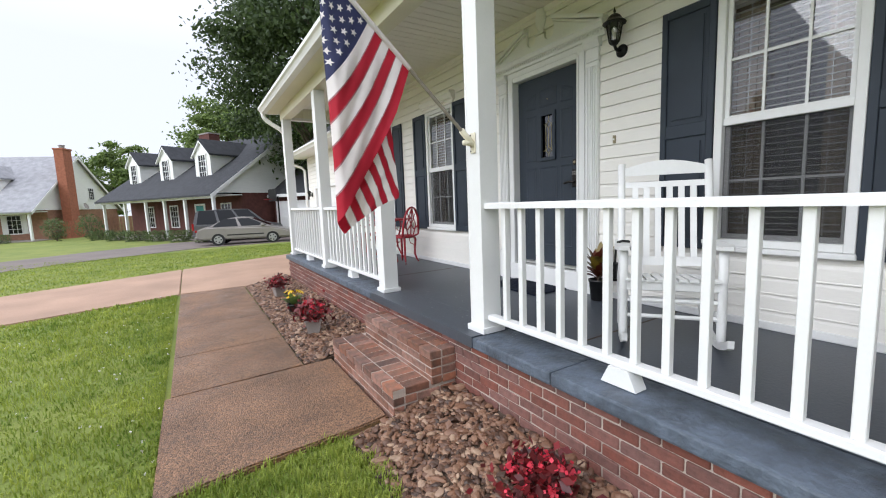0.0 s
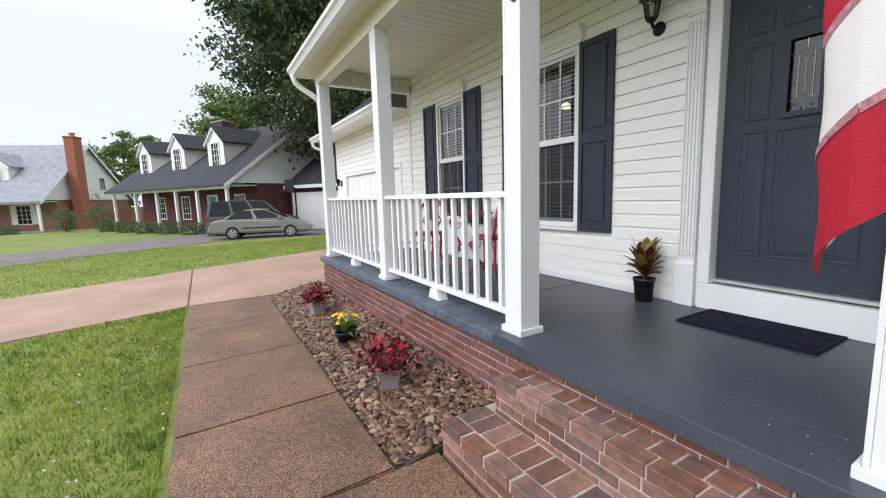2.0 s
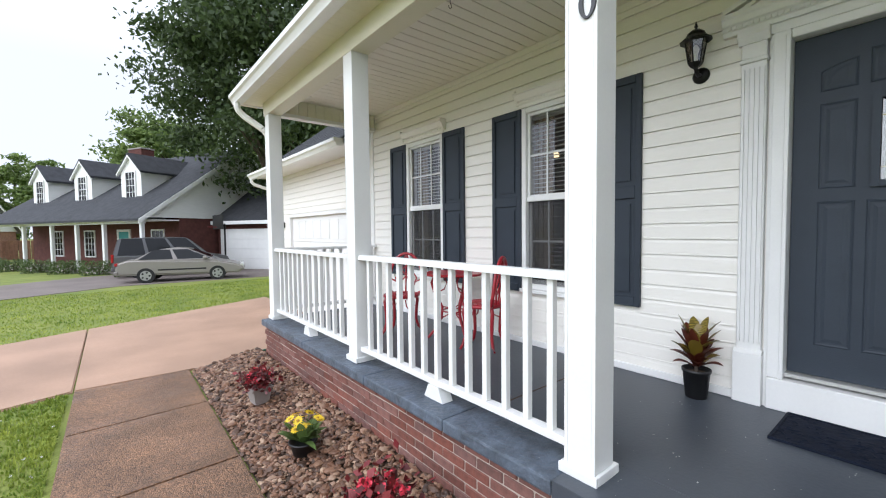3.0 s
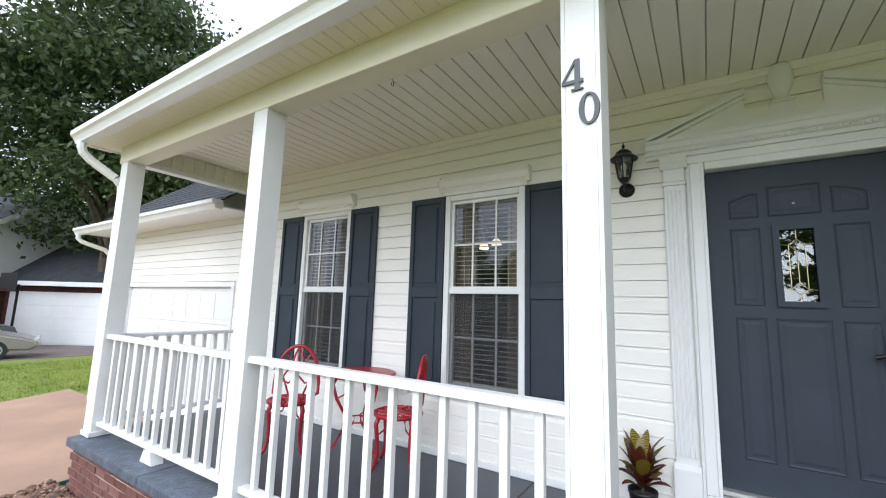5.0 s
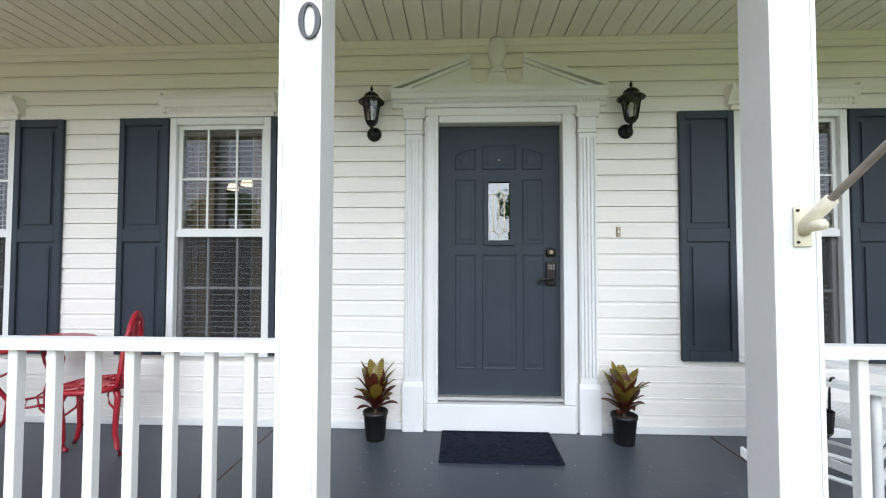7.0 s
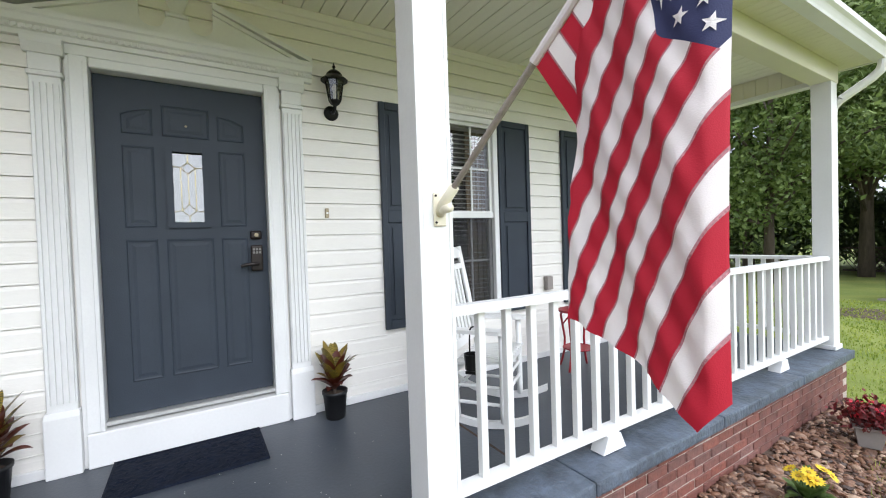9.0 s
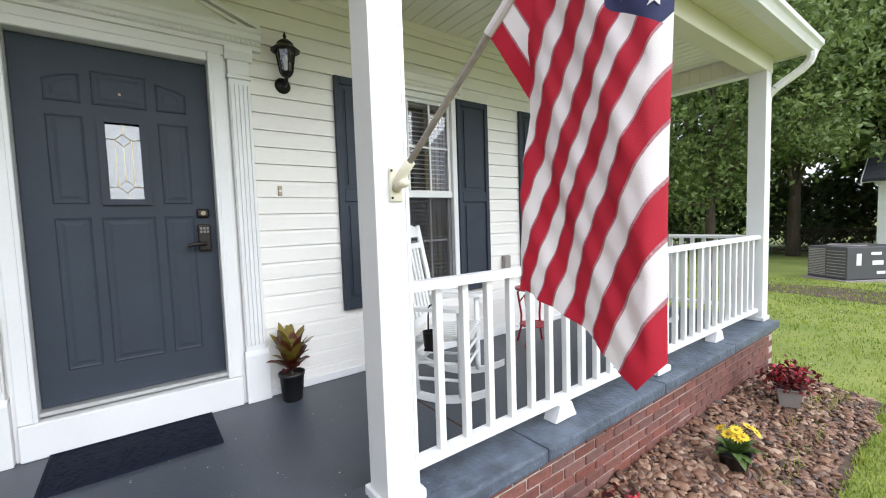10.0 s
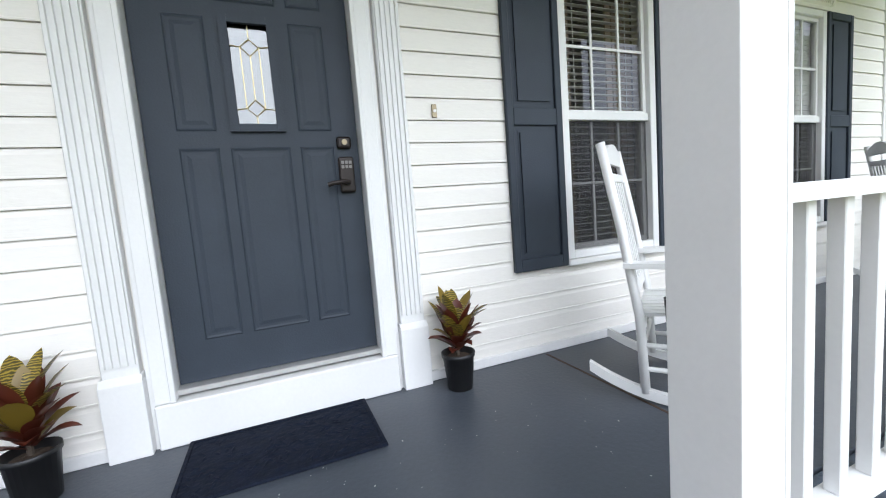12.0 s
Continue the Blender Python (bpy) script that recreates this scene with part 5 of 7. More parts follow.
def strip_far(rng):
    x = rng.uniform(-8, 8)
    y = rng.uniform(13.4 + 0.45 * max(x, -7), 21.5)
    return x, y


rng = np.random.default_rng(31)
blades("lawn_grass", rng, 80000, lawn_left, 0.052, "bright green mown grass beside the walkway")
blades("lawn_grass", rng, 16000, lawn_front, 0.06, "bright green grass before the stone bed")
blades("lawn_grass", rng, 30000, lawn_right, 0.05, "sunlit green grass past the end of the porch")
blades("lawn_grass", rng, 9000, lawn_right_near, 0.05, "uneven green grass along the stone bed")
blades("lawn_grass", rng, 42000, strip_far, 0.045, "green grass strip between the two driveways", wide=0.003)
n = 230
c = np.array([lawn_left(rng) for _ in range(n)] + [lawn_right(rng) for _ in range(120)])
c = np.concatenate((c, np.array([[ground_z(*q) + 0.055] for q in c])), 1)
cc = np.repeat(c, 4, axis=0) + rng.normal(size=(len(c) * 4, 3)) * 0.004
v, f = leaves(rng, cc, 0.0075, 0.8)
tagged(cloud("clover_flowers", v, f, CLOVER), "small white clover flowers scattered in the lawn", "clover", kind="stuff")
def bed_weeds(rng):
    return rng.uniform(1.3, 1.95), rng.uniform(-2.2, 0.2)
blades("bed_weeds", rng, 1500, bed_weeds, 0.14, "sparse green weeds between the bed stones", wide=0.003)


# ---- porch furniture ----
def rocking_chair(x, y, turn, first=None):
    if first:
        return copy_thing(first, pose(x, y, FL, 0, 0, turn))
    o = thing_at("rocking_chair", "white painted wooden slat-back rocking chair on the porch", "rocking chair", x, y, FL, turn, "porch rocking chairs")
    W = 0.27
    for s in (-1, 1):
        pts = [(-0.46 + 0.92 * i / 16, s * W, 0.025 + 0.42 * ((i - 8.6) / 16) ** 2) for i in range(17)]
        bm = bmesh.new()
        rows = [[bm.verts.new((p[0], p[1] + dy, p[2] + dz)) for dy, dz in ((-0.016, -0.022), (0.016, -0.022), (0.016, 0.024), (-0.016, 0.024))] for p in pts]
        for a, b in zip(rows, rows[1:]):
            for k in range(4):
                bm.faces.new((a[k], a[(k + 1) % 4], b[(k + 1) % 4], b[k]))
        bm.faces.new(rows[0])
        bm.faces.new(rows[-1][::-1])
        bmesh.ops.recalc_face_normals(bm, faces=bm.faces)
        part("rocker", bm, WHITE, o)
        part("front_leg", tube([(0.21, s * W, 0.05), (0.21, s * W, 0.12), (0.21, s * W, 0.40), (0.21, s * W, 0.62)], 0.026, 12), WHITE, o, smooth=True)
        part("back_post", tube([(-0.17, s * W, 0.05), (-0.19, s * W, 0.40), (-0.27, s * W, 0.80), (-0.36, s * W, 1.18)], 0.025, 12), WHITE, o, smooth=True)
        part("armrest", prism([(-0.26, s * W - 0.045), (0.20, s * W - 0.055), (0.28, s * W - 0.03), (0.28, s * W + 0.03), (0.20, s * W + 0.055), (-0.26, s * W + 0.03)], "z", 0.622, 0.646), WHITE, o)
        for zz in (0.16, 0.27):
            part("side_stretcher", tube([(0.21, s * W, zz), (-0.18, s * W, zz)], 0.012, 8), WHITE, o)
    for zz in (0.20, 0.30):
        part("front_stretcher", tube([(0.21, -W, zz), (0.21, W, zz)], 0.013, 8), WHITE, o)
    part("back_stretcher", tube([(-0.18, -W, 0.24), (-0.18, W, 0.24)], 0.012, 8), WHITE, o)
    part("seat_rail", boxes((0.20, 0.228, -W, W, 0.365, 0.425), bevel=0.005), WHITE, o)
    part("seat_rail", boxes((-0.20, -0.17, -W, W, 0.345, 0.395), bevel=0.005), WHITE, o)
    for k in range(9):
        yy = -0.235 + k * 0.0588
        part("seat_slat", prism([(-0.21, 0.397), (-0.02, 0.405), (0.235, 0.428), (0.255, 0.426), (0.255, 0.440), (0.235, 0.444), (-0.02, 0.421), (-0.21, 0.413)], "y", yy - 0.022, yy + 0.022), WHITE, o)
    def bx(z):
        return -0.19 - (z - 0.40) * 0.215
    for k in range(6):
        yy = -0.18 + k * 0.072
        part("back_slat", prism([(bx(0.52), 0.52), (bx(0.52) - 0.014, 0.52), (bx(1.03) - 0.014, 1.03), (bx(1.03), 1.03)], "y", yy - 0.019, yy + 0.019), WHITE, o)
    part("back_rail", prism([(bx(0.47), 0.47), (bx(0.47) - 0.024, 0.47), (bx(0.53) - 0.024, 0.53), (bx(0.53), 0.53)], "y", -W + 0.02, W - 0.02), WHITE, o)
    part("back_rail", prism([(bx(1.01) + 0.004, 1.01), (bx(1.01) - 0.022, 1.01), (bx(1.05) - 0.022, 1.05), (bx(1.05) + 0.004, 1.05)], "y", -W + 0.02, W - 0.02), WHITE, o)
    crest = [(-W + 0.02, 1.095)] + [(-W + 0.02 + (2 * W - 0.04) * i / 10, 1.15 + 0.045 * math.sin(math.pi * i / 10)) for i in range(11)] + [(W - 0.02, 1.095)]
    bm = prism(crest, "x", -0.012, 0.012)
    part("crest_rail", bm, WHITE, o).location = (bx(1.13) * 0.82, 0, 0)
    for c in o.children:
        c.data.transform(Matrix.Diagonal((0.82, 1, 1, 1)))
    return o


chair = rocking_chair(2.92, 1.51, 217)
rocking_chair(2.98, -1.28, 214, chair)

caddy = thing("black_caddy", "black metal caddy hooked over the rocking chair arm", "caddy", pose(2.715, 1.79, 0.985, 0, 0, 217))
part("body", boxes((-0.035, 0.035, -0.045, 0.045, 0.0, 0.02), bevel=0.004), BLACKM, caddy)
part("basket", lathe([(0.036, 0.02), (0.045, 0.022), (0.052, 0.12), (0.054, 0.122), (0.05, 0.122), (0.043, 0.03)], 14), BLACKM, caddy)
for sx in (-0.025, 0.025):
    part("handle", tube([(sx, 0.03, 0.115), (sx, 0.035, 0.20), (sx, 0.045, 0.262), (sx, 0.075, 0.272), (sx, 0.12, 0.268)], 0.006, 8), BLACKM, caddy)

stool = thing_at("red_side_table", "small round red metal side table between the rocking chairs", "side table", 3.17, 0.27, FL, 15)
part("tabletop", lathe([(0.15, 0.535), (0.17, 0.537), (0.176, 0.545), (0.176, 0.553), (0.168, 0.558), (0.02, 0.556)], 28), RED, stool)
for k in range(4):
    a = math.pi / 2 * k
    ca, sa = math.cos(a), math.sin(a)
    part("leg", tube([(r * ca, r * sa, z) for r, z in ((0.14, 0.54), (0.165, 0.49), (0.15, 0.40), (0.13, 0.28), (0.135, 0.16), (0.165, 0.05), (0.18, 0.008))], 0.011, 8), RED, stool, smooth=True)
    part("scroll", tube([(r * ca, r * sa, z) for r, z in ((0.148, 0.40), (0.10, 0.46), (0.06, 0.50), (0.03, 0.535))], 0.007, 6), RED, stool)
ringp = [(0.13 * math.cos(2 * math.pi * k / 24), 0.13 * math.sin(2 * math.pi * k / 24), 0.20) for k in range(25)]
part("shelf_ring", tube(ringp, 0.008, 6), RED, stool)
part("shelf", lathe([(0.09, 0.19), (0.128, 0.195), (0.128, 0.202), (0.09, 0.204)], 24), RED, stool)

table = thing_at("bistro_table", "round red cast-metal bistro table on the porch", "bistro table", 3.22, 6.43, FL, 20)
part("tabletop", lathe([(0.27, 0.675), (0.30, 0.68), (0.315, 0.69), (0.315, 0.70), (0.30, 0.708), (0.05, 0.704)], 36), RED, table)
for k in range(3):
    a = 2 * math.pi * k / 3
    ca, sa = math.cos(a), math.sin(a)
    part("leg", tube([(r * ca, r * sa, z) for r, z in ((0.20, 0.68), (0.235, 0.60), (0.20, 0.48), (0.12, 0.34), (0.13, 0.22), (0.20, 0.10), (0.27, 0.015), (0.29, 0.01))], 0.014, 8), RED, table, smooth=True)
    part("vine", tube([(r * ca, r * sa, z) for r, z in ((0.20, 0.48), (0.10, 0.53), (0.07, 0.60), (0.11, 0.67))], 0.008, 6), RED, table)
    part("vine", tube([(r * ca, r * sa, z) for r, z in ((0.13, 0.22), (0.05, 0.26), (0.03, 0.33), (0.12, 0.34))], 0.007, 6), RED, table)
part("ring", tube([(0.12 * math.cos(2 * math.pi * k / 24), 0.12 * math.sin(2 * math.pi * k / 24), 0.30) for k in range(25)], 0.008, 6), RED, table)


def bistro_chair(x, y, turn, first=None):
    if first:
        return copy_thing(first, pose(x, y, FL, 0, 0, turn))
    o = thing_at("bistro_chair", "red cast-metal bistro chair with a looped open back", "bistro chair", x, y, FL, turn, "red bistro set")
    seat = part("seat_ring", tube([(0.19 * math.cos(2 * math.pi * k / 28), 0.19 * math.sin(2 * math.pi * k / 28), 0.43) for k in range(29)], 0.018, 8), RED, o, smooth=True)
    for k in range(10):
        a = 2 * math.pi * k / 10
        part("seat_lattice", tube([(0.18 * math.cos(a), 0.18 * math.sin(a), 0.435), (0.10 * math.cos(a + 0.5), 0.10 * math.sin(a + 0.5), 0.437), (0.05 * math.cos(a), 0.05 * math.sin(a), 0.437)], 0.010, 6), RED, seat)
        part("seat_lattice", tube([(0.18 * math.cos(a), 0.18 * math.sin(a), 0.435), (0.10 * math.cos(a - 0.5), 0.10 * math.sin(a - 0.5), 0.439)], 0.010, 6), RED, seat)
    part("seat_centre", lathe([(0.055, 0.428), (0.06, 0.434), (0.055, 0.442), (0.02, 0.444)], 16), RED, seat)
    for k in range(4):
        a = math.pi / 4 + math.pi / 2 * k
        ca, sa = math.cos(a), math.sin(a)
        part("leg", tube([(r * ca, r * sa, z) for r, z in ((0.18, 0.425), (0.205, 0.37), (0.19, 0.25), (0.185, 0.14), (0.215, 0.05), (0.245, 0.012))], 0.020, 8, taper=0.014), RED, o, smooth=True)
        part("bracket", tube([(r * ca, r * sa, z) for r, z in ((0.195, 0.28), (0.12, 0.32), (0.10, 0.38), (0.15, 0.42))], 0.007, 6), RED, o)
    loop = []
    for i in range(25):
        a = math.pi * i / 24
        zz = 0.46 + 0.43 * math.sin(a) ** 0.75
        loop.append((-0.16 - 0.10 * (zz - 0.46), 0.205 * math.cos(a), zz))
    loop = [(-0.13, 0.14, 0.43)] + loop + [(-0.13, -0.14, 0.43)]
    part("back_frame", tube(loop, 0.017, 8), RED, o, smooth=True)
    for q in ([(0, 0.0), (0, 0.82)], [(0.06, 0.44), (0.12, 0.58), (0.05, 0.68), (0.11, 0.765)], [(-0.06, 0.44), (-0.12, 0.58), (-0.05, 0.68), (-0.11, 0.765)], [(0.0, 0.60), (0.07, 0.53), (0.17, 0.57)], [(0.0, 0.60), (-0.07, 0.53), (-0.17, 0.57)], [(0.0, 0.70), (0.05, 0.66), (0.0, 0.60), (-0.05, 0.66), (0.0, 0.70)], [(0.0, 0.815), (0.03, 0.76), (0.05, 0.68)], [(0.0, 0.815), (-0.03, 0.76), (-0.05, 0.68)]):
        pts = [(-0.16 - 0.10 * (zz - 0.46), yy * 1.08, zz) for yy, zz in [(u, 0.44 + (max(w, 0.44) - 0.44) * 1.18) for u, w in q]]
        part("vine", tube(pts, 0.0095, 6), RED, o)
    return o


red_chair = bistro_chair(2.93, 7.0, 218)
bistro_chair(3.20, 5.97, 116, red_chair)

# ---- flag on the post ----
BX, BY, BZ = PX - PH, 2.405, 1.965
bracket = thing("flag_bracket", "ivory metal flag bracket screwed to the porch post", "flag bracket")
part("plate", boxes((BX - 0.008, BX - 0.001, BY - 0.03, BY + 0.03, BZ - 0.07, BZ + 0.07), bevel=0.003), IVORY, bracket)
HX, HY, HZ = -0.766, -0.089, 0.637
part("socket", tube([(BX - 0.004, BY, BZ - 0.02), (BX - 0.03, BY, BZ + 0.015), (BX - 0.03 + 0.1 * HX, BY + 0.1 * HY, BZ + 0.015 + 0.1 * HZ)], 0.021, 14), IVORY, bracket, smooth=True)
part("spare_socket", tube([(BX - 0.02, BY, BZ - 0.005), (BX - 0.085, BY, BZ + 0.0)], 0.018, 14), IVORY, bracket, smooth=True)
for zz in (-0.055, 0.055):
    part("screw", tube([(BX - 0.0085, BY + 0.02, BZ + zz), (BX - 0.013, BY + 0.02, BZ + zz)], 0.005, 8), BRONZE, bracket)
P0 = Vector((BX - 0.035, BY, BZ + 0.02))
pole = thing("flagpole", "grey wooden flagpole set in the post bracket at a slant", "flagpole")
part("rod", tube([tuple(P0), tuple(P0 + 1.45 * Vector((HX, HY, HZ)))], 0.0125, 10), POLE, pole)
part("finial", lathe([(0.012, 0), (0.02, 0.015), (0.014, 0.035), (0.003, 0.045)], 10), BRASS, pole).matrix_world = Matrix.Translation(P0 + 1.45 * Vector((HX, HY, HZ)))
FW, FH = 1.18, 0.745
A0 = P0 + 0.62 * Vector((HX, HY, HZ))


def fold_line(u):
    """Where the cloth leaves the pole, turns at its outer fold and ends, at the height u; and the share of its length before the fold."""
    hoist = A0 + u * FH * Vector((HX, HY, HZ))
    fx, fz = 1.0 + 0.010 * math.sin(5 * u + 1), min(1.47 + 1.95 * u - 0.62 * u * u, hoist.z - 0.03)
    k, m = min(1.0, u / 0.68), max(0.0, (u - 0.68) / 0.32)
    ex, ez = 1.06 + 0.36 * k - 0.05 * m, 1.40 + 0.20 * k + 0.03 * math.sin(math.pi * k) + 0.72 * m
    l0, l1 = math.hypot(hoist.x - fx, hoist.z - fz), math.hypot(ex - fx, ez - fz)
    return hoist, fx, fz, ex, ez, l0 / (l0 + l1)


def cloth(u, v):
    """A place on the hanging flag: u up the pole, v out along the stripes, both 0 to 1. The cloth falls to an outer fold and comes back behind itself."""
    hoist, fx, fz, ex, ez, vf = fold_line(u)
    if v < vf:
        s = v / vf
        x, z = hoist.x + (fx - hoist.x) * s, hoist.z + (fz - hoist.z) * s - 0.05 * math.sin(math.pi * s) * (1 - u)
        side, away = -1.0, (vf - v) * FW
    else:
        s = (v - vf) / max(1e-6, 1 - vf)
        x, z = fx + (ex - fx) * s + 0.05 * u * math.sin(math.pi * s), fz + (ez - fz) * s
        side, away = 1.0, (v - vf) * FW
    depth = side * 0.042 * math.sin(min(1.0, away / 0.07) * math.pi / 2)
    fade = min(1.0, v * 4)
    pleat = x - 0.35 * z
    calm = min(1.0, away / 0.16)
    wave = 0.014 * math.sin(11.0 * pleat + 1.5 * z + side) + 0.007 * math.sin(37 * pleat + 3 * z) * (0.3 + v) + 0.004 * math.sin(83 * pleat - 9 * z) + 0.004 * math.sin(61 * x + 47 * z) * math.sin(23 * z)
    return Vector((x, hoist.y * (1 - fade) + 2.315 * fade + depth * fade + wave * fade * calm, z))


flag = thing("flag", "red and white striped flag with blue star field hanging in folds", "flag")


def strip(u0, u1, v0, v1, nu, nv, push=0.0):
    bm = bmesh.new()
    g = []
    for i in range(nu + 1):
        u = u0 + (u1 - u0) * i / nu
        vf, half = fold_line(u)[5], nv // 2
        bend = v0 + 0.02 < vf < v1 - 0.02
        row = []
        for j in range(nv + 1):
            v = v0 + (v1 - v0) * j / nv
            if bend:
                v = v0 + (vf - v0) * j / half if j <= half else vf + (v1 - vf) * (j - half) / (nv - half)
            row.append(bm.verts.new(cloth(u, v)))
        g.append(row)
    for i in range(nu):
        for j in range(nv):
            bm.faces.new((g[i][j], g[i + 1][j], g[i + 1][j + 1], g[i][j + 1]))
    if push:
        bm.normal_update()
        for f in list(bm.faces):
            for q in (-1, 1):
                bm.faces.new([bm.verts.new(v.co + q * push * f.normal) for v in f.verts])
        bmesh.ops.delete(bm, geom=[f for f in bm.faces if f.verts[0] in {v for r in g for v in r}], context="FACES")
    return bm


for k in range(13):
    v0 = 0.4 if k >= 6 else 0.0
    part("stripe", strip(k / 13, (k + 1) / 13, v0, 1.0, 4, 90), FWHITE if k % 2 else FRED, flag, "white stripe" if k % 2 else "red stripe", smooth=True)
for k in range(1, 13):
    part("seam", strip(k / 13 - 0.0035, k / 13 + 0.0035, 0.4 if k >= 6 else 0.0, 1.0, 1, 90, 0.0016), SEAM, flag, "stitched seam", smooth=True)
part("star_field", strip(6 / 13, 1.0, 0.0, 0.4, 24, 44), FBLUE, flag, "dark blue star field", smooth=True)
for r in range(9):
    for c in range(6 if r % 2 == 0 else 5):
        uc, vc = 6 / 13 + (r + 1) / 10 * 7 / 13, (0.5 + c + (0 if r % 2 == 0 else 0.5)) / 6 * 0.4
        bm = bmesh.new()
        nrm = (cloth(uc + 0.01, vc) - cloth(uc, vc)).cross(cloth(uc, vc + 0.01) - cloth(uc, vc)).normalized()
        for s in (-1, 1):
            ring = []
            for k in range(10):
                a, rr = math.pi * k / 5, 0.021 if k % 2 == 0 else 0.0085
                ring.append(bm.verts.new(cloth(uc + rr * math.cos(a) / FH, vc + rr * math.sin(a) / FW) + nrm * s * 0.003))
            mid = bm.verts.new(cloth(uc, vc) + nrm * s * 0.003)
            for k in range(10):
                bm.faces.new((mid, ring[k], ring[(k + 1) % 10]))
        part("star", bm, FWHITE, flag)
part("sleeve", tube([tuple(A0), tuple(A0 + FH * Vector((HX, HY, HZ)))], 0.017, 10), FWHITE, flag, "white pole sleeve")


# ---- trees ----
def tree(x, y, height, radius, low, seed, leaf, count, size, label, name="tree", clumps=70, trunk=0.25):
    rng = np.random.default_rng(seed)
    g = ground_z(x, y)
    t = thing_at(name, label, "tree", x, y, g - 0.05)
    mid = (height + low) / 2
    lean = rng.normal(size=2) * 0.25
    top = (lean[0], lean[1], height * 0.8)
    trunk_ob = part("trunk", tube([(0, 0, 0), (lean[0] * 0.2, lean[1] * 0.2, height * 0.2), (lean[0] * 0.6, lean[1] * 0.6, height * 0.5), top], trunk, 10, taper=trunk * 0.2), BARK, t, smooth=True)
    centers = []
    while len(centers) < clumps:
        d = rng.normal(size=3)
        d /= np.linalg.norm(d)
        r = rng.uniform(0.35, 1.0) ** 0.6 * rng.uniform(0.75, 1.1)
        centers.append((d[0] * radius * r, d[1] * radius * r, mid + d[2] * (height - low) / 2 * r))
    centers = np.array(centers)
    for c in centers[:14]:
        z0 = max(height * 0.18, c[2] - radius * 0.55)
        part("limb", tube([(lean[0] * z0 / height, lean[1] * z0 / height, z0), (c[0] * 0.5, c[1] * 0.5, z0 + (c[2] - z0) * 0.7), tuple(c)], trunk * 0.32, 6, taper=0.02), BARK, t)
    k = rng.integers(0, clumps, count)
    spread = radius * rng.uniform(0.07, 0.14, clumps)[k][:, None]
    pts = centers[k] + rng.normal(size=(count, 3)) * spread * np.array((1, 1, 0.6))
    v, f = leaves(rng, pts, size, 0.5)
    cloud("crown", v, f, leaf, t)["kind"] = "stuff"
    return t


tree(8.0, 27.4, 19.0, 6.2, 3.9, 41, OAK, 62000, 0.14, "tall dark-leaved oak reaching over the neighbouring garage", "oak_tree", 230, 0.4)
tree(6.4, 60.0, 16.5, 6.2, 4.0, 42, GREENTREE, 20000, 0.24, "tall green tree behind the neighbouring house", "green_tree", 90, 0.4)
tree(-10.7, 93.0, 14.5, 6.5, 2.0, 43, GREENTREE, 9000, 0.34, "broad green tree far behind the houses", "green_tree", 70, 0.4)
tree(-26, 96.0, 9.5, 7.0, 2.0, 44, GREENTREE, 8000, 0.38, "broad green tree far behind the houses", "green_tree", 70, 0.4)
tree(16, 70.0, 17.0, 9.0, 3.0, 45, GREENTREE, 9000, 0.34, "broad green tree far behind the houses", "green_tree", 70, 0.4)
tree(-34, 84.0, 13.0, 8.0, 2.0, 46, GREENTREE, 6000, 0.38, "broad green tree far behind the houses", "green_tree", 60, 0.4)
tree(17, 36.0, 17.0, 7.0, 3.5, 47, OAK, 14000, 0.2, "tall dark-leaved tree behind the neighbouring garage", "oak_tree", 90, 0.35)
tree(7.4, -15.4, 12.5, 4.4, 1.2, 51, GREENTREE, 30000, 0.10, "leafy green tree with low drooping branches past the porch", "maple_tree", 260, 0.2)
tree(6.0, -21.0, 15.0, 5.2, 2.6, 52, GREENTREE, 26000, 0.14, "tall shady tree with a forked trunk on the side lawn", "maple_tree", 220, 0.28)
tree(1.2, -23.0, 16.0, 5.5, 4.5, 53, GREENTREE, 22000, 0.15, "tall leafy tree shading the side lawn", "maple_tree", 200, 0.3)
tree(11.5, -24.0, 16.0, 6.5, 0.8, 54, OAK, 22000, 0.17, "dense dark green tree at the edge of the lot", "maple_tree", 200, 0.3)
tree(3.0, -33.0, 17.0, 7.5, 0.8, 55, OAK, 18000, 0.22, "dense dark green tree at the edge of the lot", "maple_tree", 100, 0.35)
tree(-7.0, -30.0, 16.0, 7.0, 1.5, 56, GREENTREE, 12000, 0.24, "dense green tree at the edge of the lot", "maple_tree", 80, 0.35)
for tx, ty, th, sd in ((-38, -5.2, 13, 82), (-36, 20, 9, 83), (-31, -17, 12, 84), (-40, 31, 11, 85)):
    tree(tx, ty, th, 4.6, 1.5, sd, GREENTREE, 5000, 0.26, "leafy green tree across the front lawn", "street_tree", 70, 0.25)
tree(16.0, -12.0, 14.0, 5.5, 1.0, 57, OAK, 16000, 0.17, "dense dark green tree behind the house", "maple_tree", 90, 0.3)


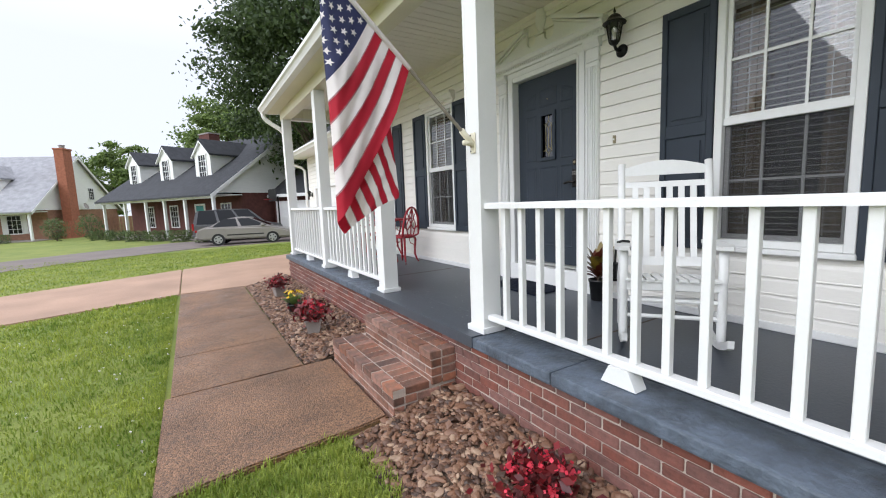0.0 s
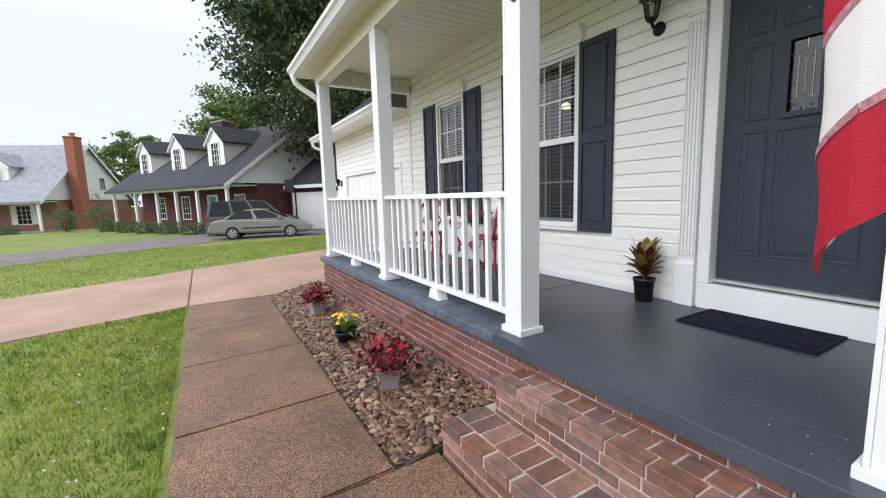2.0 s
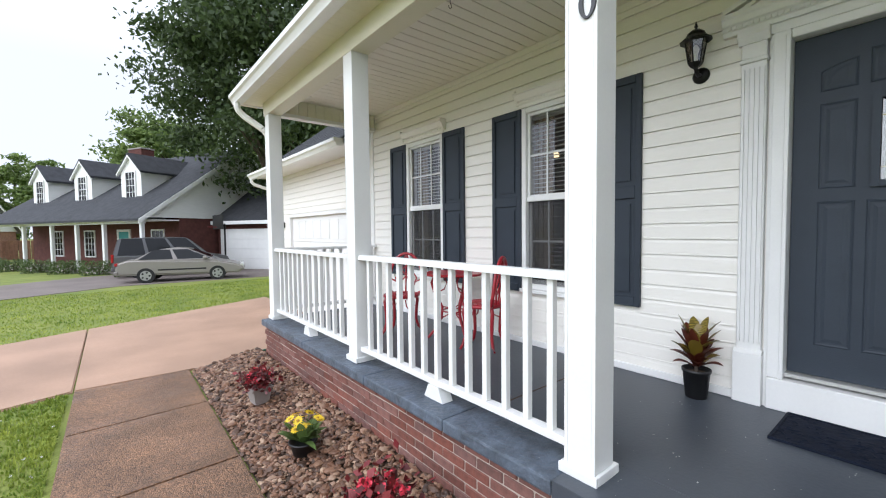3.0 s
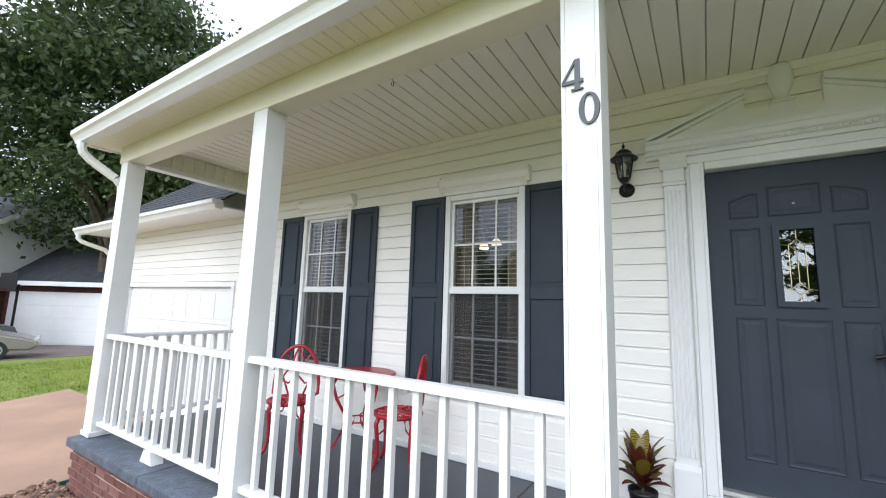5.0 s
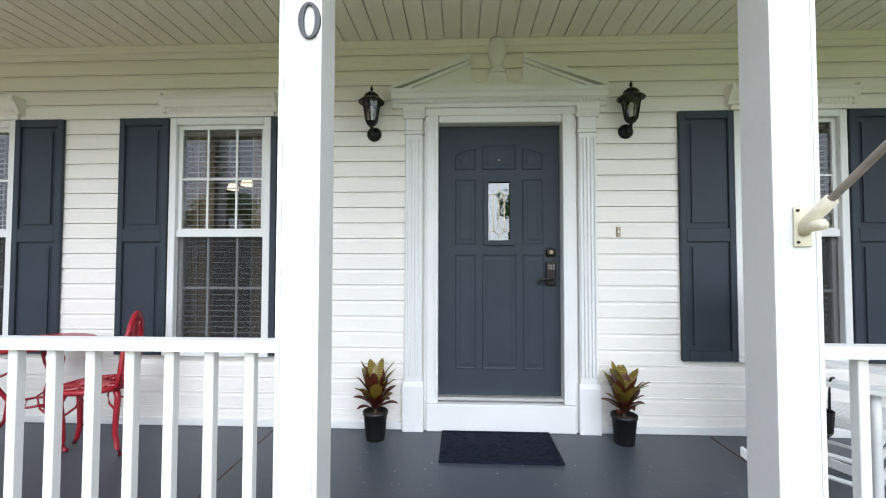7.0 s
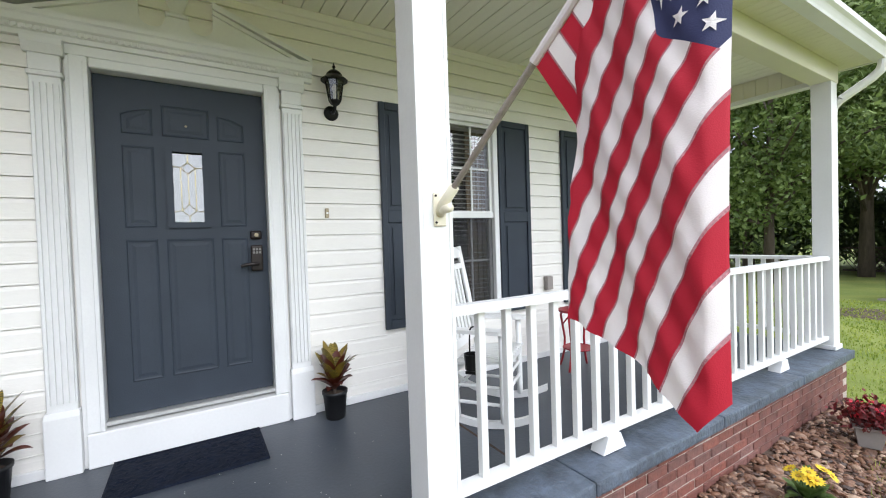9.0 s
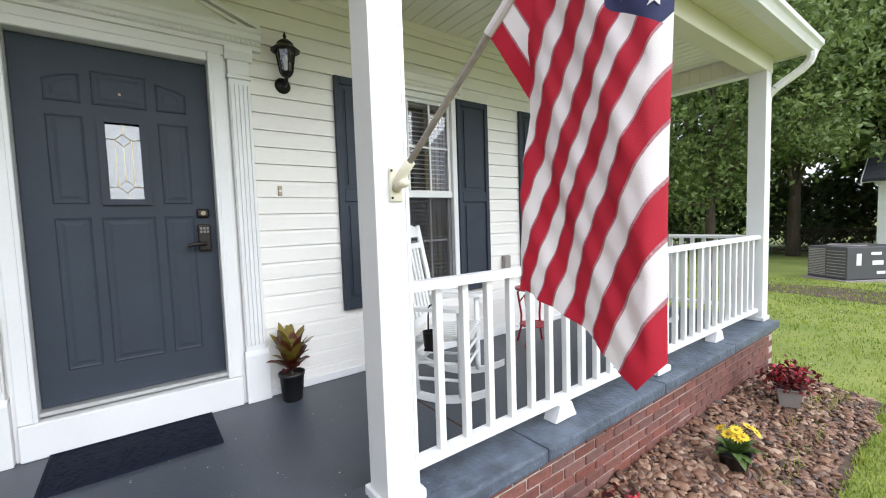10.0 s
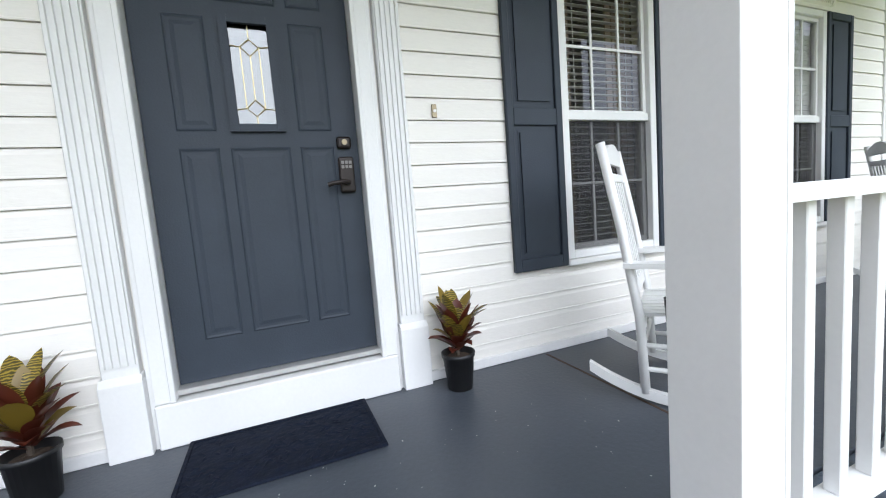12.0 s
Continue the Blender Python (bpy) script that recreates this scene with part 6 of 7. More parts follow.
def shrub(x, y, r, h, seed, label, name="shrub", count=900, size=0.07, box=False):
    rng = np.random.default_rng(seed)
    s = thing_at(name, label, "shrub", x, y, ground_z(x, y))
    if box:
        pts = rng.uniform(-1, 1, (count, 3)) * np.array((r, r * 0.8, h / 2)) + np.array((0, 0, h / 2))
    else:
        d = rng.normal(size=(count, 3))
        d /= np.linalg.norm(d, axis=1)[:, None]
        pts = d * (rng.uniform(0.3, 1.0, (count, 1)) ** 0.5) * np.array((r, r, h / 2)) * rng.uniform(0.85, 1.15, (count, 1)) + np.array((0, 0, h * 0.52))
    v, f = leaves(rng, pts, size, 0.55)
    cloud("foliage", v, f, SHRUB, s)["kind"] = "stuff"
    for k in range(5):
        a = 2 * math.pi * k / 5
        part("stem", tube([(0, 0, -0.05), (r * 0.3 * math.cos(a), r * 0.3 * math.sin(a), h * 0.4), (r * 0.5 * math.cos(a), r * 0.5 * math.sin(a), h * 0.7)], 0.02, 5), BARK, s)
    return s


# ---- neighbouring houses ----
WALLBRICK = mat("dark_house_brick", (0.115, 0.040, 0.032), 0.9, vary=0.35, scale=5, bump=0.5, bump_scale=30)
CHIMBRICK = mat("orange_house_brick", (0.36, 0.13, 0.075), 0.9, vary=0.3, scale=5, bump=0.5, bump_scale=30)
TANBRICK = mat("tan_house_brick", (0.32, 0.17, 0.11), 0.9, vary=0.3, scale=5, bump=0.5, bump_scale=30)
TEAL = mat("teal_door_paint", (0.05, 0.30, 0.30), 0.5)
ROOFB = mat("charcoal_shingle", (0.045, 0.047, 0.055), 0.9, vary=0.4, scale=3, bump=0.8, bump_scale=25)
ROOFA = mat("grey_shingle", (0.33, 0.33, 0.35), 0.9, vary=0.3, scale=2.5, bump=0.8, bump_scale=25)
DARKGLASS = mat("dark_window", (0.012, 0.013, 0.015), 0.06, spec=0.4)
HOUSEWHITE = mat("house_white_siding", (0.78, 0.78, 0.76), 0.55, vary=0.06, scale=2, stretch=(1, 1, 6), bump=0.4, bump_scale=10)


def far_window(parent, x, y, z, w, h, axis="y", arch=False, shutters=None):
    """A window on a wall that faces local +y (or -x): frame, panes and bars."""
    def bx(u0, u1, d0, d1, z0, z1):
        return (x + u0, x + u1, y + d0, y + d1, z + z0, z + z1) if axis == "y" else (x - d1, x - d0, y + u0, y + u1, z + z0, z + z1)
    f = part("window", boxes(bx(-w / 2 - 0.08, -w / 2, 0, 0.06, -0.08, h + 0.08), bx(w / 2, w / 2 + 0.08, 0, 0.06, -0.08, h + 0.08), bx(-w / 2, w / 2, 0, 0.058, h, h + 0.08), bx(-w / 2, w / 2, 0, 0.07, -0.08, 0)), WHITE, parent)
    part("pane", boxes(bx(-w / 2, w / 2, 0.002, 0.02, 0, h)), DARKGLASS, f)
    for k in (1, 2):
        part("bar", boxes(bx(-w / 2 + w * k / 3 - 0.015, -w / 2 + w * k / 3 + 0.015, 0.021, 0.035, 0, h)), WHITE, f)
    for k in (1, 2, 3):
        part("bar", boxes(bx(-w / 2, w / 2, 0.021, 0.036, h * k / 4 - 0.015, h * k / 4 + 0.015)), WHITE, f)
    if arch:
        pts = [(w / 2 * math.cos(math.pi * k / 12), w / 2 * math.sin(math.pi * k / 12)) for k in range(13)]
        part("arch_pane", prism([(x + p[0], z + h + 0.08 + p[1]) for p in pts], "y", y + 0.002, y + 0.03), DARKGLASS, f)
        for k in range(1, 6):
            a = math.pi * k / 6
            part("bar", tube([(x, y + 0.035, z + h + 0.08), (x + w / 2 * math.cos(a), y + 0.035, z + h + 0.08 + w / 2 * math.sin(a))], 0.018, 5), WHITE, f)
        part("arch_trim", tube([(x + (w / 2 + 0.04) * math.cos(math.pi * k / 12), y + 0.03, z + h + 0.08 + (w / 2 + 0.04) * math.sin(math.pi * k / 12)) for k in range(13)], 0.05, 6), WHITE, f)
    if shutters:
        for s in (-1, 1):
            part("shutter", boxes(bx(min(s * (w / 2 + 0.09), s * (w / 2 + 0.45)), max(s * (w / 2 + 0.09), s * (w / 2 + 0.45)), 0.002, 0.05, -0.05, h + 0.05), bevel=0.01), shutters, parent)


def house(name, label, x, y, z, turn, L, D, eave, ridge, porch, wall_mat, gable_mat, roof_mat, posts):
    """A storey-and-a-half house; its front lies along local x at local y = 0 and the rooms behind it, at negative y."""
    h = thing(name, label, "house", pose(x, y, z, 0, 0, turn))
    w0 = -porch
    part("wall", boxes((0.1, L - 0.1, -D, w0, 0, eave)), wall_mat, h, "brick ground-floor wall")
    half = D / 2
    for xa in (0.0, L - 0.12):
        part("gable", prism([(-D, eave), (0.0, eave), (-half, ridge - 0.12)], "x", xa, xa + 0.12), gable_mat, h, "white sided gable")
    part("porch_floor", boxes((0, L, w0, 0.1, -0.2, 0.12)), POTGREY, h)
    part("porch_ceiling", boxes((0.05, L - 0.05, w0 + 0.01, 0.15, eave - 0.16, eave - 0.1)), HOUSEWHITE, h)
    part("porch_beam", boxes((0, L, -0.1, 0.1, eave - 0.32, eave - 0.165)), WHITE, h)
    part("eave_trim", boxes((-0.3, L + 0.3, 0.25, 0.4, eave - 0.22, eave - 0.08), bevel=0.02), WHITE, h)
    part("roof", prism([(0.42, eave - 0.08), (-half, ridge), (-D - 0.4, eave - 0.08), (-D - 0.4, eave - 0.2), (-half, ridge - 0.14), (0.42, eave - 0.2)], "x", -0.3, L + 0.3), roof_mat, h, "dark shingle roof")
    for xa in (-0.34, L + 0.302):
        part("rake_board", prism([(0.42, eave - 0.1), (-half, ridge - 0.02), (-D - 0.4, eave - 0.1), (-D - 0.4, eave - 0.34), (-half, ridge - 0.28), (0.42, eave - 0.34)], "x", xa, xa + 0.038), WHITE, h)
    for px in posts:
        pb = part("post", boxes((px - 0.09, px + 0.09, -0.09, 0.09, 0.12, eave - 0.32), bevel=0.02), WHITE, h)
    return h


def dormer(h, x, front, base, width, wall, peak, back, roof_mat, win):
    d = part("dormer", prism([(x - width / 2, base), (x + width / 2, base), (x + width / 2, wall), (x, peak - 0.1), (x - width / 2, wall)], "y", back, front), HOUSEWHITE, h, "white sided roof dormer")
    for s in (-1, 1):
        part("dormer_roof", prism([(x, peak - 0.05), (x, peak + 0.07), (x + s * (width / 2 + 0.22), wall - 0.06), (x + s * (width / 2 + 0.22), wall - 0.18)], "y", back, front + 0.16), roof_mat, d)
        part("dormer_trim", prism([(x, peak - 0.17), (x, peak - 0.02), (x + s * (width / 2 + 0.2), wall - 0.12), (x + s * (width / 2 + 0.2), wall - 0.26)], "y", front + 0.01, front + 0.158), WHITE, d)
    far_window(h, x, front + 0.004, base + 0.25, *win)
    return d


hb = house("house", "red brick house with white dormers and a charcoal shingle roof", 1.75, 28.95, -0.35, 117.8, 15.6, 11.9, 2.98, 7.45, 1.9, WALLBRICK, HOUSEWHITE, ROOFB, (0.15, 3.4, 6.0, 8.6, 11.8, 15.4))
for xd in (3.5, 8.3, 13.2):
    dormer(hb, xd, -1.5, 3.9, 1.85, 5.75, 6.7, -5.5, ROOFB, (0.8, 1.5))
for xd in (1.9, 8.6, 12.2):
    far_window(hb, xd, -1.898, 0.75, 1.0, 1.55)
part("front_door", boxes((4.6, 5.55, -1.9, -1.86, 0.12, 2.25), bevel=0.01), TEAL, hb, "teal front door")
part("door_trim", boxes((4.42, 4.58, -1.9, -1.85, 0.12, 2.4), (5.57, 5.73, -1.9, -1.85, 0.12, 2.4), (4.59, 5.56, -1.9, -1.851, 2.26, 2.4)), WHITE, hb)
chb = part("chimney", boxes((9.5, 11.0, -6.6, -5.7, 5.5, 8.3)), WALLBRICK, hb, "red brick chimney")
part("chimney_cap", boxes((9.45, 11.05, -6.65, -5.65, 8.31, 8.4)), POTGREY, chb)
# its garage wing
part("garage_wall", boxes((-6.9, -0.02, -11.0, -4.2, -0.1, 2.9)), WALLBRICK, hb, "red brick garage wall")
part("garage_roof", prism([(-3.8, 2.85), (-7.6, 5.6), (-11.4, 2.85), (-11.4, 2.7), (-7.6, 5.45), (-3.8, 2.7)], "x", -7.2, -0.02), ROOFB, hb)
part("garage_fascia", boxes((-7.2, -0.03, -3.82, -3.7, 2.62, 2.82)), WHITE, hb)
gd = part("garage_door", boxes((-6.2, -0.3, -4.2, -4.14, -0.1, 2.36)), WHITE, hb, "white garage door")
for r in range(4):
    part("door_section", boxes((-6.18, -0.32, -4.139, -4.12, 0.08 + r * 0.565, 0.64 + r * 0.565), bevel=0.01), WHITE, gd)

ha = house("house", "long house with brick walls, an arched dormer and a grey roof", -10.7, 46.7, -0.5, 159.5, 21.0, 12.4, 2.62, 7.7, 1.9, TANBRICK, HOUSEWHITE, ROOFA, (0.2, 4.4, 8.4, 11.6, 15.5, 20.0))
dormer(ha, 4.3, -1.9, 3.4, 2.1, 5.55, 6.6, -5.6, ROOFA, (0.95, 1.5))
dormer(ha, 9.4, -1.6, 3.3, 3.6, 5.35, 7.35, -5.9, ROOFA, (1.7, 1.35, "y", True))
dormer(ha, 14.5, -1.9, 3.4, 1.9, 5.45, 6.5, -5.6, ROOFA, (0.8, 1.25))
for xd in (2.6, 6.2, 13.6, 17.6):
    far_window(ha, xd, -1.898, 0.7, 1.0, 1.5, "y", False, HOUSEWHITE)
part("front_door", boxes((9.6, 10.7, -1.9, -1.86, 0.12, 2.2), bevel=0.01), WHITE, ha, "white front door")
cha = part("chimney", boxes((-1.05, -0.34, -4.1, -3.0, -0.1, 7.9), (-1.0501, -0.34, -4.5, -2.6, -0.1, 1.6)), CHIMBRICK, ha, "tall orange brick chimney")
part("chimney_cap", boxes((-1.12, -0.3, -4.15, -2.95, 7.91, 8.05)), CHIMBRICK, cha)
part("flue", lathe([(0.2, 8.05), (0.2, 8.3), (0.26, 8.31), (0.26, 8.36)], 10, (-0.7, -3.55, 0)), POTGREY, cha)
far_window(ha, -0.002, -8.0, 3.6, 0.8, 1.1, "x")
dish = part("satellite_dish", lathe([(0.02, 0), (0.2, 0.03), (0.32, 0.09), (0.33, 0.1), (0.2, 0.045)], 14), POTGREY, ha, "grey satellite dish")
dish.matrix_local = pose(-0.4, -6.2, 2.9, 0, -70, 0)
for i in range(6):
    t = i / 5
    shrub(2.0 - 7.0 * t - 0.95 + 0.2, 29.6 + 13.2 * t - 0.6, 0.75, 0.75, 60 + i, "low clipped green hedge before the brick house", "hedge", 900, 0.06, True)
shrub(-6.6, 43.6, 1.0, 2.1, 71, "rounded green shrub on the lawn by the house")
shrub(-9.0, 44.9, 0.9, 1.9, 72, "rounded green shrub on the lawn by the house")
for i in range(5):
    shrub(-12.6 - 2.0 * i, 46.0 + 0.75 * i, 0.6, 0.7, 73 + i, "low clipped green hedge before the long house", "hedge", 600, 0.06, True)
fence = thing("wooden_fence", "tan wooden fence between the two houses", "fence")
for i in range(26):
    fx, fy = -8.5 + 0.26 * i, 56.0 + 0.1 * i
    part("board", boxes((fx, fx + 0.24, fy, fy + 0.03, ground_z(0, fy), 1.3)), TANBRICK, fence)


# ---- cars ----
CARGREY = mat("silver_beige_car_paint", (0.30, 0.275, 0.26), 0.28, 0.45, vary=0.05)
VANGREY = mat("grey_van_paint", (0.15, 0.15, 0.155), 0.28, 0.5, vary=0.05)
TYRE = mat("tyre", (0.015, 0.015, 0.016), 0.85)
RIM = mat("alloy_rim", (0.45, 0.45, 0.46), 0.35, 0.8)
TAIL = mat("tail_lamp", (0.35, 0.01, 0.012), 0.25)
HEADL = mat("head_lamp", (0.6, 0.6, 0.58), 0.15, 0.2)


def car(label, x, y, z, turn, paint, body, cabin, wheels, width, name="car"):
    """body and cabin: side outlines in x and z, the front at +x."""
    c = thing(name, label, "car", pose(x, y, z, 0, 0, turn))
    half = width / 2
    bm = prism(body, "y", -half, half)
    bmesh.ops.bevel(bm, geom=[e for e in bm.edges if abs(e.verts[0].co.y - e.verts[1].co.y) < 1e-5], offset=0.07, segments=3, affect="EDGES")
    part("body", bm, paint, c, smooth=False)
    bm = prism(cabin, "y", -half + 0.06, half - 0.06)
    top = max(p[1] for p in cabin)
    for v in bm.verts:
        v.co.y *= 1 - 0.16 * (v.co.z - cabin[0][1]) / (top - cabin[0][1])
    bmesh.ops.bevel(bm, geom=bm.edges[:], offset=0.04, segments=2, affect="EDGES")
    part("cabin", bm, paint, c)
    # side glass, one pane a door
    lo, hi = cabin[0][1] + 0.04, top - 0.07
    xb0, xt0, xt1, xb1 = cabin[0][0], cabin[1][0], cabin[-2][0], cabin[-1][0]
    n = 2 if name == "car" else 3
    for s in (-1, 1):
        def side(zz):
            return s * ((half - 0.06) * (1 - 0.16 * (zz - cabin[0][1]) / (top - cabin[0][1])) + 0.004)
        for k in range(n):
            f0, f1 = (k + 0.06) / n, (k + 0.94) / n
            q = []
            for f, zz in ((f0, lo), (f1, lo), (f1, hi), (f0, hi)):
                e = (zz - cabin[0][1]) / (top - cabin[0][1])
                a, b = xb0 + (xt0 - xb0) * e + 0.1, xb1 + (xt1 - xb1) * e - 0.1
                q.append((a + (b - a) * f, side(zz), zz))
            bm = bmesh.new()
            bm.faces.new([bm.verts.new(p) for p in q])
            ext = bmesh.ops.extrude_face_region(bm, geom=bm.faces[:])
            bmesh.ops.translate(bm, vec=(0, s * 0.006, 0), verts=[v for v in ext["geom"] if isinstance(v, bmesh.types.BMVert)])
            bmesh.ops.recalc_face_normals(bm, faces=bm.faces)
            part("side_window", bm, DARKGLASS, c)
    for nm, (xa, za), (xc, zc), s in (("rear_window", cabin[0], cabin[1], -1), ("windscreen", cabin[-1], cabin[-2], 1)):
        w0, w1 = half - 0.18, half - 0.3
        bm = bmesh.new()
        d = Vector((s * 0.012, 0, 0.006))
        pts = [Vector((xa + (xc - xa) * 0.1, -w0, za + (zc - za) * 0.1)), Vector((xa + (xc - xa) * 0.1, w0, za + (zc - za) * 0.1)), Vector((xa + (xc - xa) * 0.88, w1, za + (zc - za) * 0.88)), Vector((xa + (xc - xa) * 0.88, -w1, za + (zc - za) * 0.88))]
        bm.faces.new([bm.verts.new(p + d) for p in pts])
        part(nm, bm, DARKGLASS, c)
    for wx in wheels:
        for s in (-1, 1):
            w = part("wheel", tube([(wx, s * (half - 0.2), 0.31), (wx, s * (half - 0.17), 0.31), (wx, s * (half + 0.0), 0.31), (wx, s * (half + 0.012), 0.31)], 0.31, 24), TYRE, c, "black tyre")
            part("rim", tube([(wx, s * (half + 0.0), 0.31), (wx, s * (half + 0.018), 0.31)], 0.20, 20), RIM, w)
            for k in range(5):
                a = 2 * math.pi * k / 5
                part("rim_hole", tube([(wx + 0.13 * math.cos(a), s * (half + 0.012), 0.31 + 0.13 * math.sin(a)), (wx + 0.13 * math.cos(a), s * (half + 0.021), 0.31 + 0.13 * math.sin(a))], 0.04, 8), TYRE, w)
    rear, front = min(p[0] for p in body), max(p[0] for p in body)
    for s in (-1, 1):
        if name == "car":
            part("tail_light", boxes((rear + 0.0, rear + 0.10, s * half * 0.72 - 0.2, s * half * 0.72 + 0.2, 0.72, 0.84), bevel=0.02), TAIL, c, "red tail light")
        else:
            part("tail_light", boxes((rear - 0.01, rear + 0.10, s * (half - 0.14) - 0.1, s * (half - 0.14) + 0.1, 0.75, 1.15), bevel=0.02), TAIL, c, "red tail light")
        part("headlight", boxes((front - 0.16, front - 0.02, s * half * 0.7 - 0.2, s * half * 0.7 + 0.2, 0.58, 0.70), bevel=0.02), HEADL, c, "clear headlight")
        part("mirror", boxes((xb1 - 0.55, xb1 - 0.38, s * (half + 0.02) - 0.07, s * (half + 0.02) + 0.07, lo - 0.02, lo + 0.10), bevel=0.02), paint, c)
        part("side_trim", boxes((wheels[0] + 0.42, wheels[1] - 0.42, min(s * half, s * (half + 0.012)), max(s * half, s * (half + 0.012)), 0.50, 0.56), bevel=0.004), TYRE, c)
    part("plate", boxes((rear - 0.014, rear - 0.002, -0.16, 0.16, 0.62, 0.74)), HEADL, c, "white licence plate")
    part("rear_bumper", boxes((rear - 0.03, rear + 0.12, -half + 0.02, half - 0.02, 0.36, 0.52), bevel=0.03), paint, c)
    return c


sedan_body = [(-2.22, 0.33), (2.1, 0.28), (2.32, 0.44), (2.26, 0.60), (1.9, 0.72), (1.2, 0.87), (-1.25, 0.97), (-1.95, 0.96), (-2.24, 0.84), (-2.34, 0.58)]
sedan_cabin = [(-1.8, 0.92), (-1.05, 1.33), (-0.4, 1.43), (0.15, 1.40), (1.3, 0.86)]
car("silver-beige sedan parked on the neighbouring driveway", 2.95, 24.25, -0.36 + 0.1, -14.6, CARGREY, sedan_body, sedan_cabin, (-1.3, 1.28), 1.74)
van_body = [(-2.4, 0.32), (2.4, 0.32), (2.45, 0.6), (2.3, 0.9), (1.35, 1.08), (-2.42, 1.1), (-2.46, 0.6)]
van_cabin = [(-2.42, 1.05), (-2.2, 1.86), (-0.5, 1.94), (0.55, 1.88), (1.45, 1.05)]
car("dark grey van parked behind the silver sedan", 2.9, 28.0, -0.42 + 0.1, -3, VANGREY, van_body, van_cabin, (-1.5, 1.5), 1.9, "van")
hoop = thing("basketball_hoop", "portable basketball hoop with a black backboard by the driveway", "basketball hoop", pose(5.15, 27.4, ground_z(0, 27.4), 0, 0, 10))
part("base", boxes((-0.4, 0.4, -0.5, 0.5, 0.03, 0.2), bevel=0.05), POTBLACK, hoop)
part("pole", tube([(0, 0, 0.15), (0, 0, 2.6)], 0.045, 10), BLACKM, hoop)
part("backboard", boxes((-0.35, -0.30, -0.65, 0.65, 2.3, 3.05), bevel=0.01), POTBLACK, hoop)
part("arm", tube([(0, 0, 2.5), (-0.3, 0, 2.6)], 0.04, 8), BLACKM, hoop)
part("rim", tube([(-0.6 + 0.22 * math.cos(2 * math.pi * k / 20), 0.22 * math.sin(2 * math.pi * k / 20), 2.42) for k in range(21)], 0.012, 6), RED, hoop)

# ---- beyond the far end of the porch ----
ac = thing("air_conditioner", "dark grey outdoor air-conditioning unit with pale stickers on the lawn", "air conditioner", pose(2.80, -12.95, ground_z(0, -12.95), 0, 0, -33))
part("slab", boxes((-0.65, 0.65, -1.0, 1.0, -0.05, 0.05)), POTGREY, ac)
ACM = mat("ac_grey", (0.075, 0.075, 0.08), 0.5, 0.3)
part("cabinet", boxes((-0.55, 0.55, -0.9, 0.9, 0.06, 0.95), bevel=0.02), ACM, ac)
for k in range(16):
    zz = 0.14 + k * 0.048
    part("louvre", boxes((0.02, 0.5, 0.901, 0.915, zz, zz + 0.026)), POTGREY, ac)
for k in range(9):
    part("grille_bar", boxes((-0.52, -0.02, 0.901, 0.912, 0.14 + k * 0.085, 0.16 + k * 0.085)), POTGREY, ac)
for yy, zz, w, h in ((0.55, 0.45, 0.14, 0.32), (0.05, 0.72, 0.3, 0.08), (0.0, 0.45, 0.32, 0.12), (-0.1, 0.2, 0.25, 0.08), (-0.55, 0.5, 0.2, 0.25)):
    part("sticker", boxes((-0.556, -0.551, yy - w / 2, yy + w / 2, zz, zz + h)), WHITE, ac, "white sticker")
part("fan_grille", tube([(0.4 * math.cos(2 * math.pi * k / 24), 0.3 + 0.4 * math.sin(2 * math.pi * k / 24), 0.965) for k in range(25)], 0.015, 6), POTGREY, ac)
side_house = house("house", "white sided house at the edge of the side lawn", -8.7, -19.9, -0.4, 0, 12.0, 8.0, 3.4, 6.4, 0.0, HOUSEWHITE, HOUSEWHITE, ROOFB, ())
far_window(side_house, 8.0, 0.004, 1.2, 0.9, 1.4)
lattice = thing("lattice_fence", "brown wooden lattice fence under the trees", "fence")
for i in range(22):
    for s in (-1, 1):
        part("lath", tube([(3.6 + i * 0.17, -24.4 + 0.008 * s, -0.3), (3.6 + i * 0.17 + s * 0.7, -24.4 + 0.008 * s, 0.75)], 0.016, 4), BARK, lattice)
part("top_rail", boxes((3.5, 7.6, -24.45, -24.35, 0.74, 0.82)), BARK, lattice)
part("bottom_rail", boxes((3.5, 7.6, -24.45, -24.35, -0.36, -0.28)), BARK, lattice)

splash = thing("splash_block", "green plastic splash block by the bed corner", "splash block", pose(2.16, YN + 0.22, 0.02, 0, 0, 92))
SPLASH = mat("green_plastic", (0.04, 0.12, 0.08), 0.5)
part("tray", boxes((-0.16, 0.16, -0.3, 0.3, 0.0, 0.02), bevel=0.005), SPLASH, splash)
for sx in (-0.15, 0.15):
    part("rim", boxes((sx - 0.012, sx + 0.012, -0.3, 0.3, 0.0201, 0.06), bevel=0.005), SPLASH, splash)
for hx, hy in ((2.5, 5.6), (2.5, 1.0)):
    hook = thing("ceiling_hook", "small dark metal cup hook in the porch ceiling", "hook", pose(hx, hy, CEIL))
    part("hook_wire", tube([(0, 0, 0.004), (0, 0, -0.02), (0.012, 0, -0.035), (0.012, 0, -0.055), (0, 0, -0.066), (-0.012, 0, -0.058), (-0.014, 0, -0.045)], 0.0028, 6), BRONZE, hook)
mud = bmesh.new()
pts = []
for k in range(28):
    a = 2 * math.pi * k / 28
    r = 1 + 0.25 * math.sin(3 * a + 1) + 0.12 * math.sin(7 * a)
    px, py = 3.2 + 3.2 * r * math.cos(a), -9.4 + 0.9 * r * math.sin(a)
    pts.append(mud.verts.new((px, py, ground_z(px, py) + 0.012)))
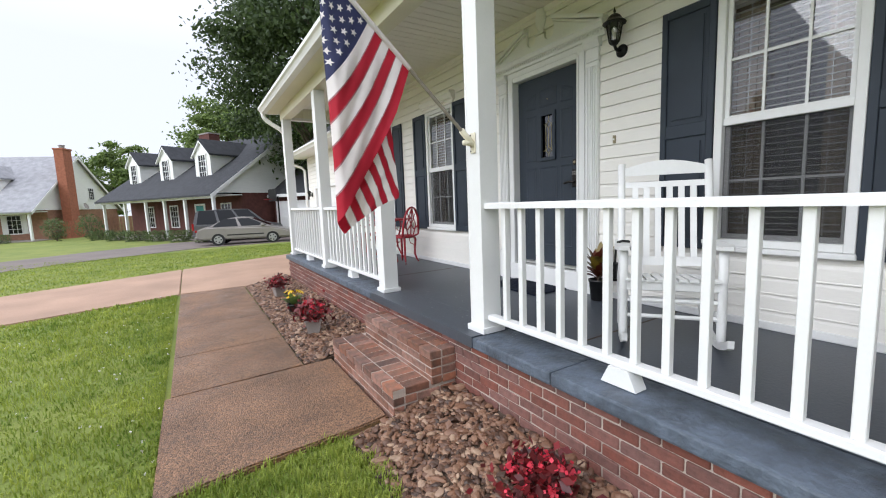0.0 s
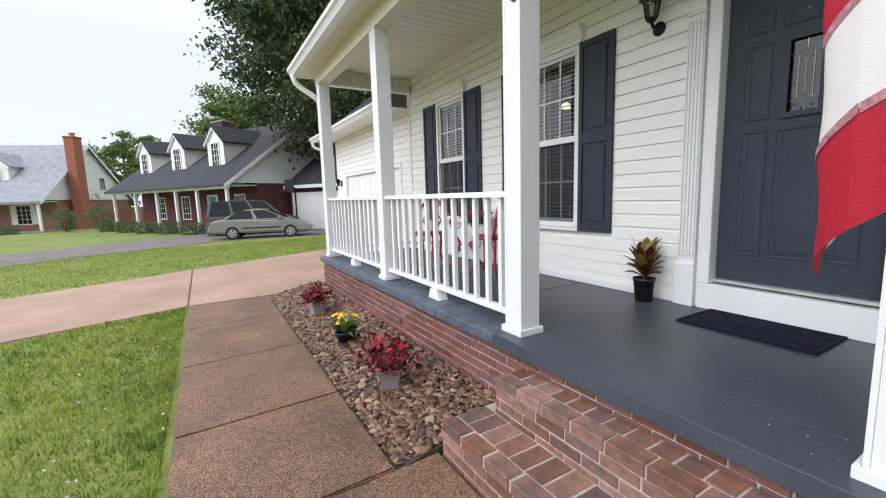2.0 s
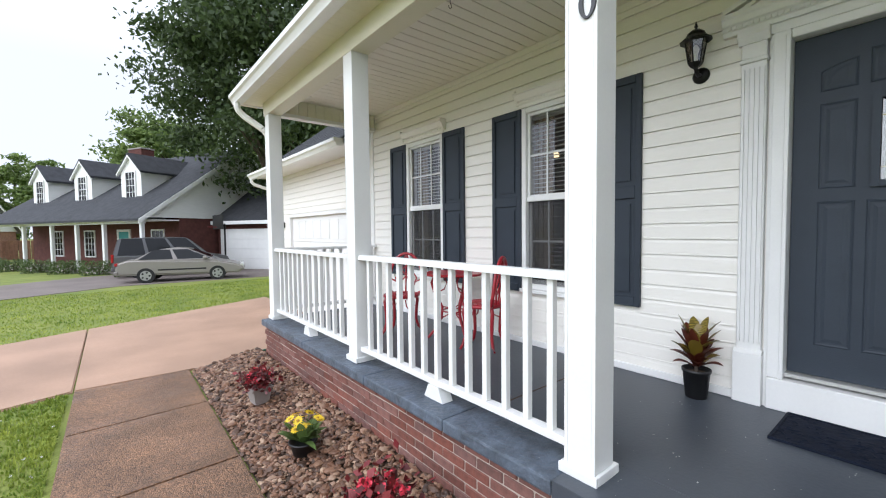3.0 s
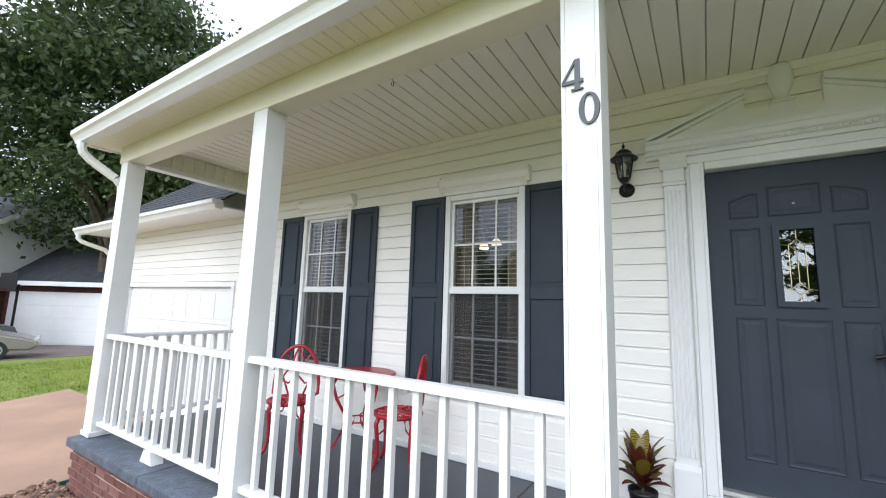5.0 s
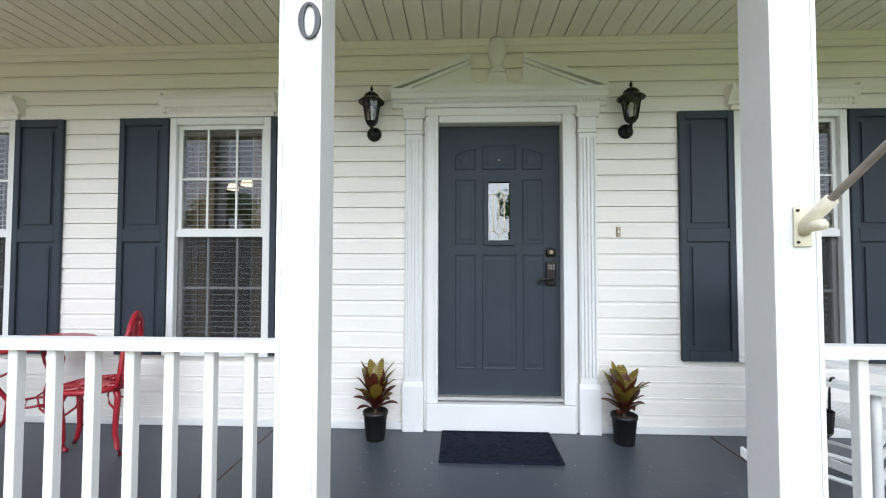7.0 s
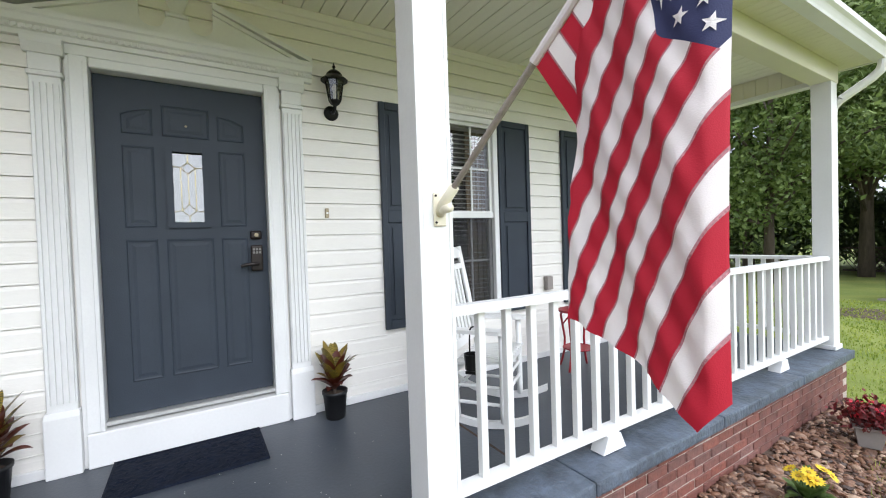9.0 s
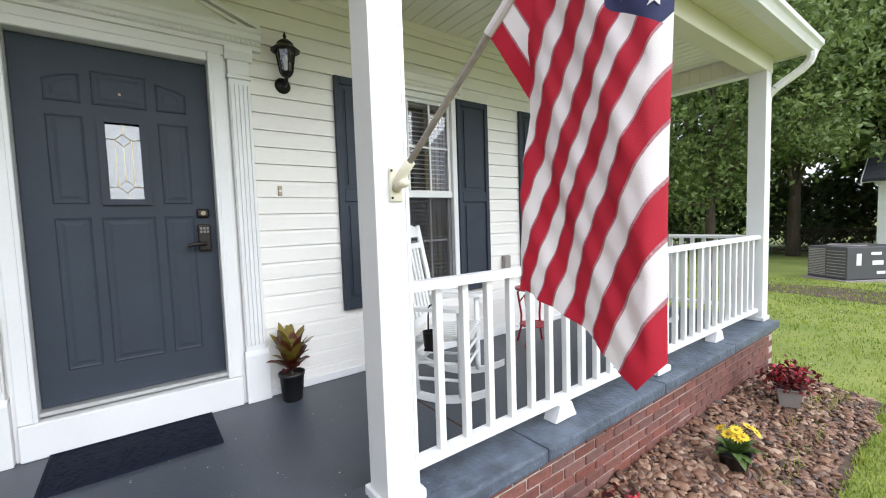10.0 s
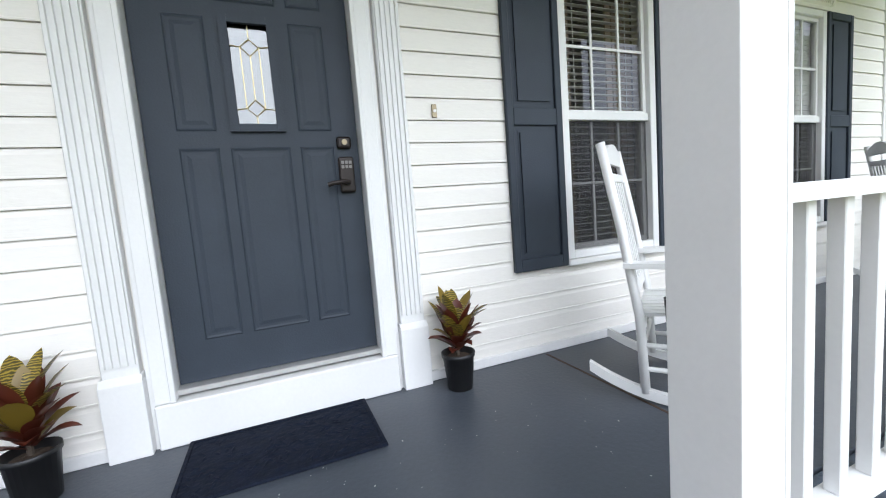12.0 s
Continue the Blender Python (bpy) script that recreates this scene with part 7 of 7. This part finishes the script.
mud.faces.new(pts)
bmesh.ops.triangulate(mud, faces=mud.faces)
tagged(part("bare_earth", mud, SOIL), "bare damp earth patch in the side lawn", "soil", kind="structure")
for i in range(15):
    shrub(-6.5 + 1.75 * i, -27.5 - 2.0 * math.sin(i * 1.7), 2.0, 4.6 + 1.2 * math.sin(i * 2.3), 90 + i, "dense dark undergrowth below the trees", "bush", 1900, 0.16)

# ---- brick foundation ----
foundation = thing("foundation_wall", "red brick porch foundation with pale mortar joints", "wall", kind="structure")
FX = 1.985
part("mortar_core", boxes((FX + 0.006, 2.28, YS + 0.03, YN - 0.03, -0.3, 0.514), (2.281, 5.0, YS + 0.03, YS + 0.2, -0.3, 0.514), (2.281, 5.0, YN - 0.2, YN - 0.03, -0.3, 0.514)), MORTAR, foundation)
fb = brick_mesh(0.095, 0.1965, 0.0592)
rest = bmesh.new()
for row in range(7):
    z = 0.514 - 0.0675 * (row + 0.5)
    yy = YS + 0.06 + (0.103 if row % 2 else 0.0)
    while yy < YN - 0.1:
        if -0.4 < yy < 8.2:
            if not (2.66 < yy < 3.81 and z < 0.40):
                lay(foundation, fb, FX + 0.045, yy + 0.1, z, 0, 0.0025)
        else:
            bm_box(rest, FX - 0.002, FX + 0.09, yy + 0.003, yy + 0.197, z - 0.0285, z + 0.0285)
        yy += 0.206
    xx = FX + (0.1 if row % 2 else 0.0)
    while xx < 4.8:
        for ye in (YS, YN - 0.09):
            bm_box(rest, xx + 0.003, xx + 0.197, ye + 0.025, ye + 0.065 if ye < 0 else ye + 0.066, z - 0.0285, z + 0.0285)
        xx += 0.206
bmesh.ops.recalc_face_normals(rest, faces=rest.faces)
part("far_bricks", rest, BRICK, foundation)["kind"] = "stuff"

# pale flecks on the porch floor by the steps
rng = np.random.default_rng(77)
c = np.stack((rng.uniform(2.0, 3.3, 150), rng.uniform(2.0, 4.4, 150), np.full(150, FL + 0.002)), 1)
v, f = leaves(rng, c, 0.0042, 0.7)
v[:, 2] = FL + 0.0015 + 0.002 * rng.random(len(v))
tagged(cloud("floor_flecks", v, f, CLOVER), "scattered pale flecks of dry debris on the porch floor", "debris", kind="stuff")
